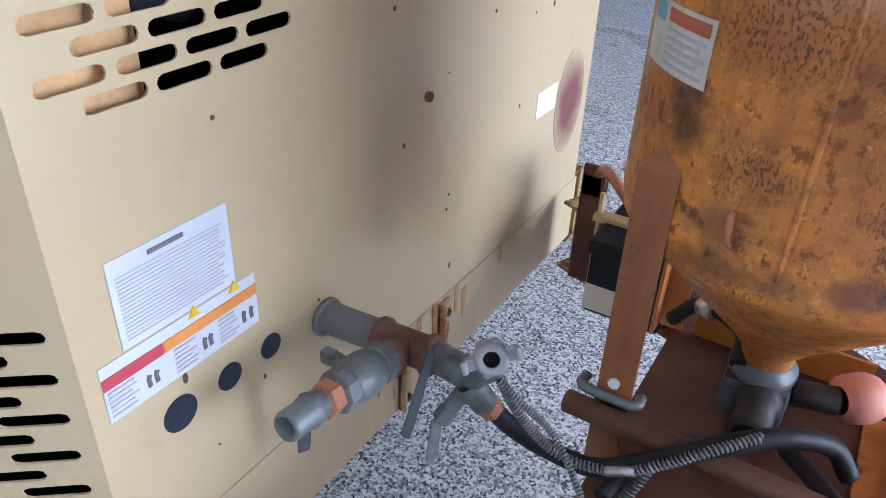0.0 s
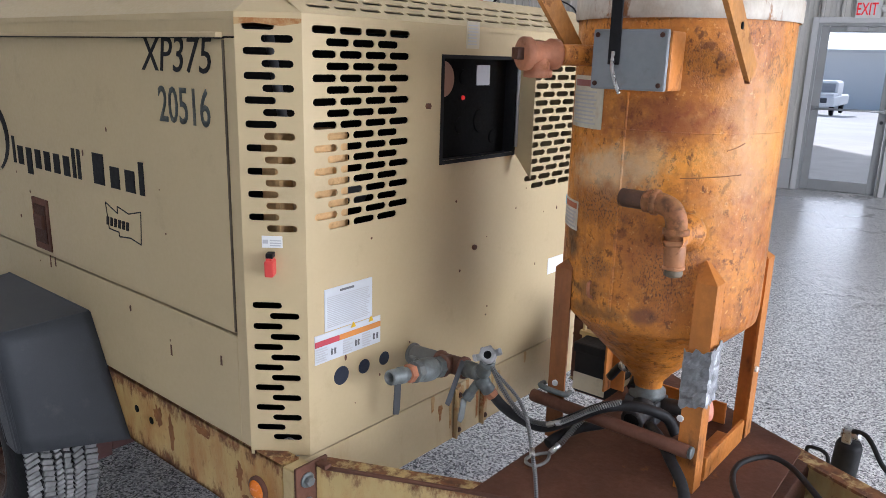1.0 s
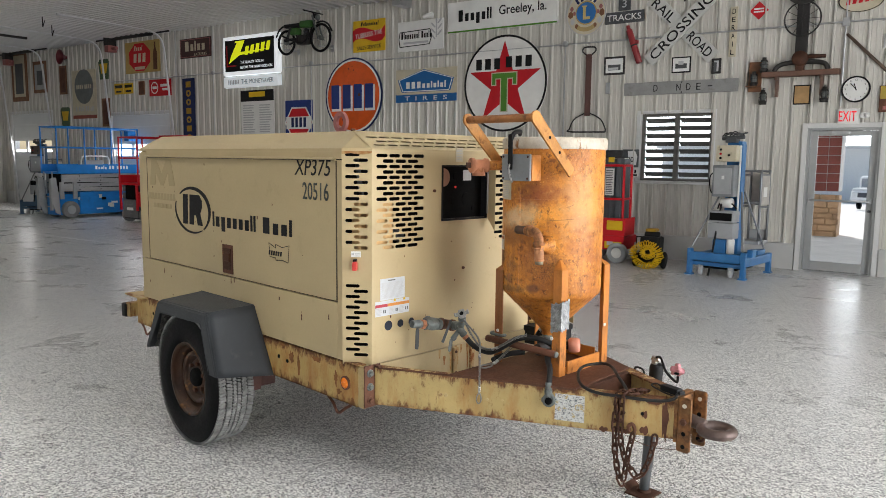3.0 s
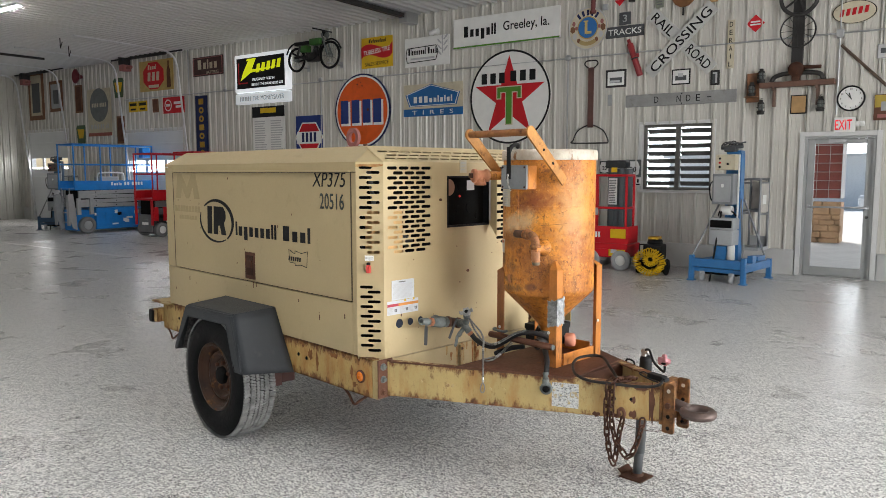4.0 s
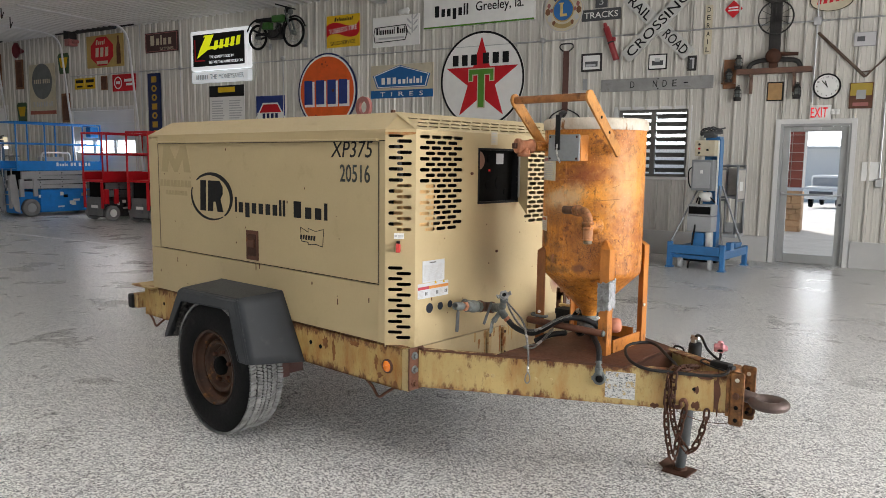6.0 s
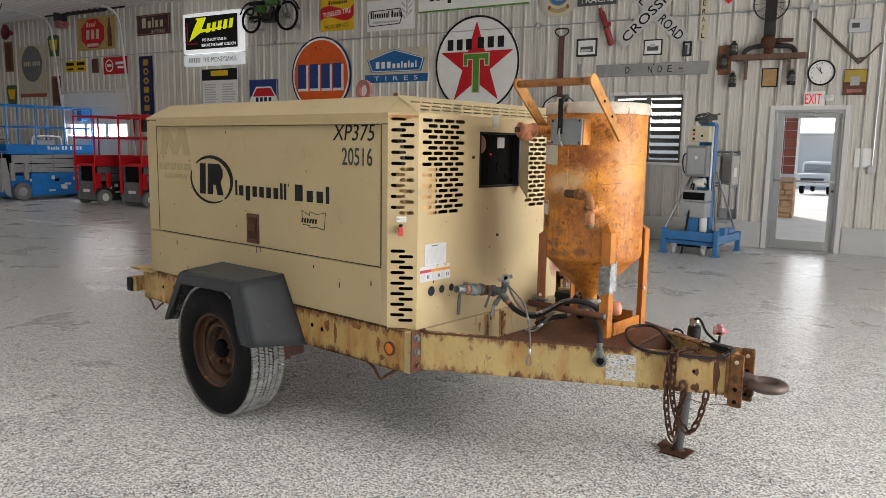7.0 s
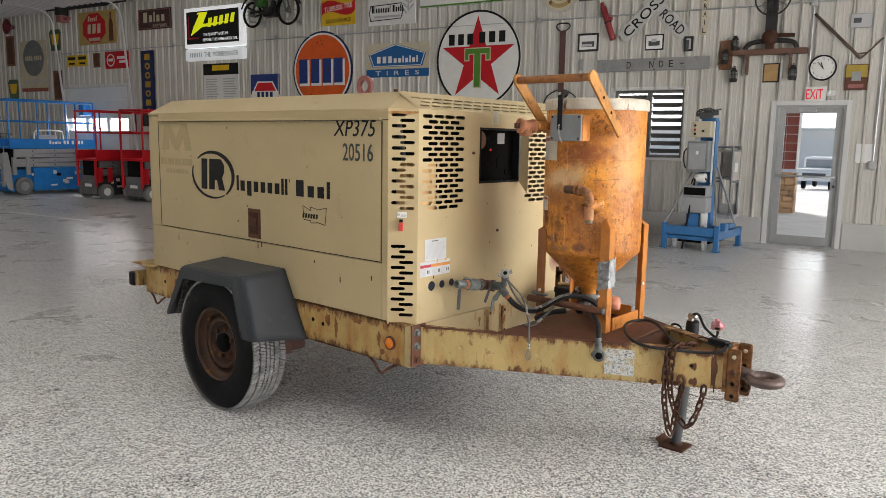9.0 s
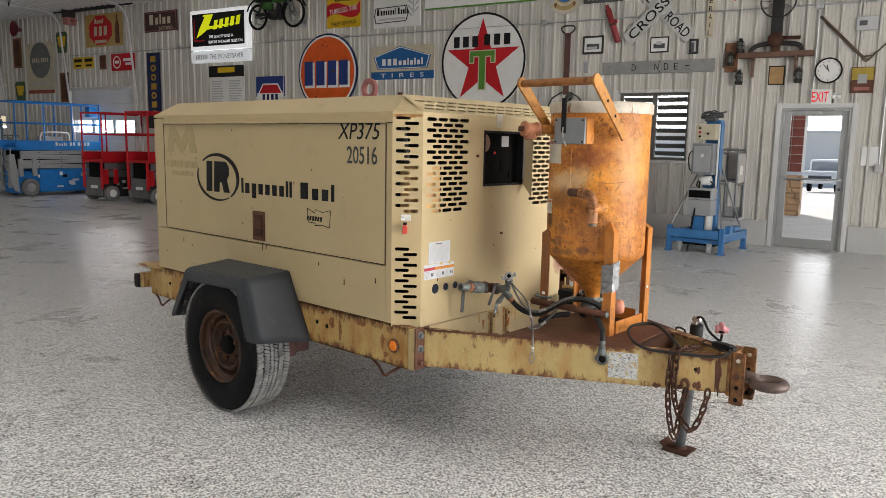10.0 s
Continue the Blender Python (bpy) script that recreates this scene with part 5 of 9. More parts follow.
def clumped_liner():
    """Dried mud and undercoat in ragged clumps on the fender's rear inside face."""
    bm, rnd = bmesh.new(), random.Random(17)
    lo0, lo1, hi0, hi1 = Vector((1.492, 3.985, 0.472)), Vector((1.490, 4.195, 0.462)), Vector((1.690, 3.962, 0.775)), Vector((1.700, 4.195, 0.798))
    n = (lo1 - lo0).cross(hi0 - lo0).normalized()
    n = n if n.x > 0 else -n
    rows, cols = 26, 18
    grid = [[bm.verts.new((lo0 + (lo1 - lo0) * u) * (1 - v) + (hi0 + (hi1 - hi0) * u) * v + n * (0.004 + 0.012 * rnd.random() * (rnd.random() > 0.45))) for u in [i / cols for i in range(cols + 1)]] for v in [k / rows for k in range(rows + 1)]]
    for k in range(rows):
        for i in range(cols):
            bm.faces.new((grid[k][i], grid[k][i + 1], grid[k + 1][i + 1], grid[k + 1][i]))
    bmesh.ops.recalc_face_normals(bm, faces=bm.faces[:])
    bmesh.ops.solidify(bm, geom=bm.faces[:], thickness=0.003)
    return bm


W("liner", clumped_liner(), M("muddy_undercoat", (0.03, 0.03, 0.03), 0.7, var=0.3, scale=30, dirt=1.4, dirtcol=(0.30, 0.29, 0.27)), near_fender, "black undercoat with dried grey mud")
W("axle", rod((AXLE, 4.20, 0.36), (AXLE, 5.66, 0.36), 0.04), brown_rust)
W("suspension_bracket", merge(box(2.25, 2.33, 4.21, 4.30, 0.36, 0.46, 0.006), box(2.318, 2.33, 4.15, 4.21, 0.345, 0.46, 0.004), box(2.25, 2.262, 4.15, 4.21, 0.335, 0.46, 0.004)), M("red_oxide", (0.07, 0.020, 0.014), 0.6, var=0.2, rust=0.2), comp, "dark red oxide bracket")


def wheel(y_out, sgn):
    """The outer face at y_out; sgn: the way inboard."""
    R, w = 0.376, 0.232
    a, b = (AXLE, y_out, R - 0.004), (AXLE, y_out + sgn, R - 0.004)
    prof = [(0.205, 0.030), (0.215, 0.012), (0.245, 0.002), (0.300, 0.0), (0.342, 0.010), (0.360, 0.026), (0.366, 0.034), (0.366, w - 0.034), (0.360, w - 0.026), (0.30, w), (0.215, w - 0.012), (0.205, w - 0.03)]
    tyre_wheel = W("wheel", lathe([(0.04, 0.078), (0.098, 0.080), (0.106, 0.100), (0.118, 0.104), (0.124, 0.066), (0.134, 0.056), (0.146, 0.058), (0.152, 0.082), (0.156, 0.128), (0.168, 0.130), (0.174, 0.070), (0.180, 0.060), (0.190, 0.056), (0.193, 0.030), (0.198, 0.014), (0.208, 0.014), (0.210, 0.024), (0.204, 0.05), (0.200, 0.11), (0.204, w - 0.03)], a, b, 40), wheel_rust, comp, "rusted brown steel wheel")
    W("tyre", lathe(prof, a, b, 56), rubber, tyre_wheel, "worn black tyre with a dusty tread")
    W("hub", lathe([(0, 0.048), (0.044, 0.05), (0.052, 0.058), (0.054, 0.085)], a, b, 24), black_and_shade, tyre_wheel)
    for k in range(6):
        t = 2 * math.pi * k / 6 + 0.3
        x, z = AXLE + 0.082 * math.cos(t), R - 0.004 + 0.082 * math.sin(t)
        W("wheel_nut", rod((x, y_out + sgn * 0.08, z), (x, y_out + sgn * 0.060, z), 0.012, 6), brown_rust, tyre_wheel)
    n, blocks, rnd = 130, bmesh.new(), random.Random(8)
    for row, (lo, hi) in enumerate(((0.014, 0.052), (0.055, 0.088), (0.092, 0.114), (0.117, 0.140), (0.144, 0.177), (0.180, 0.218))):
        for k in range(n):
            t = 2 * math.pi * (k + 0.5 * (row % 2) + 0.22 * rnd.random()) / n
            b_ = box(-0.0062 - 0.0022 * rnd.random(), 0.0066, lo, hi - 0.005 * rnd.random(), 0.360, R - (0.003 if row in (0, 5) else 0.0))
            b_.transform(Matrix.Translation((AXLE, 0, R - 0.004)) @ Matrix.Rotation(t, 4, "Y") @ Matrix.Translation((0, (lo + hi) / 2, 0)) @ Matrix.Rotation(math.radians((14, -22, 18, -18, 22, -14)[row]), 4, "Z") @ Matrix.Translation((0, -(lo + hi) / 2, 0)))
            if sgn < 0:
                b_.transform(Matrix.Scale(-1, 4, (0, 1, 0)))
            b_.transform(Matrix.Translation((0, y_out, 0)))
            put_fast(blocks, b_)
    W("tread", blocks, tread, tyre_wheel, "dusty grey tread blocks")["kind"] = "stuff"


def put_fast(bm, b_):
    vs = {v: bm.verts.new(v.co) for v in b_.verts}
    for f in b_.faces:
        bm.faces.new([vs[v] for v in f.verts])
    b_.free()


wheel(3.944, 1)
wheel(2 * 4.93 - 3.944, -1)

# tongue: two channels that meet at the hitch
NA, NB = Vector((3.245, 4.262, 0)), Vector((4.472, 4.823, 0))


def channel(a, b, sgn):
    d = (b - a).normalized()
    side = Vector((-d.y, d.x, 0)) * sgn
    m = Matrix(((d.x, side.x, 0, a.x), (d.y, side.y, 0, a.y), (0, 0, 1, 0), (0, 0, 0, 1)))
    L = (b - a).length
    bm = bmesh.new()
    rings = []
    for u, lo, hi in ((0, 0.472, 0.648), (L, 0.498, 0.658)):
        prof = ((0.0, lo), (0.05, lo), (0.05, lo + 0.008), (0.006, lo + 0.008), (0.006, hi - 0.008), (0.05, hi - 0.008), (0.05, hi), (0.0, hi))
        rings.append([bm.verts.new((u, t, z)) for t, z in prof])
    for i in range(8):
        j = (i + 1) % 8
        bm.faces.new((rings[0][i], rings[0][j], rings[1][j], rings[1][i]))
    bm.faces.new(rings[0])
    bm.faces.new(rings[1])
    bmesh.ops.recalc_face_normals(bm, faces=bm.faces[:])
    bm.transform(m)
    return bm, m, L


far = lambda v: Vector((v.x, 2 * 4.885 - v.y, 0))
cbm, CHN = channel(NA, NB, 1)[:2]
tongue = W("tongue_channel", cbm, tongue_paint, comp, "chipped tan drawbar channel")
fbm = channel(far(NA), far(NB), -1)[0]
W("tongue_channel", fbm, tongue_paint, comp, "chipped tan drawbar channel")


def on_channel(name, bm, u, z, material, off=0.002, label=""):
    bm.transform(CHN @ Matrix.Translation((u, -off, z)))
    return W(name, bm, material, tongue, label)


on_channel("worn_label", flat(0.126, 0.116), 0.915, 0.573, shredded_label(), 0.0015, "peeling grey label, mostly scratched off")
# the two near the nose are holes, drawn as near-black discs
for u, z, r in ((0.19, 0.565, 0.006), (0.33, 0.56, 0.009), (0.355, 0.56, 0.009), (0.55, 0.565, 0.007), (0.62, 0.57, 0.006), (1.14, 0.583, 0.008), (1.215, 0.588, 0.007)):
    on_channel("bolt_head", disc(r, 0.006, None, 10), u, z, tan_chipped if u < 1 else black_and_shade, 0.004)
for u, z, w, h in ((1.305, 0.575, 0.026, 0.17), (1.225, 0.518, 0.034, 0.034), (1.06, 0.500, 0.034, 0.022), (1.225, 0.585, 0.022, 0.03), (1.15, 0.505, 0.04, 0.02), (1.26, 0.64, 0.06, 0.014)):
    pts = [(x * w / 2 * (1 + 0.15 * math.sin(7 * i + u * 30)), y * h / 2 * (1 + 0.3 * math.sin(5 * i + u * 11))) for i, (x, y) in enumerate(arc(0, 0, 1, 1, 0, 345, 23))]
    on_channel("rust_patch", plate(pts, 0.001), u, z, brown_rust, 0.001)
deck_pts = [(3.585, 4.412), (4.095, 4.642), (4.100, 4.716), (4.090, 4.860), (4.082, 5.105), (3.585, 5.36)]
db = bmesh.new()
f = db.faces.new([db.verts.new((x, y, 0.653)) for x, y in deck_pts])
ex = bmesh.ops.extrude_face_region(db, geom=[f])
bmesh.ops.translate(db, vec=(0, 0, 0.009), verts=[v for v in ex["geom"] if isinstance(v, bmesh.types.BMVert)])
bmesh.ops.recalc_face_normals(db, faces=db.faces[:])
deck = W("deck_plate", db, brown_rust, comp, "brown rusted deck plate")
W("edge_lip", hose([(3.26, 4.271, 0.648), (3.40, 4.336, 0.651), (3.7, 4.472, 0.654), (4.10, 4.655, 0.657)], 0.0055, 6), brown_rust, deck)
W("cross_brace", box(4.08, 4.11, 4.70, 5.08, 0.52, 0.655, 0.003), dark_rust)
# hitch
hitch = W("hitch_plate", merge(box(4.468, 4.482, 4.806, 4.962, 0.492, 0.672, 0.003), box(4.482, 4.538, 4.808, 4.821, 0.458, 0.682, 0.012, 3), box(4.482, 4.538, 4.940, 4.953, 0.452, 0.682, 0.012, 3), box(4.44, 4.468, 4.80, 4.97, 0.657, 0.674, 0.004)), M("yellow_rust", (0.19, 0.085, 0.026), 0.65, var=0.5, scale=14, bump=0.35, rust=0.85, rscale=22, rcol=(0.055, 0.024, 0.012), dirt=0.4, dirtcol=(0.36, 0.24, 0.09)), comp, "rusted pintle hitch bracket")
for z in (0.482, 0.535, 0.585, 0.650):
    for y in (4.8075, 4.9395):
        W("hole", rod((4.512, y, z), (4.512, y - 0.003, z), 0.009), black_and_shade if z != 0.650 else off_white, hitch)
W("bolt", rod((4.512, 4.808, 0.585), (4.512, 4.795, 0.585), 0.014, 6), brown_rust, hitch)
W("clevis", merge(hose([(4.515, 4.936, 0.525), (4.535, 4.936, 0.515), (4.541, 4.936, 0.495), (4.532, 4.936, 0.478), (4.515, 4.936, 0.476)], 0.006, 8), rod((4.518, 4.925, 0.50), (4.518, 4.94, 0.50), 0.007, 8)), dark_rust, hitch)
ring = lathe([(0.058 + 0.021 * math.cos(t), 0.021 * math.sin(t)) for t in [2 * math.pi * i / 14 for i in range(15)]], (4.620, 4.872, 0.562), (4.620, 4.872, 1.0), 36)
W("towing_eye", merge(ring, rod((4.475, 4.880, 0.580), (4.572, 4.875, 0.566), 0.026)), M("worn_eye_steel", (0.12, 0.085, 0.075), 0.5, metal=0.4, var=0.2), hitch, "worn brown steel towing eye")

# jack on the far channel
jack = W("jack", merge(rod((4.112, 5.258, 0.14), (4.158, 5.212, 0.60), 0.0275), rod((4.092, 5.274, 0.012), (4.113, 5.257, 0.16), 0.0245)), M("jack_grey", (0.08, 0.085, 0.09), 0.5, var=0.2), comp, "grey screw jack with a black top and crank")
W("foot", merge(box(4.030, 4.160, 5.195, 5.325, 0.0, 0.008, 0.002), box(-0.038, 0.0, 5.225, 5.325, 0.0, 0.006, 0.002, 2, pose(4.031, 0, 0.0015, 0, 40, 0)), lathe([(0.034, 0), (0.034, 0.006), (0.026, 0.012)], (4.092, 5.274, 0.008), (4.092, 5.274, 1))), dark_rust, jack, "bent rusty foot plate")
W("jack_head", lathe([(0.028, 0), (0.031, 0.01), (0.031, 0.105), (0.026, 0.118), (0, 0.118)], (4.161, 5.208, 0.560), (4.168, 5.202, 0.675), 20), black, jack)
W("crank_arm", hose([(4.162, 5.200, 0.685), (4.172, 5.19, 0.712), (4.200, 5.170, 0.722), (4.222, 5.15, 0.712), (4.252, 5.13, 0.677), (4.285, 5.125, 0.652), (4.312, 5.122, 0.639), (4.321, 5.115, 0.652), (4.326, 5.105, 0.672)], 0.0058, 8), black, jack)
W("crank_pin", merge(box(4.150, 4.172, 5.185, 5.207, 0.675, 0.716, 0.004), rod((4.172, 5.196, 0.700), (4.190, 5.190, 0.704), 0.011, 10), rod((4.146, 5.196, 0.700), (4.150, 5.196, 0.700), 0.010, 6)), steel, jack)
knob = plate([((0.027 + 0.006 * math.cos(5 * a)) * math.cos(a), (0.027 + 0.006 * math.cos(5 * a)) * math.sin(a)) for a in [2 * math.pi * i / 40 for i in range(40)]], 0.026, None, 0.004)
put(knob, rod((0, 0.024, 0), (0, 0.045, 0), 0.013))
knob.transform(pose(4.330, 5.085, 0.690, 50, 0, 20))
W("crank_knob", knob, pink, jack, "faded pink lobed plastic knob")
bore = rod((0, -0.0025, 0), (0, 0.004, 0), 0.012)
bore.transform(pose(4.330, 5.085, 0.690, 50, 0, 20))
W("knob_bore", bore, black_and_shade, jack)
W("breakaway_box", merge(box(-0.045, 0.045, -0.019, 0.019, 0.0, 0.026, 0.006, 2, pose(4.424, 4.862, 0.674, 0, 0, -14)), box(0.046, 0.058, -0.015, 0.015, 0.004, 0.020, 0.003, 2, pose(4.424, 4.862, 0.674, 0, 0, -14))), black, comp, "small black switch box")
W("cable_loop", hose([(4.288, 4.762, 0.655), (4.245, 4.80, 0.672), (4.182, 4.845, 0.694), (4.106, 4.915, 0.706), (4.050, 4.925, 0.708), (4.010, 4.850, 0.704), (4.028, 4.770, 0.692), (4.110, 4.672, 0.678), (4.185, 4.668, 0.662), (4.275, 4.706, 0.658), (4.375, 4.755, 0.655), (4.435, 4.782, 0.660), (4.468, 4.806, 0.672), (4.462, 4.845, 0.684)], 0.0068, 8), hose_black, comp, "black cable")
W("cable_end", hose([(4.375, 4.868, 0.690), (4.345, 4.880, 0.692), (4.330, 4.87, 0.682), (4.40, 4.835, 0.678), (4.455, 4.812, 0.680)], 0.0035, 6), hose_black, comp, "thin black wire")
W("wire_ring", hose([(4.086, 5.152, 0.622), (4.084, 5.152, 0.648), (4.094, 5.15, 0.657), (4.118, 5.148, 0.657), (4.134, 5.146, 0.646), (4.138, 5.145, 0.610)], 0.005, 6), black)


def chain_link(mat_):
    pts = [(0.0115 * math.cos(a), 0.0, 0.0115 * math.sin(a) + (0.0115 if math.sin(a) > 0 else -0.0115)) for a in [2 * math.pi * i / 12 for i in range(12)]]
    pts.append(pts[0])
    bm = hose(pts, 0.0048, 6, smooth=False)
    me = bpy.data.meshes.new("link")
    bm.to_mesh(me)
    bm.free()
    me.materials.append(mat_)
    return me


LINK = chain_link(dark_rust)


def chain(name, pts):
    """Steel links along a hanging line, each a part."""
    path = smooth_path(pts, 12)
    root = W(name, rod(pts[0], Vector(pts[0]) + Vector((0, 0.012, 0)), 0.012), brown_rust, comp, "rusty safety chain")
    inv = comp.matrix_basis.inverted()
    acc, k, step = 0.0, 0, 0.0345
    for a, b in zip(path, path[1:]):
        seg = (b - a).length
        while acc <= seg:
            p = a + (b - a) * (acc / seg)
            o = new("link", LINK)
            o.parent = root
            o.matrix_basis = inv @ Matrix.Translation(p) @ (b - a).to_track_quat("Z", "Y").to_matrix().to_4x4() @ Matrix.Rotation(radians(45 + 90 * (k % 2)), 4, "Z")
            k += 1
            acc += step
        acc -= seg


chain("safety_chain", [(4.335, 4.800, 0.672), (4.315, 4.765, 0.672), (4.272, 4.712, 0.662), (4.262, 4.704, 0.58), (4.262, 4.705, 0.475), (4.272, 4.709, 0.375), (4.288, 4.717, 0.300), (4.300, 4.722, 0.300), (4.308, 4.725, 0.358), (4.317, 4.729, 0.430), (4.330, 4.735, 0.505)])
chain("safety_chain", [(4.325, 4.785, 0.676), (4.292, 4.716, 0.662), (4.284, 4.713, 0.556), (4.286, 4.714, 0.470), (4.306, 4.724, 0.393), (4.336, 4.739, 0.338), (4.361, 4.750, 0.330), (4.386, 4.762, 0.386), (4.404, 4.771, 0.470), (4.406, 4.775, 0.500)])
W("chain_hook", hose([(4.330, 4.737, 0.500), (4.335, 4.738, 0.525), (4.325, 4.733, 0.545), (4.312, 4.727, 0.535), (4.315, 4.729, 0.515)], 0.008, 8), brown_rust)
W("wire", hose([(4.29, 4.735, 0.49), (4.36, 4.765, 0.462), (4.43, 4.80, 0.452), (4.50, 4.815, 0.468)], 0.0015, 5), brown_rust)

# discharge manifold on the front panel
pipe_grey = M("grey_pipe", (0.17, 0.175, 0.165), 0.55, var=0.2, scale=15, rust=0.12, rscale=14, dirt=0.5)
tee_rust = M("tee_rust", (0.13, 0.055, 0.032), 0.75, var=0.3, scale=20, bump=0.35, fine=160, rust=0.3, rscale=18, rcol=(0.08, 0.035, 0.02))
man = W("manifold_pipe", merge(rod((X1 - 0.005, 4.647, 0.803), (3.285, 4.648, 0.808), 0.0235, 18), lathe([(0.0235, 0), (0.029, 0.002), (0.029, 0.008), (0.0235, 0.010)], (X1, 4.647, 0.803), (3.3, 4.647, 0.803), 20)), pipe_grey, comp, "grey discharge pipe")
AX = (3.284, 4.648, 0.808), (3.376, 4.650, 0.812)
tee = W("tee", lathe([(0.020, 0), (0.027, 0.001), (0.029, 0.004), (0.029, 0.013), (0.0245, 0.017), (0.0245, 0.076), (0.029, 0.080), (0.029, 0.090), (0.020, 0.093)], *AX, 20), tee_rust, man, "rusted iron tee")
W("tee_branch", lathe([(0.0245, 0.004), (0.0245, 0.030), (0.029, 0.034), (0.029, 0.044), (0.020, 0.047)], (3.328, 4.648, 0.810), (3.327, 4.60, 0.818), 20), tee_rust, tee)
D0, D1 = (3.327, 4.604, 0.817), (3.324, 4.423, 0.844)
bv = W("ball_valve", lathe([(0.0205, 0), (0.0274, 0.001), (0.0279, 0.004), (0.0279, 0.020), (0.0239, 0.024), (0.0245, 0.030), (0.0279, 0.040), (0.0279, 0.062), (0.0245, 0.074), (0.0245, 0.080), (0.0279, 0.083), (0.0279, 0.100), (0.0205, 0.103)], D0, D1, 8), zinc, man, "worn grey ball valve")
W("valve_body", lathe([(0.0245, 0.024), (0.0296, 0.036), (0.0302, 0.050), (0.0296, 0.064), (0.0245, 0.078)], D0, D1, 24), zinc, bv)
W("stem", merge(rod((3.322, 4.553, 0.826), (3.290, 4.549, 0.838), 0.011), box(3.272, 3.292, 4.541, 4.557, 0.828, 0.848, 0.004)), zinc, bv)
W("collar", lathe([(0.0160, 0.103), (0.0222, 0.103), (0.0234, 0.106), (0.0234, 0.122), (0.0182, 0.125)], D0, D1, 6), copper, bv, "pinkish brass collar")
W("spout", lathe([(0.0171, 0.124), (0.0171, 0.134), (0.0207, 0.136), (0.0207, 0.150), (0.0188, 0.152), (0.0188, 0.180), (0.0171, 0.184), (0.0131, 0.184), (0.0125, 0.130)], D0, D1, 22), zinc, bv, "dull steel hose nipple")
W("spout_bore", lathe([(0, 0.150), (0.0128, 0.150), (0.0128, 0.152)], D0, D1, 16), black_and_shade, bv)
W("handle", plate([(-0.009, -0.108), (0.007, -0.112), (0.010, -0.098), (0.0085, -0.012), (0.004, 0.0), (-0.006, 0.0), (-0.0095, -0.014)], 0.004, pose(3.276, 4.506, 0.805, 0, 0, 70) @ pose(0, 0, 0, 6, 0, 0), 0.001), dark_grey, bv, "grey lever handle pointing down")
cross = W("valve_body", merge(lathe([(0.018, 0), (0.022, 0.001), (0.0225, 0.014), (0.0195, 0.017), (0.0215, 0.024), (0.0215, 0.040), (0.019, 0.046), (0.0215, 0.050), (0.0215, 0.064), (0.015, 0.068)], (3.374, 4.650, 0.812), (3.446, 4.634, 0.822), 14)), zinc, man, "grey valve body")
W("neck", lathe([(0.0150, 0), (0.0185, 0.004), (0.0185, 0.020), (0.0145, 0.024), (0.0145, 0.050), (0.0190, 0.054), (0.0190, 0.070), (0.0140, 0.074)], (3.440, 4.634, 0.822), (3.480, 4.603, 0.882), 12), zinc, cross)
CF = along((3.479, 4.600, 0.893), (3.497, 4.566, 0.912)) @ Matrix.Scale(1.15, 4)
claw = bmesh.new()
put(claw, lathe([(0.0085, 0.010), (0.0130, 0.012), (0.0170, 0.009), (0.0185, 0.003), (0.0185, -0.006), (0.0150, -0.012), (0.0090, -0.016), (0.0085, 0.010)], (0, 0, 0), (0, 0, 1), 24), CF)
for turn in (20, 200):
    put(claw, box(0.014, 0.030, -0.007, 0.007, -0.004, 0.008, 0.003), CF @ Matrix.Rotation(radians(turn), 4, "Z"))
    put(claw, box(0.024, 0.031, -0.007, 0.007, 0.004, 0.018, 0.003), CF @ Matrix.Rotation(radians(turn), 4, "Z"))
for turn in (80, 140, 260, 320):
    put(claw, rod((0.016, 0, -0.004), (0.016, 0, 0.006), 0.005, 8), CF @ Matrix.Rotation(radians(turn), 4, "Z"))
W("claw_coupling", claw, M("pale_cast_coupling", (0.34, 0.34, 0.335), 0.45, metal=0.4, var=0.25, scale=20, bump=0.2, rust=0.12, rscale=25), man, "pale grey claw hose coupling")
bore = lathe([(0, 0.006), (0.0086, 0.006), (0.0086, 0.008)], (0, 0, 0), (0, 0, 1), 16)
bore.transform(CF)
W("coupling_bore", bore, black_and_shade, man)
W("handle", plate([(-0.006, -0.115), (0.006, -0.118), (0.0075, -0.105), (0.006, 0.0), (-0.005, 0.0)], 0.004, pose(3.386, 4.622, 0.845, 0, 0, 35) @ pose(0, 0, 0, -24, 18, 0), 0.001), dark_grey, cross, "grey lever handle")
W("lower_branch", lathe([(0.015, 0), (0.0195, 0.006), (0.0195, 0.022), (0.016, 0.026), (0.0185, 0.030), (0.0185, 0.044), (0.0135, 0.048)], (3.436, 4.626, 0.815), (3.458, 4.642, 0.778), 12), zinc, cross)
W("red_collar", lathe([(0.0125, 0), (0.0165, 0.002), (0.0165, 0.016), (0.0125, 0.018)], (3.458, 4.642, 0.778), (3.470, 4.652, 0.760), 6), copper, cross, "rusty hose collar")
W("drain_cock", merge(rod((3.432, 4.628, 0.798), (3.414, 4.610, 0.758), 0.0115), rod((3.420, 4.616, 0.772), (3.412, 4.606, 0.754), 0.0135, 6)), zinc, cross, "short drain cock")
W("drain_handle", plate([(-0.007, -0.058), (0.003, -0.062), (0.009, -0.050), (0.008, 0.0), (-0.008, 0.0)], 0.004, pose(3.410, 4.603, 0.757, 0, 0, 55) @ pose(0, 0, 0, -16, 14, 0), 0.001), zinc, cross, "grey drain lever")
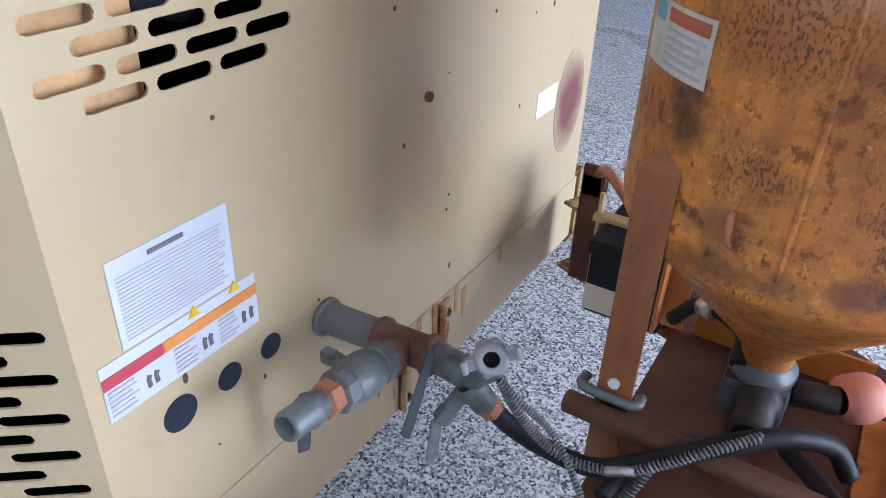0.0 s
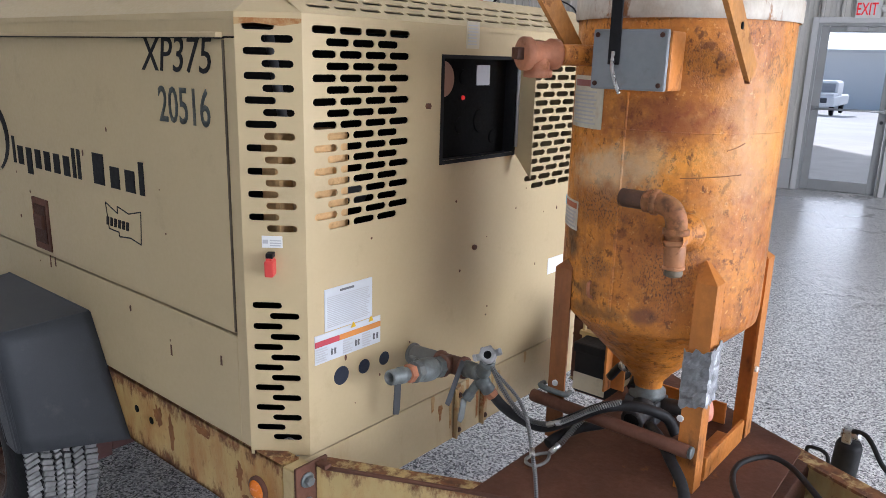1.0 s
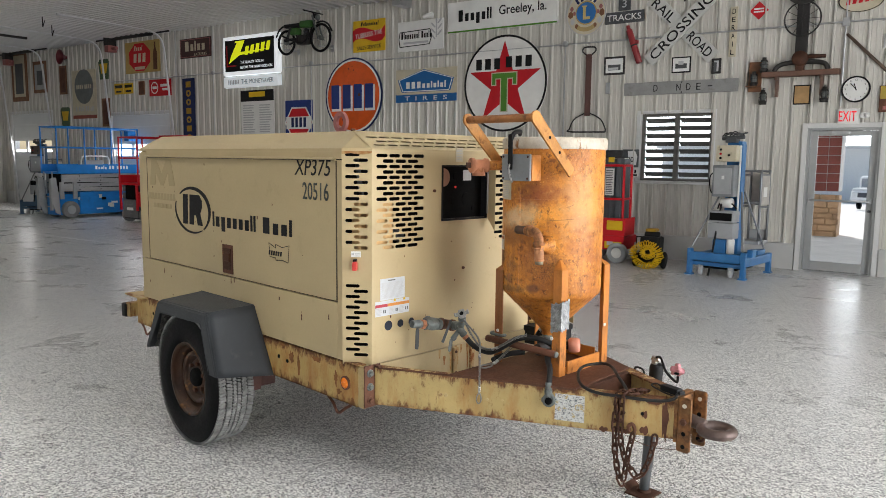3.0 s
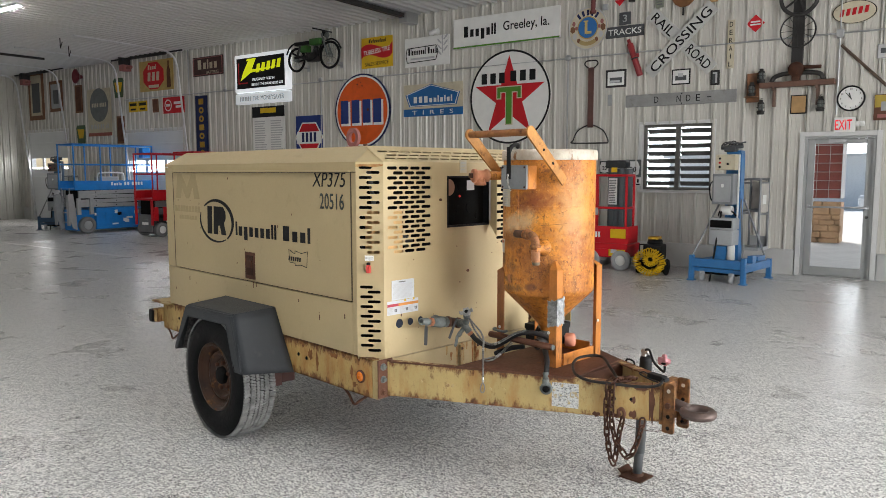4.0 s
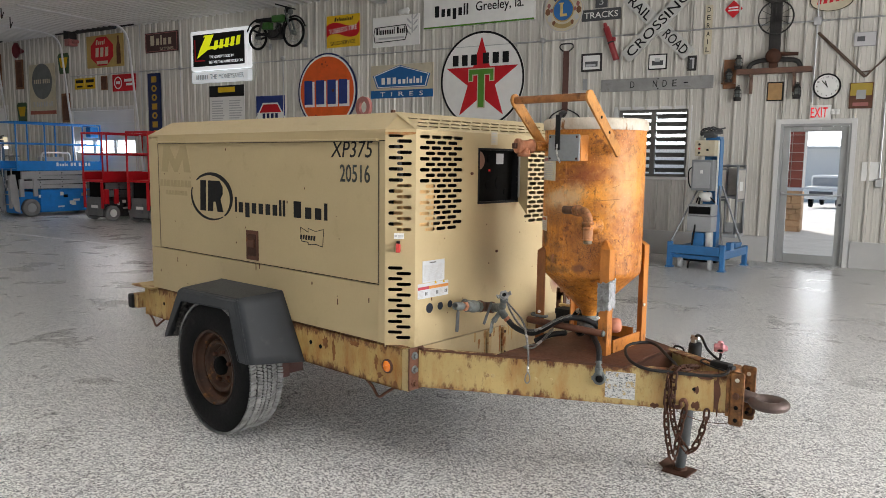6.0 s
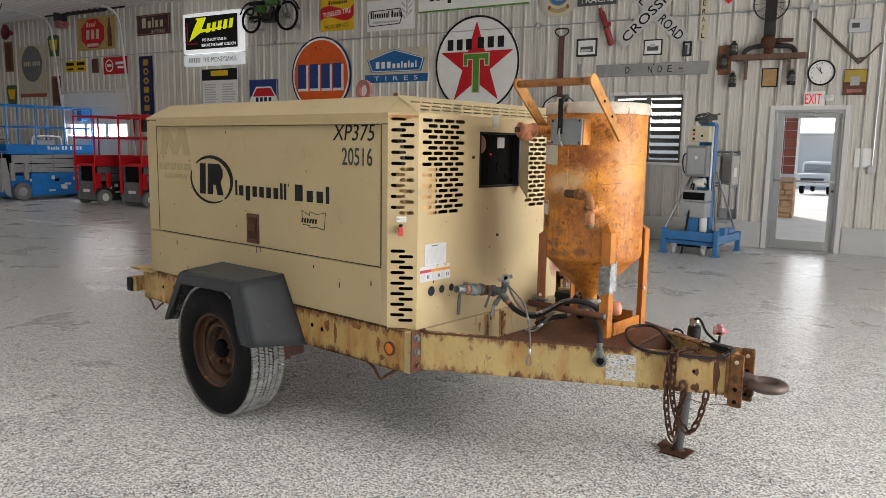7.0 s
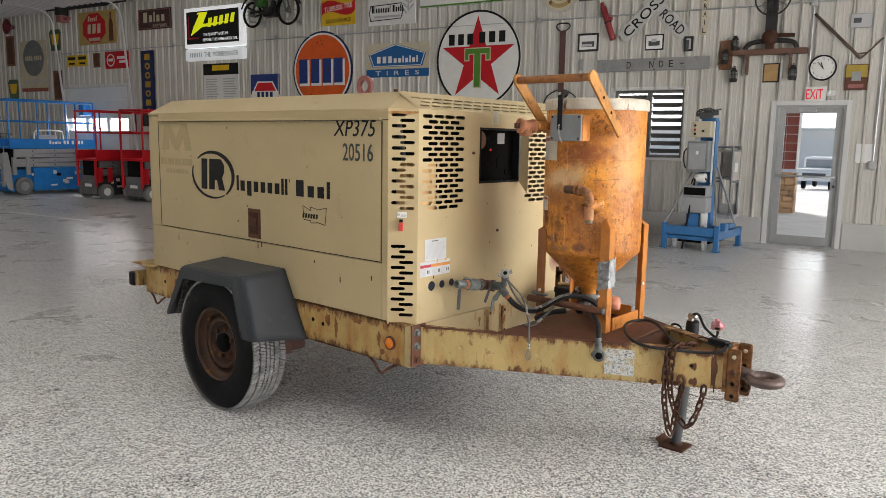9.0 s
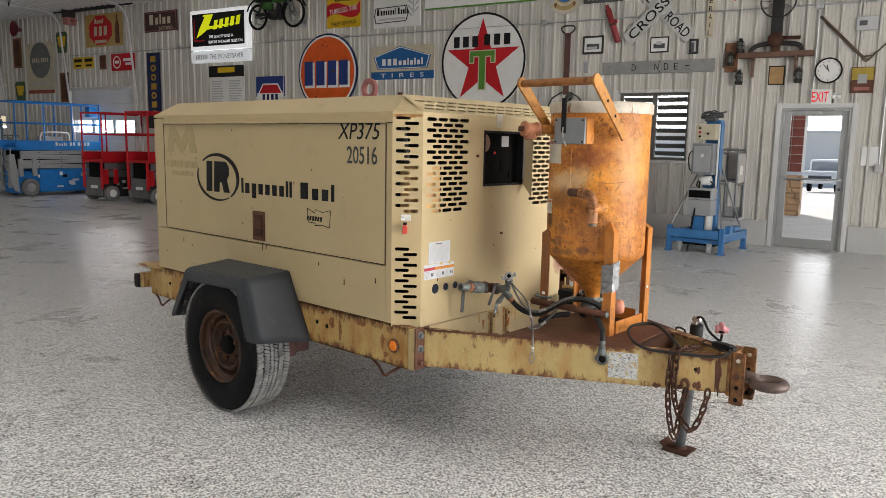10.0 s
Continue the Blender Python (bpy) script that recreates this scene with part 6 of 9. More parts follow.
W("air_hose", hose([(3.466, 4.649, 0.766), (3.490, 4.662, 0.738), (3.535, 4.672, 0.718), (3.60, 4.676, 0.718), (3.66, 4.690, 0.752), (3.73, 4.712, 0.800), (3.79, 4.760, 0.806), (3.845, 4.81, 0.780), (3.875, 4.81, 0.745)], 0.0130, 12), hose_black, man, "black air hose")
cable_steel = M("dull_coil_steel", (0.26, 0.26, 0.25), 0.42, metal=0.55, var=0.2, scale=30, dirt=0.4)
W("whip_check", helix([(3.484, 4.612, 0.862), (3.505, 4.628, 0.806), (3.540, 4.650, 0.748), (3.58, 4.657, 0.733), (3.625, 4.662, 0.738)], 0.0055, 0.0017, 0.0055), cable_steel, man, "steel safety cable in a coil sleeve")
W("whip_check", helix([(3.645, 4.665, 0.748), (3.68, 4.676, 0.772), (3.72, 4.694, 0.800), (3.77, 4.730, 0.822)], 0.0055, 0.0017, 0.0055), cable_steel, man, "steel safety cable in a coil sleeve")
W("ferrule", rod((3.618, 4.661, 0.736), (3.652, 4.666, 0.752), 0.0068), steel, man)
W("cable_core", hose([(3.484, 4.612, 0.862), (3.505, 4.628, 0.806), (3.540, 4.650, 0.748), (3.58, 4.657, 0.733), (3.625, 4.662, 0.738), (3.68, 4.676, 0.772), (3.72, 4.694, 0.800), (3.77, 4.730, 0.822)], 0.0032, 6), dark_grey, man)
HANG = [(3.492, 4.600, 0.866), (3.522, 4.608, 0.836), (3.558, 4.622, 0.797), (3.605, 4.592, 0.768), (3.660, 4.530, 0.742), (3.702, 4.484, 0.710), (3.719, 4.466, 0.665), (3.722, 4.463, 0.615)]
W("whip_check", helix(HANG[:5], 0.0038, 0.0014, 0.0046), cable_steel, man, "steel safety cable in a coil sleeve")
W("cable_core", hose(HANG, 0.0034, 6), dark_grey, man)
W("ferrule", rod(HANG[4], (3.672, 4.516, 0.735), 0.0065), steel, man)
W("whip_check", helix(HANG[4:], 0.0038, 0.0014, 0.0046), cable_steel, man, "steel safety cable in a coil sleeve")
W("ferrule", rod((3.721, 4.463, 0.625), (3.722, 4.462, 0.598), 0.006), steel, man)
W("cable_eye", hose([(3.722, 4.462, 0.600), (3.712, 4.459, 0.578), (3.710, 4.458, 0.558), (3.718, 4.461, 0.546), (3.728, 4.465, 0.556), (3.729, 4.466, 0.578), (3.722, 4.462, 0.600)], 0.003, 6), cable_steel, man)
W("whip_check", helix([(3.672, 4.735, 0.742), (3.662, 4.712, 0.722), (3.652, 4.690, 0.700), (3.645, 4.672, 0.685)], 0.0060, 0.0017, 0.0055), cable_steel, man, "steel safety cable in a coil sleeve")
W("ferrule", rod((3.646, 4.675, 0.688), (3.638, 4.650, 0.674), 0.0075), steel, man)
W("cable_eye", hose([(3.638, 4.650, 0.674), (3.614, 4.630, 0.669), (3.604, 4.600, 0.667), (3.618, 4.582, 0.667), (3.640, 4.588, 0.667), (3.648, 4.620, 0.669), (3.638, 4.650, 0.674)], 0.0042, 6), cable_steel, man)

# battery box behind the pot
bat = thing("battery_box", pose(3.46, 5.29, 0.555), "black battery in a rusty frame between the drawbar channels", "battery box")
casing = part("battery", merge(box(-0.070, 0.085, -0.105, 0.115, 0.018, 0.165, 0.010), box(-0.074, 0.089, -0.109, 0.119, 0.150, 0.182, 0.006)), black, bat)
part("label", box(-0.068, 0.040, -0.1075, -0.1055, 0.028, 0.085), cream_sign, casing, "grimy pale label")
part("label", box(0.0855, 0.0870, -0.08, 0.06, 0.028, 0.085), cream_sign, casing, "grimy pale label")
part("top_channel", merge(box(-0.085, 0.10, 0.10, 0.106, 0.19, 0.262, 0.003), box(-0.085, 0.10, 0.06, 0.10, 0.256, 0.262, 0.003)), tan_chipped, bat, "chipped tan steel channel")
part("tray", box(-0.08, 0.09, -0.07, 0.16, 0.0, 0.016, 0.003), brown_rust, bat)
part("post", merge(box(-0.150, -0.105, 0.02, 0.06, 0.0, 0.25, 0.004), box(-0.150, -0.10, 0.02, 0.03, 0.20, 0.27, 0.004)), brown_rust, bat, "rusted upright bracket")
part("hold_down", merge(box(-0.10, 0.12, -0.03, 0.0, 0.177, 0.192, 0.003), rod((-0.09, -0.015, 0.0), (-0.09, -0.015, 0.235), 0.006), rod((0.105, -0.015, 0.0), (0.105, -0.015, 0.235), 0.006)), tan_rusty, bat)
part("strap", hose([(-0.12, 0.03, 0.25), (-0.09, -0.02, 0.285), (-0.05, -0.06, 0.28), (0.0, -0.08, 0.24)], 0.010, 8), copper, bat)
part("cable", hose([(0.05, 0.05, 0.20), (0.06, 0.0, 0.25), (0.10, -0.06, 0.24), (0.13, -0.12, 0.19)], 0.008, 8), hose_black, bat)

# ---- the blasting pot ----
TX, TY, TR = 3.742, 4.935, 0.2345
pot = thing("blasting_pot", pose(TX, TY, 0.662), "rusted orange steel blasting pot on four legs", "blasting pot")


def T(name, bm, material, parent=pot, label=""):
    return part(name, bm, material, parent, label, True)


T("shell", lathe([(0.034, 0.775), (0.037, 0.806), (0.060, 0.836), (0.215, 0.990), (0.231, 1.006), (TR, 1.032), (TR, 1.672)], (TX, TY, 0), (TX, TY, 1), 72), tank_rust, pot)
T("lid", lathe([(TR + 0.006, 1.668), (TR + 0.008, 1.674), (TR + 0.008, 1.712), (TR, 1.720), (0.16, 1.722), (0.14, 1.706), (0, 1.700)], (TX, TY, 0), (TX, TY, 1), 72), off_white, pot, "dirty white top rim")


def on_shell(deg, z, r=TR):
    a = radians(deg)
    return Vector((TX + r * math.cos(a), TY + r * math.sin(a), z))


T("weld_seam", hose([on_shell(-92, z) for z in (1.04, 1.15, 1.3, 1.45, 1.52)], 0.0035, 6), tank_rust)
T("weld_seam", hose([on_shell(a, 1.444) for a in range(-170, 30, 5)], 0.0013, 5), tank_rust)
T("scratch", hose([on_shell(a, 1.352 + 0.0003 * (a + 60)) for a in range(-62, -22, 8)], 0.0011, 5), rust_blotch)
T("scratch", hose([on_shell(-40, 1.41), on_shell(-34, 1.418), on_shell(-30, 1.426)], 0.0011, 5), rust_blotch)
for dx, y, nm in ((-0.172, 4.675, 0), (0.205, 4.69, 1)):
    x = TX + dx
    top, bot = Vector((x, 4.52, 1.790)), Vector((x, 4.780, 1.565) if nm else (x + 0.02, 4.730, 1.590))
    d = (bot - top).normalized()
    up_ = Vector((0, -d.z, d.y)) * 0.028
    bm = bmesh.new()
    ring_ = [top + up_ * math.cos(t) * 1.0 - d * 0.028 * math.sin(t) for t in [math.pi * k / 10 for k in range(11)]]
    outline = ring_ + [bot - up_ * 0.9, bot + up_ * 0.75]
    f = bm.faces.new([bm.verts.new(p) for p in outline])
    ex = bmesh.ops.extrude_face_region(bm, geom=[f])
    bmesh.ops.translate(bm, vec=(0.010, 0, 0), verts=[v for v in ex["geom"] if isinstance(v, bmesh.types.BMVert)])
    bmesh.ops.recalc_face_normals(bm, faces=bm.faces[:])
    arm = T("handle_arm", bm, grimy_orange)
    for k in (0.35, 0.62):
        c = top + (bot - top) * k
        T("hole", rod((x + 0.0105, c.y, c.z), (x + 0.012, c.y, c.z), 0.007), black_and_shade, arm)
T("handle_bar", rod((3.570, 4.52, 1.790), (3.945, 4.52, 1.790), 0.017, 14), M("brown_orange_bar", (0.33, 0.125, 0.032), 0.55, var=0.3, scale=14, bump=0.2, rust=0.62, rscale=20, rcol=(0.12, 0.045, 0.018), dirt=0.7, dirtcol=(0.16, 0.07, 0.025)), pot)
T("control_box", box(3.688, 3.846, 4.640, 4.702, 1.528, 1.640, 0.004), orange)
T("box_cover", box(3.684, 3.842, 4.628, 4.640, 1.527, 1.643, 0.004), box_grey, pot, "grey weathered box cover")
for x in (3.695, 3.831):
    for z in (1.538, 1.632):
        T("screw", rod((x, 4.628, z), (x, 4.624, z), 0.005, 8), dark_rust)
T("strap", merge(box(3.722, 3.746, 4.622, 4.628, 1.575, 1.73, 0.002), hose([(3.734, 4.625, 1.70), (3.725, 4.66, 1.735), (3.70, 4.73, 1.745), (3.66, 4.78, 1.735)], 0.010, 8)), black, pot, "black rubber strap")
T("strap_hook", hose([(3.734, 4.622, 1.60), (3.737, 4.615, 1.57), (3.748, 4.612, 1.54), (3.757, 4.614, 1.52)], 0.004, 6), steel)
# inlet tee on the side
T("inlet_pipe", rod((3.655, 4.735, 1.592), (3.615, 4.62, 1.592), 0.022), tank_rust)
TA, TB = (3.566, 4.548, 1.592), (3.655, 4.735, 1.592)
tee_in = T("inlet_tee", merge(lathe([(0, 0), (0.030, 0), (0.034, 0.003), (0.034, 0.017), (0.0265, 0.021), (0.0265, 0.064), (0.032, 0.068), (0.032, 0.084), (0.022, 0.086), (0, 0.086)], TA, TB, 22), lathe([(0.025, 0.0), (0.025, 0.030), (0.030, 0.033), (0.030, 0.046), (0.020, 0.048), (0, 0.048)], (3.584, 4.586, 1.592), (3.584, 4.586, 1.0), 20)), copper, pot, "pinkish rusted iron pipe tee")
T("plug", box(-0.012, 0.012, -0.012, 0.012, -0.016, 0.002, 0.002, 2, along(TA, TB)), dark_rust, tee_in)
# outlet elbow
elbow_rust = M("rusty_elbow", (0.36, 0.135, 0.045), 0.6, var=0.4, scale=30, bump=0.3, rust=0.75, rscale=42, rcol=(0.075, 0.030, 0.014))
elbow = T("outlet_elbow", merge(lathe([(0.019, 0), (0.0265, 0.002), (0.0265, 0.010), (0.0215, 0.012)], (3.838, 4.640, 1.312), (4.0, 4.640, 1.312), 20), rod((3.820, 4.640, 1.312), (3.836, 4.640, 1.312), 0.0235), hose([(3.834, 4.640, 1.312), (3.856, 4.640, 1.311), (3.879, 4.640, 1.302), (3.889, 4.642, 1.280), (3.890, 4.643, 1.258)], 0.0215, 14)), elbow_rust, pot, "rusty pipe elbow")
T("pipe_stub", lathe([(0.013, 0), (0.0185, 0.001), (0.019, 0.004), (0.019, 0.056)], (3.768, 4.640, 1.312), (3.825, 4.640, 1.312), 20), M("spotted_rust_pipe", (0.10, 0.045, 0.022), 0.6, var=0.4, scale=30, bump=0.3, rust=0.4, rscale=26, rcol=(0.36, 0.16, 0.07)), elbow, "dark rusted pipe stub")
T("nipple", lathe([(0.0215, 0), (0.0262, 0.002), (0.0262, 0.012), (0.0215, 0.014), (0.0205, 0.026)], (3.890, 4.643, 1.266), (3.8905, 4.643, 1.0), 20), elbow_rust, elbow)
T("coupling", merge(rod((3.8905, 4.643, 1.243), (3.8915, 4.6435, 1.233), 0.0235), rod((3.8915, 4.6435, 1.234), (3.8925, 4.644, 1.186), 0.0215, r2=0.0205), rod((3.8925, 4.644, 1.190), (3.8927, 4.644, 1.183), 0.0225)), M("pale_rust_coupling", (0.46, 0.20, 0.085), 0.55, var=0.3, scale=22, bump=0.2, rust=0.35, rscale=20, rcol=(0.13, 0.045, 0.02)), elbow, "pale orange pipe coupling")
T("outlet_tip", merge(rod((3.8927, 4.644, 1.184), (3.893, 4.644, 1.168), 0.0185)), M("grey_brown_thread", (0.18, 0.14, 0.09), 0.5, var=0.3), elbow)
T("outlet_flange", merge(lathe([(0.040, 0), (0.040, 0.02), (0.025, 0.03), (0.022, 0.10)], (3.88, 4.725, 1.245), (3.892, 4.62, 1.245), 24)), tank_rust)
# decals of the pot
def shell_patch(name, a0, a1, z0, z1, material, off=0.0015, label="", parent=pot, n=8):
    bm = bmesh.new()
    ring = [(z0, off), (z1, off), (z1, off - 0.0009), (z0, off - 0.0009)]
    rows = [[bm.verts.new(on_shell(a0 + (a1 - a0) * i / n, z, TR + o)) for i in range(n + 1)] for z, o in ring]
    for k in range(4):
        lo, hi = rows[k], rows[(k + 1) % 4]
        for i in range(n):
            bm.faces.new((lo[i], lo[i + 1], hi[i + 1], hi[i]))
    for e in (0, n):
        bm.faces.new([r[e] for r in rows])
    bmesh.ops.recalc_face_normals(bm, faces=bm.faces[:])
    return T(name, bm, material, parent, label)


stk = shell_patch("notice_label", -140, -107, 1.437, 1.550, M("dirty_label", (0.62, 0.58, 0.46), 0.5, var=0.2, scale=9, dirt=0.4, dirtcol=(0.36, 0.22, 0.10)), 0.0015, "dirty white label with a faded red heading")
shell_patch("heading", -136, -111, 1.527, 1.541, maroon, 0.0026, "", stk)
for i in range(9):
    shell_patch("small_print", -136, -112 - 2 * (i % 2), 1.446 + 0.0085 * i, 1.4495 + 0.0085 * i, ink_grey, 0.0026, "", stk, 4)
wl = shell_patch("warning_label", -153, -122, 1.200, 1.268, M("stained_label", (0.66, 0.64, 0.58), 0.5, var=0.15, scale=10, dirt=0.9, dirtcol=(0.36, 0.20, 0.07)), 0.0015, "stained white warning label")
shell_patch("heading", -141, -123.5, 1.250, 1.263, M("faded_orange_red", (0.46, 0.13, 0.06), 0.5, var=0.15), 0.0026, "", wl)
shell_patch("symbol", -151, -144, 1.246, 1.264, M("faded_blue_print", (0.16, 0.38, 0.52), 0.5, var=0.15), 0.0026, "", wl)
for i in range(5):
    shell_patch("small_print", -141, -124 - 2 * (i % 2), 1.206 + 0.0085 * i, 1.2095 + 0.0085 * i, ink_grey, 0.0026, "", wl, 4)
T("lug", hose([on_shell(-106, 1.097, TR + 0.001), on_shell(-105.5, 1.090, TR + 0.009), on_shell(-105, 1.068, TR + 0.009), on_shell(-104.5, 1.060, TR + 0.001)], 0.004, 6), copper)


def leg(x, y, sx_, sy_, top=1.135):
    """An angle-iron leg whose corner is at x, y and whose flanges run inward."""
    w, t = 0.045, 0.006
    a = [(x, x + sx_ * w), (x, x + sx_ * t)]
    bm = merge(box(min(a[0]), max(a[0]), min(y, y + sy_ * t), max(y, y + sy_ * t), 0.662, top), box(min(a[1]), max(a[1]), min(y + sy_ * t, y + sy_ * w), max(y + sy_ * t, y + sy_ * w), 0.662, top))
    # sloped caps that run back to the shell
    c = Vector((TX, TY, 1.175)) - Vector((x, y, 1.175))
    c.normalize()
    p = Vector((x, y, top))
    apex = p + c * 0.075 + Vector((0, 0, 0.05))
    v = [bm.verts.new(q) for q in (p, p + Vector((sx_ * w, 0, 0)), apex, p + Vector((0, sy_ * w, 0)))]
    bm.faces.new((v[0], v[1], v[2]))
    bm.faces.new((v[0], v[2], v[3]))
    return bm


# this leg's shade is mixed into its browner, rust-streaked paint
T("leg", leg(3.569, 4.735, 1, 1, 1.105), M("shaded_brown_leg_paint", (0.30, 0.105, 0.028), 0.5, var=0.35, scale=6, bump=0.2, rust=0.55, rscale=5, rcol=(0.085, 0.034, 0.016), dirt=0.8, dirtcol=(0.11, 0.045, 0.02), streak=(2.2, 2.2, 0.35)), pot, "rusted angle leg, its brown darkened for shade")
leg_b = T("leg", leg(3.955, 4.730, -1, 1, 1.140), orange, pot, "orange angle leg wrapped with silver tape")
T("leg", leg(3.955, 5.110, -1, -1), orange, pot)
T("leg", leg(3.553, 5.110, 1, -1), orange, pot)
def crumpled(x0, x1, y0, y1, z0, z1, seed):
    """Tape wound round an angle iron: two strips that meet at its corner, with creases and ragged ends."""
    rnd = random.Random(seed)
    bm = bmesh.new()
    n, k = 9, 14
    corner = [(x0 + (x1 - x0) * i / n, y0) for i in range(n)] + [(x1, y0 + (y1 - y0) * i / n) for i in range(n + 1)]
    rows = []
    for j in range(k + 1):
        row = []
        for i, (x, y) in enumerate(corner):
            puff = rnd.uniform(0.0, 0.0034) + 0.0014 * math.sin(1.9 * j + 0.5 * i)
            z = z0 + (z1 - z0) * j / k + (rnd.uniform(-0.006, 0.006) if j in (0, k) else rnd.uniform(-0.002, 0.002)) + 0.0012 * (i - n)
            row.append(bm.verts.new((x + (puff if i >= n else 0.0), y - (puff if i <= n else 0.0), z)))
        rows.append(row)
    for a, b in zip(rows, rows[1:]):
        for i in range(len(a) - 1):
            bm.faces.new((a[i], a[i + 1], b[i + 1], b[i]))
    back = bmesh.ops.extrude_face_region(bm, geom=bm.faces[:])
    bmesh.ops.translate(bm, vec=(-0.0025, 0.0025, 0), verts=[v for v in back["geom"] if isinstance(v, bmesh.types.BMVert)])
    bmesh.ops.recalc_face_normals(bm, faces=bm.faces[:])
    return bm


T("tape", crumpled(3.904, 3.9595, 4.7265, 4.784, 0.868, 0.998, 12), tape_grey, leg_b, "crumpled silver duct tape")
T("bolt", rod((3.590, 4.735, 0.812), (3.590, 4.729, 0.812), 0.008, 8), label_white)
T("bolt", rod((3.91, 4.731, 0.83), (3.91, 4.725, 0.83), 0.008, 8), label_white)
T("bolt", rod((3.956, 5.075, 0.85), (3.962, 5.075, 0.85), 0.008, 8), label_white)
T("foot_rail", merge(box(3.893, 3.955, 4.793, 5.046, 0.663, 0.671, 0.002), box(3.947, 3.956, 4.793, 5.046, 0.671, 0.722, 0.002)), orange)
T("foot_rail", merge(box(3.617, 3.890, 5.103, 5.110, 0.663, 0.722, 0.002)), orange)
T("cross_bar", rod((3.535, 4.718, 0.768), (3.942, 4.716, 0.765), 0.016, 10), brown_rust, pot, "brown rusted cross bar")
T("clamp", hose([(3.550, 4.750, 0.795), (3.551, 4.729, 0.794), (3.588, 4.727, 0.792), (3.622, 4.729, 0.792), (3.624, 4.750, 0.792)], 0.007, 6), zinc)
T("bar_end", rod((3.942, 4.716, 0.765), (3.950, 4.716, 0.765), 0.014, 10), zinc)
# metering valve below the cone
vl = T("metering_valve", box(TX - 0.045, TX + 0.045, TY - 0.04, TY + 0.04, 0.695, 0.762, 0.012), dark_grey, pot, "dark grey metering valve")
T("valve_flange", lathe([(0.030, 0), (0.044, 0.001), (0.046, 0.004), (0.046, 0.018), (0.036, 0.022), (0.036, 0.030)], (TX, TY, 0.760), (TX, TY, 1), 24), zinc, vl)
T("valve_outlet", lathe([(0.022, 0), (0.030, 0.001), (0.031, 0.006), (0.031, 0.022), (0.026, 0.026), (0.026, 0.064), (0.029, 0.068), (0.029, 0.074), (0.020, 0.075)], (TX + 0.01, TY - 0.028, 0.742), (TX + 0.01, TY - 0.10, 0.728), 20), iron, vl)
T("valve_neck", rod((TX + 0.044, TY, 0.745), (TX + 0.105, TY + 0.010, 0.750), 0.02), iron, vl)
T("valve_knob", lathe([(0.02, 0), (0.034, 0.008), (0.036, 0.04), (0.03, 0.055), (0, 0.057)], (3.845, 4.945, 0.752), (3.92, 5.01, 0.752), 18), M("salmon_knob", (0.72, 0.30, 0.20), 0.5, var=0.12), vl, "faded salmon plastic knob")
T("valve_bore", rod((TX + 0.01, TY - 0.10, 0.728), (TX + 0.01, TY - 0.103, 0.7275), 0.020), black_and_shade, vl)
BLAST = [(3.800, 4.830, 0.735), (3.850, 4.775, 0.742), (3.905, 4.708, 0.738), (3.955, 4.660, 0.716), (3.985, 4.618, 0.680), (3.992, 4.604, 0.650), (3.994, 4.602, 0.622)]
T("blast_hose", hose(BLAST, 0.0125, 12), hose_black, pot, "black hose hanging over the deck's edge")
T("hose_ferrule", merge(rod((3.989, 4.608, 0.672), (3.994, 4.602, 0.640), 0.0150), rod((3.993, 4.603, 0.642), (3.995, 4.603, 0.612), 0.0172)), zinc)
T("hose_coupling", merge(lathe([(0.016, 0), (0.016, 0.012), (0.028, 0.012), (0.030, -0.015), (0.02, -0.03)], (3.998, 4.602, 0.598), (4.02, 4.56, 0.60), 18), box(3.965, 3.985, 4.59, 4.61, 0.585, 0.605, 0.004), rod((3.993, 4.612, 0.622), (3.997, 4.604, 0.60), 0.022)), zinc, pot, "grey claw coupling")
T("coupling_bore", rod((4.003, 4.593, 0.5985), (4.009, 4.581, 0.599), 0.0155), black_and_shade)
T("side_hose", hose([(3.70, 4.80, 0.715), (3.66, 4.745, 0.71), (3.63, 4.70, 0.695), (3.62, 4.665, 0.685)], 0.013, 10), hose_black)
T("signal_line", hose([(TX - 0.03, TY - 0.03, 0.78), (3.70, 4.96, 0.80), (3.63, 5.02, 0.78), (3.59, 5.03, 0.73)], 0.012, 8), hose_black)
T("line_sleeve", rod((3.655, 4.995, 0.79), (3.63, 5.02, 0.78), 0.014), steel)


# ---- signs and relics on the long wall ----
def sign(name, s0, s1, z0, z1, material, label, category="sign", depth=0.02, bm=None, off=0.026):
    root = thing(name, at((s0 + s1) / 2, WALL - off, (z0 + z1) / 2), label, category)
    w, h = (s1 - s0) / 2, (z1 - z0) / 2
    part("panel", bm or box(-w, w, -depth, 0.0, -h, h, 0.004, 1), material, root)
    root["d"] = depth
    return root, w, h


def deco(root, bm, x, z, material, k=1, name="marking", turn=0.0):
    m = Matrix.Translation((x, -root["d"] - 0.0025 * k, z)) @ Matrix.Rotation(radians(turn), 4, "Y")
    bm.transform(m)
    return part(name, bm, material, root)


def rects(*rs, d=0.002):
    return merge(*[plate([(a, c), (b, c), (b, e), (a, e)], d) for a, b, c, e in rs])


def star(r, d=0.002, inner=0.382):
    return plate([((r if i % 2 == 0 else r * inner) * math.sin(math.pi * i / 5), (r if i % 2 == 0 else r * inner) * math.cos(math.pi * i / 5)) for i in range(10)], d)


def ngon(n, rx, rz, d=0.002, turn=0.0):
    return plate([(rx * math.cos(2 * math.pi * i / n + radians(turn)), rz * math.sin(2 * math.pi * i / n + radians(turn))) for i in range(n)], d)


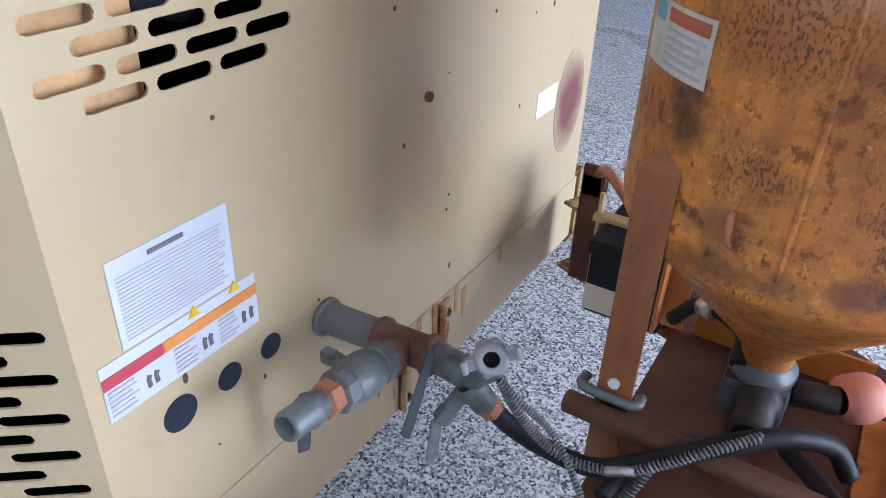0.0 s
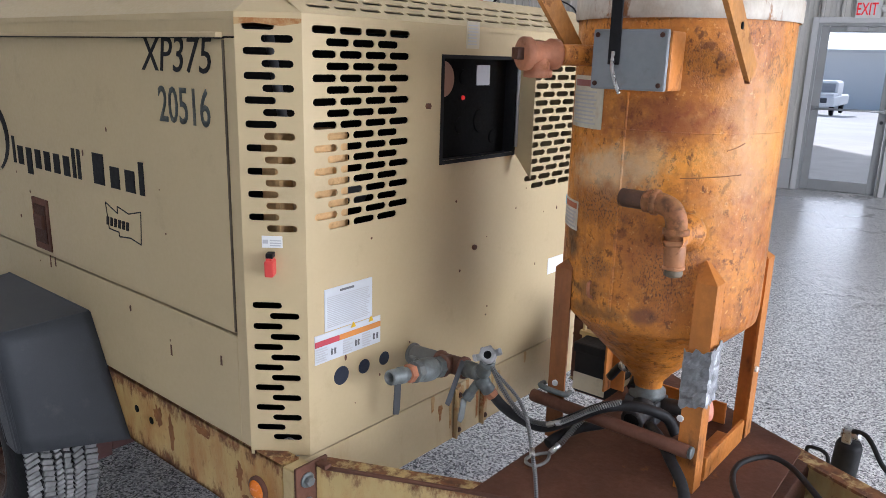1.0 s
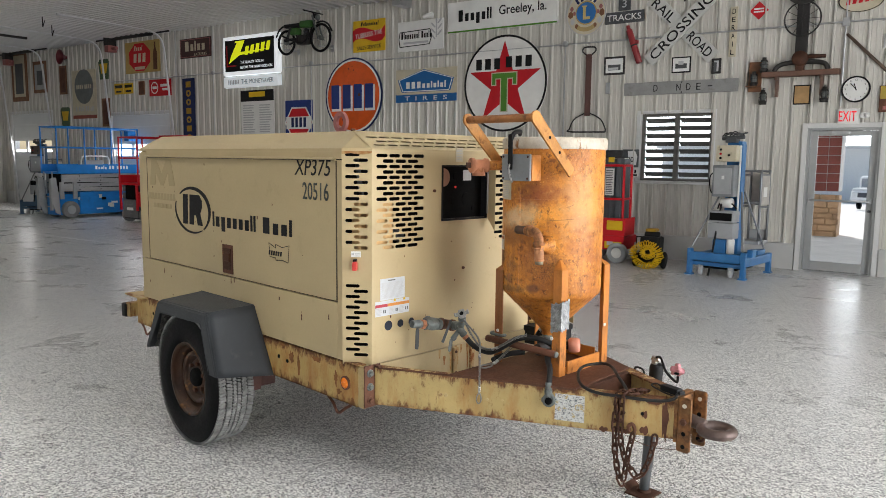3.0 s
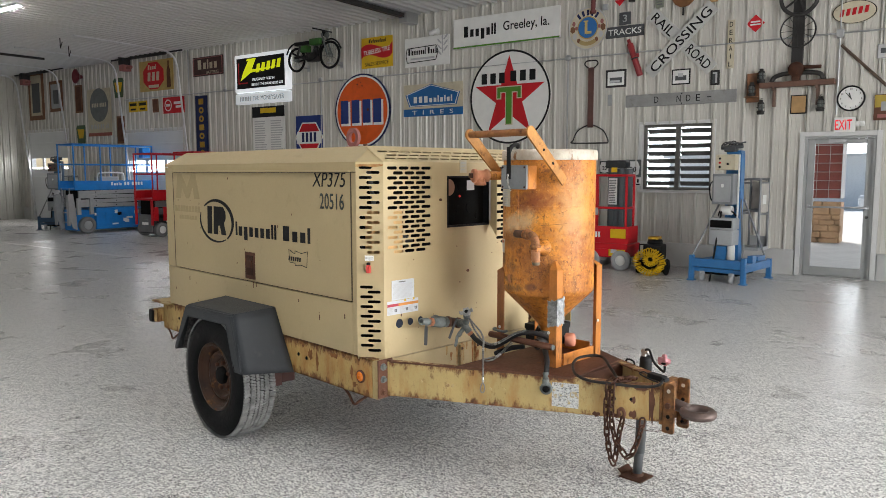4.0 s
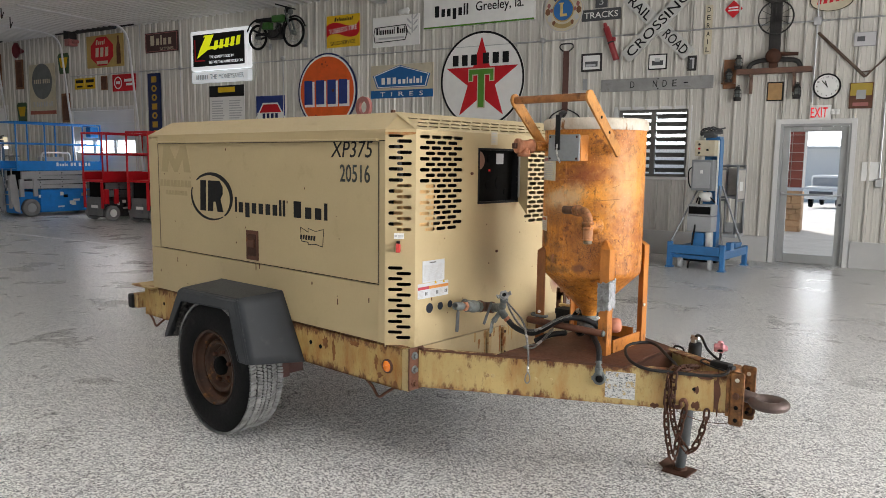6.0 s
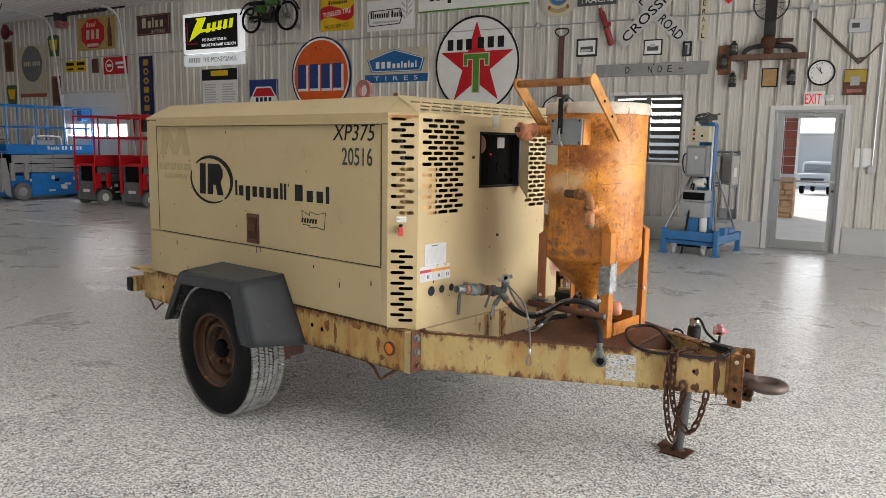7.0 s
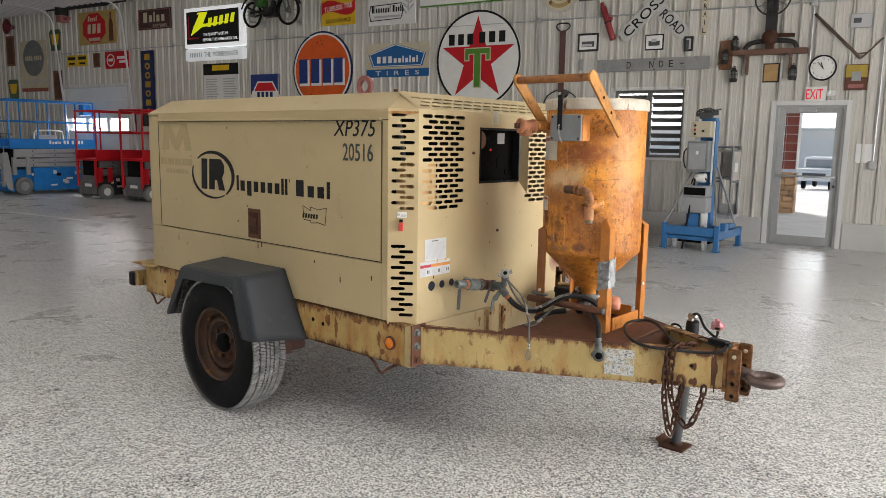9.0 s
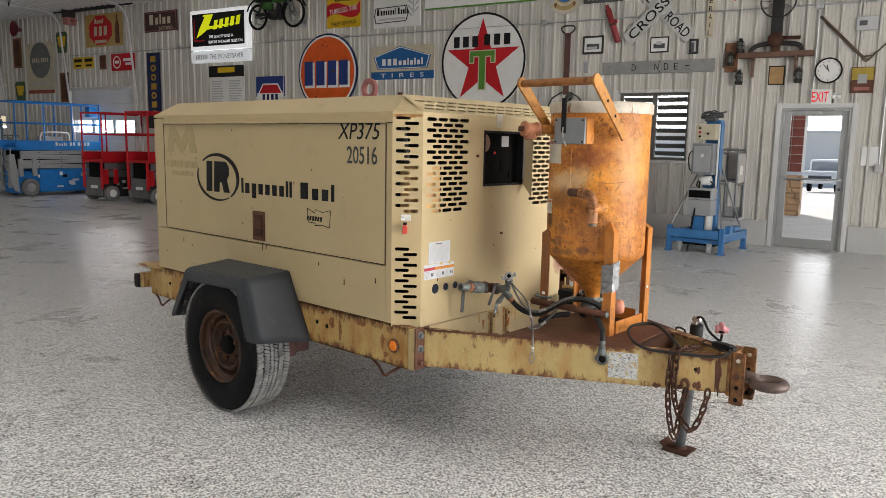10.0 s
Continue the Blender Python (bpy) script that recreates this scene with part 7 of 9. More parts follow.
def outline(pts, r=0.006):
    bm = bmesh.new()
    for (a, b), (c, d) in zip(pts, pts[1:] + pts[:1]):
        put(bm, rod((a, 0.0, b), (c, 0.0, d), r, 6))
    return bm


# round white sign with a red star
g, w, h = sign("round_star_sign", -1.92, -0.14, 2.15, 3.93, white_sign, "large round white enamel sign with a red star", bm=disc(0.89, 0.025, Matrix.Translation((0, -0.025, 0)), 64))
g["d"] = 0.025
deco(g, band(0.852, 0.890, 0.006, None, 64), 0, 0, ink, 2, "rim")
deco(g, star(0.835), 0, -0.01, label_white, 1, "star_edge")
deco(g, star(0.80), 0, -0.01, red, 2, "star")
for piece in bar_list("HHH", 0.60, 0.20, 0.002):
    deco(g, piece, -0.36, 0.37, ink, 3, "lettering")
for piece in bar_list("HHH", 0.62, 0.20, 0.002):
    deco(g, piece, 0.30, 0.39, ink, 3, "lettering")
deco(g, rects((-0.28, 0.28, 0.08, 0.21), (-0.28, -0.17, -0.035, 0.08), (0.17, 0.28, -0.035, 0.08), (-0.085, 0.085, -0.53, 0.08)), 0, 0, cream_sign, 3, "crossbar_edge")
deco(g, rects((-0.258, 0.258, 0.10, 0.19), (-0.258, -0.192, -0.015, 0.10), (0.192, 0.258, -0.015, 0.10), (-0.062, 0.062, -0.51, 0.10)), 0, 0, green, 4, "crossbar")

# round orange sign
g, w, h = sign("round_orange_sign", -5.60, -3.98, 2.145, 3.765, navy, "round orange enamel sign with navy blocks, chipped", bm=disc(0.81, 0.025, Matrix.Translation((0, -0.025, 0)), 64))
g["d"] = 0.025
deco(g, disc(0.775, 0.002, None, 64), 0, 0, white_sign, 1, "white_ring")
deco(g, disc(0.735, 0.002, None, 64), 0, 0, orange_sign, 2, "orange_field")
for x in (-0.50, -0.17, 0.15, 0.46):
    deco(g, rects((-0.135, 0.145, -0.29, 0.25)), x + 0.015, -0.03, white_sign, 3, "block_shadow")
    deco(g, rects((-0.125, 0.105, -0.245, 0.265)), x, -0.02, navy_blue, 4, "block")
for x, z, r in ((-0.12, 0.58, 0.02), (0.02, 0.54, 0.016), (-0.02, 0.62, 0.012), (0.18, 0.02, 0.035), (-0.3, -0.5, 0.02)):
    deco(g, disc(r, 0.002, None, 9), x, z, dark_rust, 5, "chip")

# cream tyre sign with a blue shield
g, w, h = sign("tyre_sign", -3.615, -2.102, 2.765, 3.425, cream_sign, "cream and blue tyre sign")
deco(g, rects((-w, w, -h, -h + 0.155)), 0, 0, blue, 1, "strip")
deco(g, text_bm("T  I  R  E  S", 0.085, 0.002, 1.05), 0, -h + 0.078, white_sign, 2, "lettering")
shield = [(-0.68, 0.10), (-0.04, 0.285), (0.66, 0.10), (0.58, -0.135), (-0.58, -0.135)]
deco(g, plate([(x * 1.04, z * 1.06 - 0.004) for x, z in shield], 0.002), 0, 0.02, blue, 1, "shield")
deco(g, outline([(x * 0.985, z * 0.97) for x, z in shield], 0.008), 0, 0.02, white_sign, 2, "shield_edge")
for piece in bar_list("HHHxxixixi", 1.02, 0.13, 0.002):
    deco(g, piece, 0, 0.01, white_sign, 3, "lettering")

# yellow tyre sign, feed sign, long white sign
g, w, h = sign("yellow_sign", -4.79, -3.91, 3.86, 4.515, yellow, "yellow and red tubeless tyre sales sign")
wave = [(-w, -0.13)] + [(-w + 2 * w * i / 12, -0.11 + 0.045 * math.sin(2 * math.pi * i / 12)) for i in range(1, 12)] + [(w, -0.06)]
deco(g, plate(wave + [(x, z + 0.23) for x, z in wave[::-1]], 0.002), 0, 0.02, red, 1, "red_band")
deco(g, text_bm("TUBELESS TIRE", 0.095, 0.002, 0.74), 0, 0.03, white_sign, 3, "lettering", -5)
deco(g, text_bm("SALES-SERVICE", 0.075, 0.002, 0.66), 0, -0.235, ink, 2, "lettering", -2)
for piece in bar_list("Hxixxxixxi", 0.5, 0.08, 0.002, 0.2):
    deco(g, piece, 0.02, 0.245, ink, 2, "lettering")
g, w, h = sign("feed_sign", -3.572, -2.43, 3.785, 4.375, white_sign, "white enamel feed sign with grey print")
deco(g, outline([(-0.50, -0.18), (0.24, -0.16), (0.30, 0.0), (0.25, 0.13), (-0.50, 0.11), (-0.53, -0.03)], 0.009), -0.01, -0.02, ink, 1, "outline")
for piece in bar_list("Hixxxxxxi Hxxix", 0.78, 0.13, 0.002):
    deco(g, piece, -0.10, 0.015, ink, 2, "lettering")
deco(g, rects((-0.42, 0.2, -0.13, -0.09)), 0, -0.02, ink_grey, 2, "small_print")
for i in range(9):
    deco(g, plate([(-0.012, 0), (0.012, 0), (0.02, 0.10), (0.0, 0.15), (-0.02, 0.10)], 0.002), 0.40 + 0.03 * (i % 3 - 1), -0.10 + 0.05 * i * 0.75, ink_grey, 2, "petal", (-45, 0, 45)[i % 3])
g, w, h = sign("long_white_sign", -2.306, 0.04, 4.048, 4.62, white_sign, "long white sign with black lettering and a green lower edge", depth=0.06)
deco(g, rects((-w, w, -h, -h + 0.03)), 0, 0, green, 1, "green_edge")
for piece in bar_list("Hxxgxii", 0.78, 0.21, 0.002):
    deco(g, piece, -0.56, 0.02, ink, 1, "lettering")
deco(g, text_bm("Greeley, Ia.", 0.165, 0.002, 0.98, 0.012), 0.47, 0.02, ink, 1, "lettering")

# club badge
g, w, h = sign("round_club_badge", 0.205, 0.945, 3.78, 4.52, cream_sign, "round cream and blue club badge with a gold centre", bm=disc(0.37, 0.022, Matrix.Translation((0, -0.022, 0)), 48))
deco(g, band(0.35, 0.37, 0.004, None, 48), 0, 0, ink_grey, 2, "rim")
deco(g, disc(0.20, 0.002, None, 40), 0, 0.015, M("badge_gold", (0.45, 0.30, 0.08), 0.4), 1, "gold_ring")
deco(g, disc(0.18, 0.002, None, 40), 0, 0.015, M("badge_blue", (0.02, 0.15, 0.42), 0.4), 2, "blue_field")
deco(g, rects((-0.055, -0.005, -0.11, 0.11), (-0.005, 0.075, -0.11, -0.065), (-0.075, 0.01, 0.10, 0.125)), 0, 0.015, M("gold_letter", (0.62, 0.46, 0.16), 0.4), 3, "gold_mark")
for i in range(5):
    a = radians(52 + 19 * i)
    deco(g, rects((-0.022, 0.022, -0.05, 0.05)), 0.275 * math.cos(a), 0.275 * math.sin(a), navy, 1, "letter_bar", 90 - math.degrees(a))
for side in (-1, 1):
    for i, (x, z, r) in enumerate(((0.27, 0.10, 0.035), (0.29, 0.0, 0.05), (0.25, -0.12, 0.045), (0.22, 0.02, 0.03), (0.17, -0.20, 0.035))):
        deco(g, ngon(6, r, r * 1.3, turn=20 * i), side * x, z, (maroon, wood, ink_grey)[i % 3], 1, "border_mark")
deco(g, plate(arc(0, 0, 0.30, 0.30, 235, 305, 8) + arc(0, 0, 0.23, 0.23, 305, 235, 8), 0.002), 0, 0, M("badge_ochre", (0.42, 0.30, 0.12), 0.5), 2, "lower_band")

# railway things
g, w, h = sign("track_number_sign", 1.16, 1.372, 4.14, 4.352, dark_grey, "small dark grey number sign")
deco(g, text_bm("3", 0.12, 0.002, 0.075, 0.01), 0, 0, ink_grey, 1, "lettering")
g, w, h = sign("tracks_sign", 0.922, 1.608, 3.93, 4.122, dark_grey, "dark grey cast sign with pale letters")
deco(g, text_bm("TRACKS", 0.10, 0.003, 0.60, 0.012), 0, 0, label_white, 1, "lettering")
cb = thing("crossing_sign", at(2.245, WALL - 0.03, 3.775), "weathered white crossed boards of a railway crossing", "sign")
cb["d"] = 0.02
crossbuck = M("weathered_crossing_white", (0.56, 0.56, 0.54), 0.55, var=0.1, dirt=0.25, dirtcol=(0.3, 0.29, 0.27))
brd = box(-0.73, 0.73, -0.02, 0.0, -0.115, 0.115, 0.003, 1)
brd.transform(Matrix.Rotation(radians(44), 4, "Y"))
part("board", brd, crossbuck, cb)
brd = box(-0.73, 0.73, -0.044, -0.022, -0.115, 0.115, 0.003, 1)
brd.transform(Matrix.Rotation(radians(-44), 4, "Y"))
part("board", brd, crossbuck, cb)
def board_text(body, width, along_, ang, y):
    t = text_bm(body, 0.15, 0.002, width, 0.008)
    t.transform(Matrix.Translation((0, y, 0)) @ Matrix.Rotation(radians(ang), 4, "Y") @ Matrix.Translation((along_, 0, 0)))
    part("lettering", t, ink, cb)
board_text("RAIL", 0.46, -0.42, 44, -0.0225)
board_text("ROAD", 0.48, 0.42, 44, -0.0225)
board_text("CROSSING", 1.30, 0.0, -44, -0.0465)
g, w, h = sign("derail_sign", 2.994, 3.106, 3.255, 4.015, cream_sign, "narrow cream board with stacked black letters")
for i, c in enumerate("DERAIL"):
    deco(g, text_bm(c, 0.078, 0.002, 0.052 if c != "I" else 0.012, 0.01), 0, 0.31 - 0.124 * i, ink, 1, "lettering")
for s, z, r in ((3.412, 3.92, 0.135), (1.16, 4.60, 0.13)):
    g, w, h = sign("red_diamond_sign", s - r, s + r, z - r, z + r, red, "small red diamond-shaped sign", bm=plate([(-r, 0), (0, -r), (r, 0), (0, r)], 0.015, Matrix.Translation((0, -0.015, 0))))
    deco(g, rects((-0.07, 0.07, 0.012, 0.035), (-0.075, 0.075, -0.03, -0.008)), 0, 0, label_white, 1, "small_print")
ext = thing("fire_extinguisher_tube", at(1.48, WALL - 0.09, 3.54), "old dull red metal cylinder hung aslant", "cylinder")
part("tube", merge(rod((-0.10, 0, 0.26), (0.10, 0, -0.29), 0.052, 16), rod((-0.125, 0, 0.33), (-0.10, 0, 0.26), 0.03), box(0.02, 0.08, -0.05, 0.0, 0.02, 0.08, 0.01)), M("dull_red", (0.30, 0.03, 0.035), 0.45, var=0.15), ext)
part("band", rod((-0.012, 0, 0.015), (0.0, 0, -0.02), 0.055, 16), iron, ext)


def picture(name, s0, s1, z0, z1, frame_mat, art, label, fr=0.035):
    g, w, h = sign(name, s0, s1, z0, z1, frame_mat, label, "picture")
    deco(g, rects((-w + fr, w - fr, -h + fr, h - fr)), 0, 0, art[0], 1, "mount")
    for i, (a, b, c, d) in enumerate(art[1:]):
        deco(g, rects((a * w, b * w, c * h, d * h)), 0, 0, (dark_grey, ink_grey, iron)[i % 3], 2 + i, "image_tone")


picture("framed_picture", 0.938, 1.314, 3.082, 3.388, iron, (label_white, (-0.6, 0.6, -0.5, 0.1), (-0.55, 0.4, -0.45, -0.2)), "small picture in a dark wooden frame")
picture("framed_picture", 2.113, 2.42, 3.055, 3.308, ink, (label_white, (-0.6, 0.6, -0.45, 0.15), (-0.3, 0.25, 0.0, 0.45)), "small picture in a black frame", 0.02)
picture("framed_picture", 2.750, 2.893, 3.01, 3.247, iron, (ink_grey, (-0.5, 0.1, -0.8, 0.5)), "narrow dark picture in a brown frame")
picture("framed_picture", 3.970, 4.203, 2.49, 2.777, ink, (tan_wood,), "brown plaque in a thin black frame", 0.018)
picture("small_plate", 0.98, 1.06, 2.77, 2.96, mid_grey, (mid_grey,), "small plain grey metal plate", 0.01)
picture("framed_picture", 5.10, 5.385, 3.235, 3.435, mid_grey, (ink_grey, (-0.7, 0.0, -0.3, 0.4)), "pale grey relief plate", 0.01)
g, w, h = sign("poster", 5.095, 5.395, 2.35, 2.72, brown_rust, "dark poster with a yellow field and a grey figure", "poster")
deco(g, rects((-w + 0.01, w - 0.01, 0.0, h - 0.01)), 0, 0, M("poster_yellow", (0.42, 0.30, 0.04), 0.5), 1, "yellow_field")
deco(g, rects((-0.06, 0.06, -0.05, 0.08)), 0, 0, mid_grey, 2, "grey_shape")
deco(g, rects((-0.10, 0.10, -0.15, -0.10)), 0, 0, maroon, 2, "red_patch")
g, w, h = sign("grey_name_board", 1.318, 3.17, 2.722, 2.928, grey_board, "long weathered grey board with a few worn letters", depth=0.03)
for x, c in ((-0.38, "D"), (0.0, "N"), (0.16, "D"), (0.32, "E"), (0.50, "-")):
    deco(g, text_bm(c, 0.11, 0.002, 0.07, 0.0), x, 0.0, ink, 1, "lettering")
for z in (-0.08, 0.08):
    deco(g, disc(0.012, 0.01, None, 8), 0.05, z, ink, 1, "bolt")

# lit sign and the wall's left part
g, w, h = sign("lit_sign", -8.90, -6.985, 3.57, 4.49, lit_white, "lit plastic sign in black, yellow and white", depth=0.16, bm=box(-0.957, 0.957, -0.16, 0.0, -0.46, 0.46, 0.05, 3))
deco(g, rects((-0.86, 0.86, -0.37, 0.37)), 0, 0, ink, 1, "black_field")
deco(g, plate([(-0.62, 0.02), (-0.42, 0.30), (-0.50, 0.30), (-0.46, 0.34), (-0.14, 0.34), (-0.30, 0.08), (-0.20, 0.08), (0.62, 0.10), (-0.35, 0.0), (-0.72, -0.18)], 0.002), 0, 0, lit_yellow, 2, "yellow_flash")
for k, piece in enumerate(bar_list("HHHHH", 0.92, 0.20, 0.002, 0.30)):
    deco(g, piece, 0.30, 0.125 + 0.004 * k, lit_yellow, 3, "lettering", -4)
deco(g, text_bm("THE QUALITY GOES IN", 0.062, 0.002, 0.80, 0.008), 0.10, -0.17, lit_white, 2, "lettering")
deco(g, text_bm("BEFORE THE NAME GOES ON.", 0.062, 0.002, 1.12, 0.008), 0.25, -0.285, lit_white, 2, "lettering")
deco(g, rects((-0.80, -0.77, -0.22, 0.26), (-0.80, -0.45, -0.25, -0.22)), 0, 0, red, 2, "red_line")
g, w, h = sign("lit_lower_sign", -8.905, -7.0, 3.285, 3.545, dim_white, "narrow white plastic sign with thin grey lettering", depth=0.14, bm=box(-0.95, 0.95, -0.14, 0.0, -0.13, 0.13, 0.03, 2))
for piece in bar_list("HHHHHHH", 0.42, 0.11, 0.002):
    deco(g, piece, -0.58, 0, ink_grey, 1, "lettering")
deco(g, text_bm("THE", 0.11, 0.002, 0.22), -0.19, 0, ink_soft, 1, "lettering")
deco(g, text_bm("MONEYSAVER", 0.11, 0.002, 0.82), 0.40, 0, ink_soft, 1, "lettering")
g, w, h = sign("notice_board", -8.43, -7.27, 1.95, 3.212, label_white, "white notice board with a black heading")
deco(g, rects((-w, w, h - 0.26, h)), 0, 0, ink, 1, "heading")
deco(g, rects((-0.28, 0.28, h - 0.16, h - 0.04)), 0, 0, yellow, 2, "yellow_patch")
deco(g, lines_bm(-0.50, -0.06, -0.5, 0.30, 14, 0.002, 0.3, 11), 0, 0, ink_grey, 1, "small_print")
deco(g, lines_bm(0.08, 0.52, -0.5, 0.30, 14, 0.002, 0.3, 12), 0, 0, ink_grey, 1, "small_print")
g, w, h = sign("blue_parts_sign", -6.89, -6.01, 2.02, 2.925, navy_blue, "blue sign with a red and white hexagon")
deco(g, ngon(6, 0.46, 0.40), 0, -0.05, label_white, 1, "hexagon_edge")
deco(g, ngon(6, 0.42, 0.36), 0, -0.05, red, 2, "hexagon")
deco(g, rects((-0.40, 0.40, -0.15, 0.13)), 0, -0.05, label_white, 3, "white_band")
for piece in bar_list("HHHH", 0.52, 0.22, 0.002):
    deco(g, piece, 0, -0.05, navy, 4, "lettering")
g, w, h = sign("battery_sign", -10.74, -9.51, 4.12, 4.61, M("dark_brown_enamel", (0.055, 0.02, 0.018), 0.4, var=0.2), "dark brown enamel sign with cream lettering")
for piece in bar_list("Hxixx", 0.86, 0.24, 0.002):
    deco(g, piece, -0.02, 0.05, cream_sign, 1, "lettering")
deco(g, text_bm("BATTERIES", 0.07, 0.002, 0.5), 0.20, -0.165, cream_sign, 1, "lettering")
deco(g, outline([(-w + 0.03, -h + 0.03), (w - 0.03, -h + 0.03), (w - 0.03, h - 0.03), (-w + 0.03, h - 0.03)], 0.008), 0, 0, maroon, 1, "border")
g, w, h = sign("tall_navy_sign", -10.70, -10.21, 1.75, 3.62, navy, "tall narrow navy sign with yellow blocks")
for i in range(8):
    deco(g, rects((-0.10, 0.10, -0.075, 0.075)) if i in (0, 3, 5) else merge(band(0.045, 0.10, 0.002, None, 24, 0.85)), 0, 0.78 - 0.225 * i, worn_ochre, 1, "block")
g, w, h = sign("soda_sign", -13.19, -11.62, 3.87, 4.71, M("straw_enamel", (0.48, 0.33, 0.10), 0.45, var=0.12), "yellow sign with a red octagon")
deco(g, ngon(8, 0.52, 0.40, turn=22.5), -0.12, 0, red, 1, "octagon")
for piece in bar_list("HHH", 0.62, 0.24, 0.002, 0.1):
    deco(g, piece, -0.12, -0.02, cream_sign, 2, "lettering")
for piece in bar_list("Hxxxi", 0.40, 0.13, 0.002, 0.2):
    deco(g, piece, -0.18, 0.24, cream_sign, 2, "lettering")
deco(g, rects((-0.24, 0.24, -0.33, -0.25)), -0.12, 0, cream_sign, 2, "small_print")
deco(g, plate([(-0.09, -0.36), (0.09, -0.36), (0.08, 0.10), (0.03, 0.22), (0.03, 0.36), (-0.03, 0.36), (-0.03, 0.22), (-0.08, 0.10)], 0.002), 0.58, 0, brown_rust, 1, "bottle_shape")
for s0, s1 in ((-13.79, -13.35), (-13.33, -12.88)):
    g, w, h = sign("small_yellow_sign", s0, s1, 3.335, 3.63, yellow, "small yellow sign with dark print")
    deco(g, rects((-0.17, 0.17, 0.02, 0.10), (-0.13, 0.13, -0.10, -0.05)), 0, 0, ink, 1, "small_print")
picture("framed_picture", -12.63, -12.36, 3.277, 3.648, wood, (brown_rust,), "small dark framed picture", 0.03)
g, w, h = sign("red_sign", -12.13, -11.18, 3.222, 3.656, red, "red sign with a white and red round mark")
deco(g, band(0.13, 0.16, 0.002, None, 28), -0.24, 0, label_white, 1, "ring")
for r in ((-0.33, -0.15, -0.03, 0.04), (0.02, 0.36, 0.02, 0.09), (0.10, 0.34, -0.08, -0.02)):
    deco(g, rects(r), 0, 0, label_white, 1, "lettering")
g, w, h = sign("bank_sign", -16.0, -14.72, 2.70, 4.115, cream_sign, "tall faded cream sign with a grey disc")
deco(g, disc(0.50, 0.002, None, 36), 0, 0.22, M("faded_grey_disc", (0.16, 0.17, 0.17), 0.6, var=0.2), 1, "grey_disc")
for piece in bar_list("HHHH HHHH", 0.82, 0.12, 0.002):
    deco(g, piece, 0, 0.22, cream_sign, 2, "lettering")
for piece in bar_list("H HxH HH xH", 1.0, 0.14, 0.002):
    deco(g, piece, 0, -0.42, ink_grey, 1, "lettering")
deco(g, rects((-w, w, -h, -h + 0.10)), 0, 0, M("faded_red", (0.34, 0.09, 0.06), 0.6), 1, "red_strip")
picture("framed_picture", -19.62, -18.62, 3.33, 4.92, wood, (cream_sign, (-0.5, 0.5, -0.7, 0.5)), "tall faded print in a brown frame", 0.14)
picture("framed_picture", -18.25, -17.45, 3.55, 4.52, wood, (mid_grey, (-0.4, 0.4, -0.5, 0.4)), "grey print in a brown frame", 0.1)
for s, z in ((-16.45, 2.78), (-14.28, 4.07)):
    g, w, h = sign("shield_sign", s - 0.27, s + 0.27, z - 0.28, z + 0.28, M("shield_green", (0.05, 0.10, 0.04), 0.5), "green and yellow shield-shaped sign", bm=plate([(-0.2, -0.28), (0.2, -0.28), (0.27, 0.2), (0.2, 0.28), (-0.2, 0.28), (-0.27, 0.2)], 0.02, Matrix.Translation((0, -0.02, 0))))
    deco(g, plate([(-0.12, -0.12), (0.12, -0.12), (0.2, 0.16), (-0.2, 0.16)], 0.002), 0, 0, yellow, 1, "yellow_field")
picture("framed_picture", -16.7, -16.3, 3.45, 4.3, wood, (brown_rust,), "narrow brown framed print", 0.06)
picture("framed_picture", -14.45, -14.05, 2.45, 3.25, wood, (brown_rust,), "narrow brown framed print", 0.06)
single("horn", lathe([(0.22, 0), (0.20, 0.02), (0.09, 0.1), (0.05, 0.2)], (0, -0.25, 0), (0, 0, 0), 24), M("dark_red_horn", (0.15, 0.012, 0.02), 0.4), at(-16.20, WALL - 0.02, 4.52), "dark red horn on the wall", "horn")

# oval sign, clock, exit lamp
g, w, h = sign("oval_sign", 4.482, 5.072, 3.763, 4.097, cream_sign, "small cream oval sign with red lettering", bm=disc(0.295, 0.02, Matrix.Translation((0, -0.02, 0)), 40, 0.167))
deco(g, band(0.275, 0.29, 0.002, None, 40, 0.567), 0, 0, ink, 1, "rim")
for piece in bar_list("HHHHH", 0.40, 0.10, 0.002, 0.25):
    deco(g, piece, 0, 0.01, red, 1, "lettering", -6)
ck = thing("wall_clock", at(4.795, WALL - 0.026, 2.683), "round black-rimmed wall clock with a white face", "clock")
ck["d"] = 0.03
part("face", disc(0.172, 0.03, Matrix.Translation((0, -0.03, 0)), 40), label_white, ck)
part("rim", band(0.165, 0.187, 0.045, Matrix.Translation((0, -0.045, 0)), 40), ink, ck)
for i in range(12):
    a = radians(30 * i)
    deco(ck, text_bm(str(i or 12), 0.024, 0.002), 0.135 * math.sin(a), 0.135 * math.cos(a), ink, 1, "numeral")
deco(ck, rects((-0.005, 0.005, -0.02, 0.115)), 0, 0, ink, 2, "minute_hand", -40)
deco(ck, rects((-0.006, 0.006, -0.015, 0.085)), 0, 0, ink, 3, "hour_hand", -18)
g, w, h = sign("exit_sign", 4.592, 4.872, 2.192, 2.41, label_white, "white box sign with lit red letters", "exit sign", depth=0.05)
deco(g, text_bm("EXIT", 0.145, 0.002, 0.225, 0.012), -0.015, 0, exit_red, 1, "lettering")
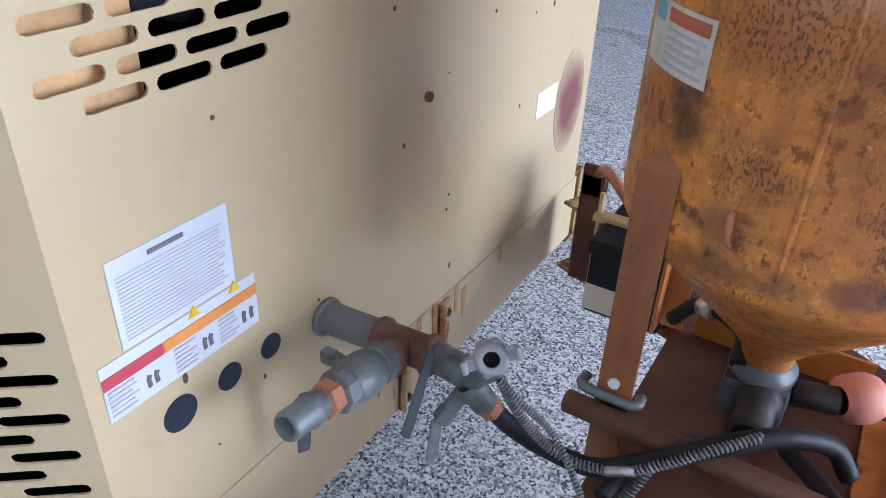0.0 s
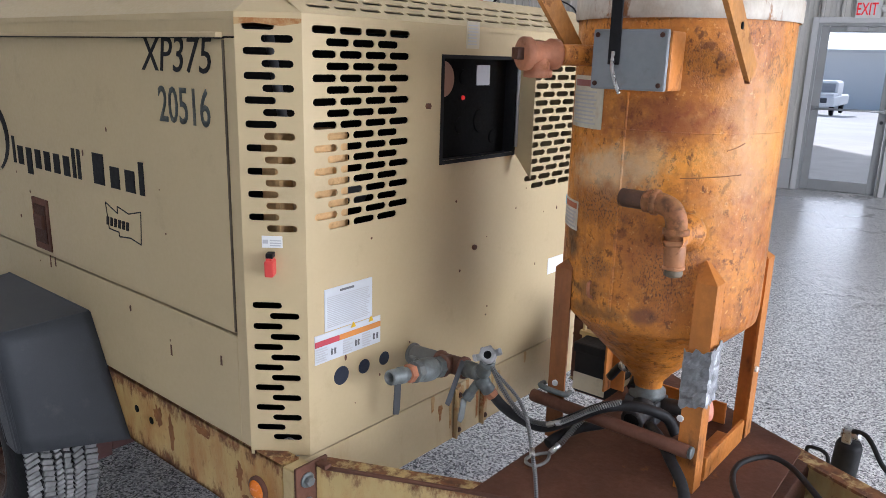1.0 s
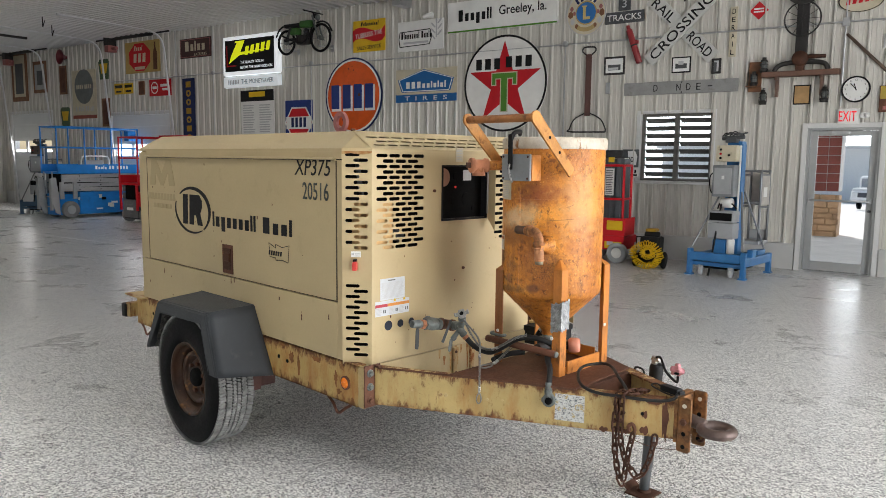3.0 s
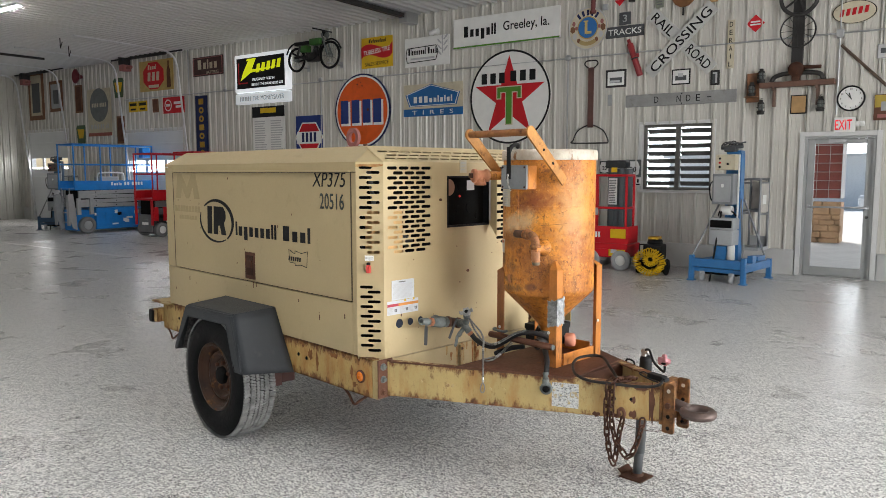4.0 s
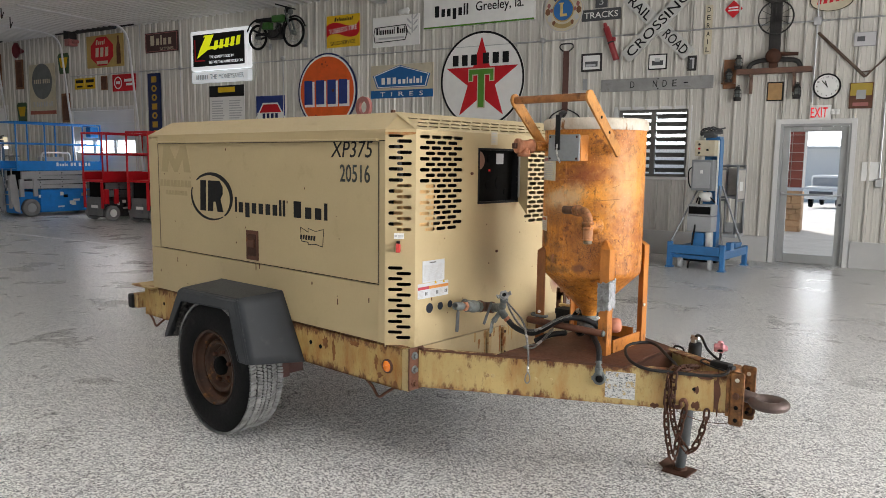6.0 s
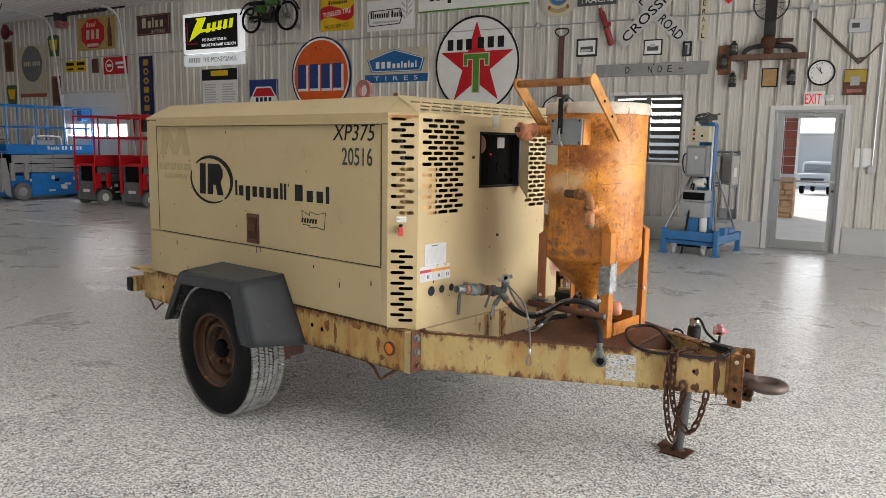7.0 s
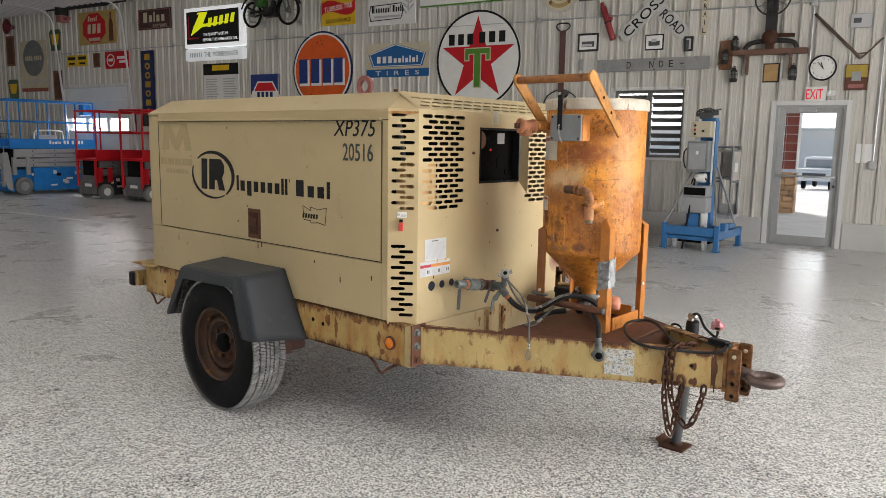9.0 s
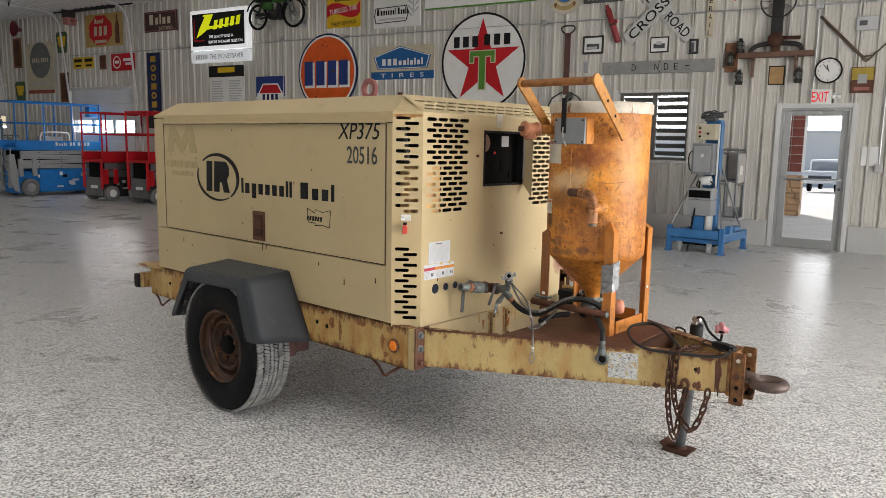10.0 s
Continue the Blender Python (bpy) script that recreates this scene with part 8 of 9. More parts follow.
part("emergency_lamp", merge(rod((0.165, -0.03, 0.01), (0.165, -0.075, 0.0), 0.03), rod((0.235, -0.03, 0.01), (0.235, -0.075, 0.0), 0.03), box(0.14, 0.26, -0.03, 0.0, -0.03, 0.05, 0.006)), label_white, g)
g, w, h = sign("paper_notice", 5.325, 5.55, 1.30, 1.578, label_white, "sheet of white paper on the wall", "paper", depth=0.006)
g, w, h = sign("route_sign", 1.335, 1.62, 1.52, 1.82, M("route_dark", (0.10, 0.11, 0.11), 0.5), "black and white route shield sign", depth=0.012)
deco(g, plate([(-0.10, -0.11), (0.0, -0.13), (0.10, -0.11), (0.12, 0.03), (0.08, 0.12), (-0.08, 0.12), (-0.12, 0.03)], 0.002), 0, 0, label_white, 1, "shield")
deco(g, text_bm("20", 0.09, 0.002, 0.11, 0.012), 0, -0.02, ink, 2, "lettering")
g, w, h = sign("route_sign", 0.845, 1.05, 1.58, 1.80, M("route_black", (0.03, 0.033, 0.035), 0.5), "black and white route shield sign", depth=0.012)
deco(g, plate([(-0.075, -0.085), (0.0, -0.10), (0.075, -0.085), (0.09, 0.02), (0.06, 0.09), (-0.06, 0.09), (-0.09, 0.02)], 0.002), 0, 0, label_white, 1, "shield")
deco(g, text_bm("20", 0.07, 0.002, 0.085, 0.012), 0, -0.015, ink, 2, "lettering")
g, w, h = sign("sale_plate", 1.37, 1.62, 1.36, 1.50, white_sign, "small white plate with black print", depth=0.012)
for piece in bar_list("HHHH", 0.20, 0.06, 0.002):
    deco(g, piece, 0, 0.02, ink, 1, "lettering")
deco(g, rects((-0.11, 0.11, -0.055, -0.03)), 0, 0, ink, 1, "lettering")

# hand-forged relics
sh = thing("long_handled_scoop", at(0.665, WALL - 0.03, 2.12), "long brown wooden handle with an iron hoop, hung upright", "tool")
part("handle", box(-0.055, 0.055, -0.045, -0.02, 0.28, 1.34, 0.012), M("brown_handle", (0.115, 0.05, 0.04), 0.6, var=0.25), sh)
part("grip", hose([(-0.04, -0.03, 1.32), (-0.12, -0.03, 1.39), (-0.10, -0.03, 1.45), (0.0, -0.03, 1.46), (0.10, -0.03, 1.45), (0.12, -0.03, 1.39), (0.04, -0.03, 1.32)], 0.013, 8), iron, sh)
part("hoop", hose([(0.34, -0.03, 0.0), (-0.33, -0.03, 0.01), (-0.33, -0.03, 0.06), (-0.25, -0.03, 0.22), (-0.06, -0.03, 0.32), (0.06, -0.03, 0.32), (0.25, -0.03, 0.22), (0.34, -0.03, 0.06), (0.34, -0.03, 0.0)], 0.012, 8, 4), iron, sh)
cn = thing("angled_bar", at(5.0, WALL - 0.04, 2.8), "bent brown wooden and iron bar", "tool")
part("bar", merge(rod((-0.37, 0, 0.67), (0.28, 0, 0.0), 0.022), rod((0.28, 0, 0.0), (0.54, 0, 0.28), 0.012), rod((0.22, 0, 0.07), (0.36, 0, 0.08), 0.01)), M("old_bar", (0.10, 0.065, 0.045), 0.6, var=0.25), cn)
dp = thing("post_drill", at(4.05, WALL - 0.06, 2.93), "old black iron post drill with spoked wheels", "post drill")
part("post", box(-0.085, 0.075, -0.06, 0.02, 0.25, 1.9, 0.008), iron, dp)
for z, r, n in ((0.79, 0.245, 12), (1.28, 0.255, 5)):
    wh_ = part("wheel", hose([(r * math.cos(a), -0.10, z + r * math.sin(a)) for a in [2 * math.pi * i / 28 for i in range(29)]], 0.012 if n == 12 else 0.03, 8, smooth=False), iron, dp)
    for k in range(n):
        a = 2 * math.pi * k / n
        part("spoke", rod((0.02 * math.cos(a), -0.10, z + 0.02 * math.sin(a)), (r * math.cos(a), -0.10, z + r * math.sin(a)), 0.004 if n == 12 else 0.016, 6), iron, wh_)
part("beam", box(-0.52, 0.53, -0.12, 0.03, -0.03, 0.05, 0.008), M("rusty_brown_beam", (0.15, 0.075, 0.05), 0.6, var=0.25), dp)
part("yoke", hose([(-0.36, -0.06, 0.05), (-0.30, -0.06, 0.13), (-0.15, -0.06, 0.17), (0.15, -0.06, 0.17), (0.32, -0.06, 0.14), (0.38, -0.06, 0.05)], 0.035, 8), iron, dp)
part("gear_case", merge(rod((0.0, -0.16, 0.22), (0.0, 0.0, 0.22), 0.11, 20), rod((0.08, -0.08, 0.25), (0.34, -0.08, 0.24), 0.028), box(-0.06, 0.06, -0.12, -0.02, 0.02, 0.2, 0.02)), dark_rust, dp)
for x in (-0.31, 0.30):
    part("bracket", merge(box(x - 0.02, x + 0.02, -0.06, 0.03, -0.32, -0.03, 0.008), box(x - 0.02, x + 0.02, -0.14, 0.03, -0.08, -0.03, 0.008)), M("bracket_brown", (0.16, 0.09, 0.065), 0.6, var=0.2) if x < 0 else bpy.data.materials["bracket_brown"], dp)
lantern = thing("lantern", at(3.415, WALL - 0.13, 2.78), "old railway lantern with a wire cage", "lantern", "old lanterns")
part("base", lathe([(0, 0), (0.055, 0.0), (0.055, 0.05), (0.04, 0.06)], seg=18), iron, lantern)
part("globe", lathe([(0.035, 0.06), (0.045, 0.09), (0.042, 0.14), (0.03, 0.16)], seg=18), zinc, lantern)
part("cap", lathe([(0.05, 0.16), (0.045, 0.18), (0.03, 0.19), (0.03, 0.22), (0, 0.225)], seg=18), iron, lantern)
part("cage", merge(*[rod((0.058 * math.cos(a), 0.058 * math.sin(a), 0.03), (0.05 * math.cos(a), 0.05 * math.sin(a), 0.17), 0.0035, 5) for a in [2 * math.pi * i / 6 for i in range(6)]], hose([(0.06 * math.cos(a), 0.06 * math.sin(a), 0.11) for a in [2 * math.pi * i / 16 for i in range(17)]], 0.0035, 5, smooth=False)), iron, lantern)
for s, z in ((3.55, 2.98), (3.56, 2.50), (4.40, 2.51)):
    copy_thing(lantern, at(s, WALL - 0.13, z))
single("lantern_board", box(-0.095, 0.095, -0.03, 0.0, -0.225, 0.225, 0.006), wood, at(3.416, WALL - 0.026, 2.925), "brown wooden back board of a lantern", "board")
single("lantern_shelf", box(-0.10, 0.10, -0.16, 0.0, -0.012, 0.0, 0.004), wood, at(3.415, WALL - 0.05, 2.78), "small wooden lantern shelf", "shelf")
for s, z in ((3.56, 2.50), (4.40, 2.51)):
    single("lantern_hook", merge(rod((0, 0, 0.24), (0, 0.12, 0.25), 0.006), hose([(0, 0, 0.24), (0, -0.01, 0.235), (0, 0, 0.225)], 0.004, 6)), iron, at(s, WALL - 0.13, z), "iron hook that holds a lantern", "hook")

pd = thing("round_paddle", at(2.273, WALL - 0.03, 4.505), "round brown wooden paddle hung with its stem down", "paddle")
part("blade", disc(0.195, 0.03, Matrix.Translation((0, -0.03, 0)), 32), M("paddle_brown", (0.20, 0.085, 0.025), 0.5, var=0.2, scale=7), pd)
part("stem", box(-0.014, 0.014, -0.03, -0.004, -0.33, -0.19, 0.005), iron, pd)
hb = thing("hand_pump", at(0.675, WALL - 0.05, 4.55), "dark red metal tool hung upright above a badge", "tool")
part("barrel", merge(rod((0, 0, -0.10), (0, 0, 0.30), 0.042, 14), rod((0, 0, -0.16), (0, 0, -0.10), 0.06, 14)), M("oxblood_paint", (0.13, 0.022, 0.022), 0.5, var=0.2), hb)
part("cap", rod((0, 0, 0.30), (0, 0, 0.335), 0.055, 14), iron, hb)
single("junction_box", box(-0.045, 0.045, -0.05, 0.0, -0.05, 0.05, 0.008), mid_grey, at(0.912, WALL - 0.036, 4.474), "small grey electrical box", "electrical box")
copy_thing(lantern, at(1.417, WALL - 0.13, 4.49))
single("lantern_hook", merge(rod((0, 0, 0.24), (0, 0.12, 0.25), 0.006), hose([(0, 0, 0.24), (0, -0.01, 0.235), (0, 0, 0.225)], 0.004, 6)), iron, at(1.417, WALL - 0.13, 4.49), "iron hook that holds a lantern", "hook")
g, w, h = sign("narrow_plate", 1.80, 1.94, 4.35, 4.66, M("mossy_grey_plate", (0.22, 0.23, 0.18), 0.6, var=0.2), "narrow mossy grey plate with worn print")
deco(g, lines_bm(-0.05, 0.05, -0.12, 0.12, 6, 0.002, 0.3, 31), 0, 0, ink_soft, 1, "small_print")
single("cardboard_tag", box(-0.075, 0.075, -0.012, 0.0, -0.09, 0.09, 0.004), tan_wood, at(2.75, WALL - 0.036, 4.42), "small tan card on the wall", "card")
g, w, h = sign("small_red_sign", 3.06, 3.31, 4.33, 4.55, red, "small round-cornered red sign", bm=box(-0.125, 0.125, -0.02, 0.0, -0.11, 0.11, 0.009, 3))
deco(g, rects((-0.08, 0.08, -0.03, 0.03)), 0, 0, label_white, 1, "small_print")

# conduit and boxes
cd = thing("conduit", at(0, WALL - 0.04, 0), "grey steel electrical conduit along the wall", "conduit", kind="structure")
part("run", merge(rod((-14.0, 0, 3.70), (5.55, 0, 3.64), 0.0135, 8), rod((5.55, 0, 3.64), (6.3, 0, 3.66), 0.0135, 8)), galv, cd)
for s, z0, z1 in ((-6.05, 2.0, 3.72), (-9.45, 2.0, 4.85), (0.2, 0.42, 3.66), (4.61, 2.45, 4.85), (5.56, 1.30, 4.85), (-10.95, 0.42, 4.85)):
    part("drop", rod((s, 0, z0), (s, 0, z1), 0.0135, 8), galv, cd)
for s, z in ((-6.05, 3.72), (0.2, 3.665), (4.61, 3.64), (5.56, 1.27), (-9.45, 3.70)):
    part("box", rod((s, 0.02, z), (s, -0.03, z), 0.055, 16) if s < 1 else box(s - 0.05, s + 0.05, -0.03, 0.02, z - 0.06, z + 0.06, 0.008), galv, cd)
single("security_camera", merge(rod((-0.10, 0, -0.02), (0.12, 0, 0.02), 0.045, 14), box(-0.03, 0.03, 0.0, 0.16, -0.03, 0.03, 0.008)), label_white, at(-2.72, WALL - 0.18, 4.42), "small white wall camera", "camera")
heater = thing("radiant_heater", at(-3.2, WALL - 1.0, CEIL - 0.18), "dark tube heater under the ceiling", "heater")
part("tube", box(-0.06, 0.06, -4.0, 0.4, -0.03, 0.05, 0.01), iron, heater)
part("reflector", box(-0.12, 0.12, -4.0, 0.4, 0.052, 0.07, 0.004), galv, heater)
part("burner_box", box(-0.10, 0.10, 0.42, 0.80, -0.12, 0.10, 0.01), galv, heater)
for y in (-3.5, -1.5, 0.3):
    part("hanger", rod((0, y, 0.07), (0, y, 0.19), 0.006, 6), iron, heater)
for s, d in ((-17.0, 11.0), (-15.6, 10.2), (-13.0, 11.2), (-11.9, 10.4)):
    hg = thing("track_hanger", at(s, d, CEIL), "iron hanger of an overhead door track", "hanger", "door track hangers")
    part("hanger", merge(rod((0, 0, -0.3), (0, 0, 0.02), 0.012, 6), box(-0.2, 0.2, -0.02, 0.02, -0.02, 0.01), rod((0, 0, -0.3), (0.1, 0, -0.16), 0.012, 6)), iron, hg)
single("opener_rail", box(-0.04, 0.04, -4.2, 0.0, -0.05, 0.05, 0.01), iron, at(-15.4, WALL - 1.6, CEIL - 0.07), "dark opener rail under the ceiling", "rail")


# ---- machines along the wall ----
bike_green = M("faded_green_tank", (0.045, 0.15, 0.03), 0.45, var=0.2, dirt=0.3, spec=0.3)


def motorbike():
    mb = thing("motorcycle", at(-5.9, WALL - 0.42, 3.87), "small green and black trail motorcycle on a wall shelf", "motorcycle")
    for x in (-0.52, 0.52):
        part("peg", merge(rod((x, 0.38, 0.13), (x, -0.10, 0.13), 0.015, 8), box(x - 0.04, x + 0.04, 0.36, 0.38, 0.06, 0.2, 0.004)), galv, mb)
    for x, r in ((-0.52, 0.28), (0.52, 0.31)):
        wl_ = part("wheel", hose([(x + (r - 0.03) * math.cos(a), 0, r + (r - 0.03) * math.sin(a)) for a in [2 * math.pi * i / 28 for i in range(29)]], 0.028, 8, smooth=False), rubber, mb)
        part("hub", rod((x, -0.05, r), (x, 0.05, r), 0.05), zinc, wl_)
        for k in range(12):
            a = 2 * math.pi * k / 12
            part("spoke", rod((x, 0.02 * (-1) ** k, r), (x + (r - 0.05) * math.cos(a), 0, r + (r - 0.05) * math.sin(a)), 0.003, 4), zinc, wl_)
    part("engine", merge(box(-0.14, 0.16, -0.09, 0.09, 0.20, 0.40, 0.03), rod((0.02, 0.09, 0.29), (0.02, -0.11, 0.29), 0.085, 18)), iron, mb)
    cyl = part("cylinder", rod((0.06, 0, 0.38), (0.11, 0, 0.54), 0.045), iron, mb)
    for k in range(6):
        part("fin", rod((0.062 + 0.0078 * k, 0, 0.40 + 0.025 * k), (0.066 + 0.0078 * k, 0, 0.41 + 0.025 * k), 0.068, 12), dark_grey, cyl)
    part("exhaust", hose([(0.15, -0.05, 0.50), (0.24, -0.09, 0.46), (0.22, -0.11, 0.30), (0.05, -0.12, 0.22), (-0.25, -0.12, 0.30), (-0.55, -0.12, 0.42)], 0.022, 8), black, mb)
    part("headlamp", lathe([(0, 0), (0.05, 0.0), (0.062, 0.02), (0.05, 0.08), (0, 0.1)], (0.47, 0, 0.74), (0.3, 0, 0.74), 16), zinc, mb)
    part("shock_absorber", rod((-0.42, -0.09, 0.32), (-0.30, -0.09, 0.58), 0.026, 8), iron, mb)
    part("chain_guard", box(-0.48, -0.10, -0.115, -0.105, 0.28, 0.34, 0.004), black, mb)
    part("fuel_tank", merge(box(-0.05, 0.30, -0.09, 0.09, 0.55, 0.70, 0.05, 3)), bike_green, mb, "green fuel tank")
    part("side_cover", box(-0.34, -0.12, -0.08, 0.08, 0.42, 0.57, 0.03), bike_green, mb)
    part("seat", box(-0.52, -0.02, -0.09, 0.09, 0.58, 0.66, 0.03, 3), black, mb)
    part("fork", merge(rod((0.52, -0.07, 0.27), (0.34, -0.07, 0.78), 0.02), rod((0.52, 0.07, 0.27), (0.34, 0.07, 0.78), 0.02)), zinc, mb)
    part("handlebar", merge(rod((0.30, -0.3, 0.86), (0.30, 0.3, 0.86), 0.015), rod((0.34, 0, 0.76), (0.30, 0, 0.86), 0.02), box(0.34, 0.42, -0.06, 0.06, 0.72, 0.82, 0.02)), black, mb)
    part("frame", merge(rod((-0.52, 0.06, 0.25), (-0.1, 0.06, 0.32), 0.02), rod((-0.3, 0, 0.55), (-0.1, 0, 0.25), 0.018), rod((0.34, 0, 0.7), (0.12, 0, 0.25), 0.02), rod((-0.45, -0.08, 0.30), (-0.30, -0.08, 0.58), 0.016)), black, mb)
    for x, angles in ((0.52, (20, 50, 80, 110)), (-0.52, (70, 100, 130, 160))):
        part("mudguard", hose([(x + 0.35 * math.cos(radians(a)), 0, 0.30 + 0.35 * math.sin(radians(a))) for a in angles], 0.02, 6), black, mb)


motorbike()


lift_black = M("lift_black_paint", (0.022, 0.023, 0.025), 0.5, var=0.2, dirt=0.3, dirtcol=(0.10, 0.10, 0.10))
lift_grey = M("lift_arm_grey", (0.13, 0.135, 0.14), 0.5, var=0.15, dirt=0.2)


def scissor_lift(name, m, label, paint, chassis, L, w, deck, rail_top, r, tone):
    ob = thing(name, m, label, "scissor lift", "parked scissor lifts")
    hl, hw_ = L / 2, w / 2
    zc = deck * 0.56
    part("chassis", merge(box(-hl * 0.94, hl * 0.94, -hw_ + 0.10, hw_ - 0.10, 0.08, zc - 0.04, 0.03), box(-hl * 0.52, hl * 0.92, -hw_ - 0.01, -hw_ + 0.12, 0.10, zc, 0.02), box(-hl * 0.52, hl * 0.92, hw_ - 0.12, hw_ + 0.01, 0.10, zc, 0.02)), chassis, ob)
    part("battery_tray", box(-hl * 0.30, hl * 0.75, -hw_ - 0.016, -hw_ - 0.008, 0.16, zc - 0.12, 0.004, 1), chassis, ob)
    for x in (-hl * 0.96, -hl * 0.66):
        part("end_guard", box(x, x + 0.10, -hw_ - 0.02, -hw_ + 0.05, zc * 0.75, deck * 0.78, 0.01), paint if chassis is lift_black else tone, ob)
    for x in (-hl * 0.72, hl * 0.72):
        for y, s_ in ((-hw_ - 0.02, 1), (hw_ + 0.02, -1)):
            tyre_ = part("wheel", lathe([(0, 0.02), (r * 0.5, 0.02), (r * 0.55, 0.0), (r * 0.95, 0.0), (r, 0.02), (r, 0.12), (0, 0.12)], (x, y, r), (x, y + s_, r), 24), M("grey_lift_tyre", (0.20, 0.20, 0.20), 0.7, var=0.15) if "grey_lift_tyre" not in bpy.data.materials else bpy.data.materials["grey_lift_tyre"], ob)
            part("rim", lathe([(0, 0.0), (r * 0.42, -0.004), (r * 0.52, 0.01)], (x, y, r), (x, y + s_, r), 20), label_white if r < 0.19 else mid_grey, tyre_)
    n = 4
    z0, z1 = zc + 0.01, deck - 0.05
    for y in (-hw_ + 0.02, hw_ - 0.07):
        for i in range(n):
            z, half = z0 + (z1 - z0) * (i + 0.5) / n, (z1 - z0) / n * 0.44
            t = 0.010 * (-1) ** i
            part("scissor_arm", box(-hl * 0.90, hl * 0.90, y, y + 0.05, -half, half, 0.006, 1, Matrix.Translation((0, 0, z)) @ Matrix.Rotation(t, 4, "Y")), tone, ob)
            for x in (-hl * 0.5, 0.0, hl * 0.5):
                part("pin", rod((x, y, z), (x, y - 0.012, z), 0.014, 8), black, ob)
    # near-black block stands in for the shade between the arms
    part("core", box(-hl * 0.88, hl * 0.88, -hw_ + 0.12, hw_ - 0.12, z0, z1), black_and_shade, ob)
    part("deck", box(-hl, hl, -hw_, hw_, deck - 0.05, deck, 0.008), paint, ob)
    part("toe_board", merge(box(-hl, hl, -hw_ - 0.004, -hw_ + 0.01, deck - 0.04, deck + 0.19, 0.003, 1), box(-hl, hl, hw_ - 0.01, hw_ + 0.004, deck - 0.04, deck + 0.19, 0.003, 1)), paint, ob)
    part("lettering", bars("Hxxix HH HHHH", L * 0.42, 0.09, 0.003), label_white, ob).matrix_basis = pose(hl * 0.28, -hw_ - 0.010, deck + 0.11)
    for x, zz, ww_ in ((-hl * 0.5, deck * 0.42, 0.14), (0.1, deck * 0.5, 0.2), (hl * 0.4, deck * 0.4, 0.12)):
        part("sticker", plate([(-ww_ / 2, -0.035), (ww_ / 2, -0.035), (ww_ / 2, 0.035), (-ww_ / 2, 0.035)], 0.002), label_white, ob).matrix_basis = pose(x, -hw_ - 0.004, zz)
    mid = (deck + rail_top) / 2 + 0.05
    for y in (-hw_ + 0.02, hw_ - 0.02):
        for z in (mid, rail_top):
            part("guard_rail", rod((-hl, y, z), (hl, y, z), 0.02, 8), paint, ob)
        for x in (-hl + 0.02, -hl * 0.22, hl - 0.02) if L < 2 else (-hl + 0.02, -hl * 0.35, hl * 0.3, hl - 0.02):
            part("post", rod((x, y, deck), (x, y, rail_top), 0.02, 8), paint, ob)
    for x in (-hl + 0.02, hl - 0.02):
        for z in (mid, rail_top):
            part("guard_rail", rod((x, -hw_ + 0.02, z), (x, hw_ - 0.02, z), 0.02, 8), paint, ob)
    part("control_box", box(hl - 0.30, hl - 0.06, -hw_ + 0.03, -hw_ + 0.22, rail_top - 0.32, rail_top - 0.04, 0.02), chassis, ob)
    rnd = random.Random(int(L * 100))
    for k in range(9 if L > 1.2 else 0):
        x, z, a, b = rnd.uniform(-hl * 0.40, hl * 0.80), rnd.uniform(0.20, zc - 0.06), rnd.uniform(0.03, 0.09), rnd.uniform(0.02, 0.05)
        part("sticker", plate([(-a, -b), (a, -b), (a, b), (-a, b)], 0.002), (label_white, ink_grey, label_white, black_and_shade)[k % 4], ob).matrix_basis = pose(x, -hw_ - 0.0195, z)
    if L > 2:
        part("grab_rail", hose([(-0.35, -0.1, deck), (-0.33, -0.1, deck + 0.34), (-0.20, -0.1, deck + 0.40), (0.30, -0.1, deck + 0.40), (0.42, -0.1, deck + 0.34), (0.44, -0.1, deck)], 0.022, 8), label_white, ob, "white tubular grab rail")
        part("tool_box", box(-0.25, 0.30, -0.05, 0.25, deck + 0.01, deck + 0.30, 0.03), mid_grey, ob)
        for y in (-hw_ + 0.03, hw_ - 0.16):
            part("end_plate", plate([(-0.02, 0.16), (0.10, 0.10), (0.08, 0.62), (0.02, deck * 0.88), (-0.10, deck * 0.88), (-0.12, 0.5)], 0.03, Matrix.Translation((-hl - 0.05, y, 0.0)), 0.006), mid_grey, ob, "grey steel end plate")
            part("end_plate", box(-hl - 0.16, -hl - 0.13, y, y + 0.12, 0.22, deck * 0.86, 0.006), mid_grey, ob, "grey steel end plate")
    if L > 2:
        part("ladder", merge(rod((-hl - 0.03, -0.2, 0.25), (-hl - 0.03, -0.2, deck), 0.015, 6), rod((-hl - 0.03, 0.2, 0.25), (-hl - 0.03, 0.2, deck), 0.015, 6), *[rod((-hl - 0.03, -0.2, z), (-hl - 0.03, 0.2, z), 0.012, 6) for z in (0.3, 0.55, 0.8)]), tone, ob)
    else:
        part("end_panel", merge(box(-hl * 0.97, -hl * 0.93, -hw_ * 0.72, hw_ * 0.72, 0.12, zc + 0.02, 0.012), box(-hl * 0.99, -hl * 0.96, -hw_ * 0.30, hw_ * 0.34, 0.22, zc - 0.10, 0.008)), lift_grey, ob, "dark grey steel end panel")
        for y in (-hw_ + 0.02, hw_ - 0.10):
            part("end_guard", box(-hl - 0.01, -hl + 0.02, y, y + 0.08, zc * 0.55, deck - 0.05, 0.008), paint, ob)
        part("sticker", box(-hl * 0.995, -hl * 0.992, -0.16, 0.10, zc - 0.24, zc - 0.17), label_white, ob)
    return ob


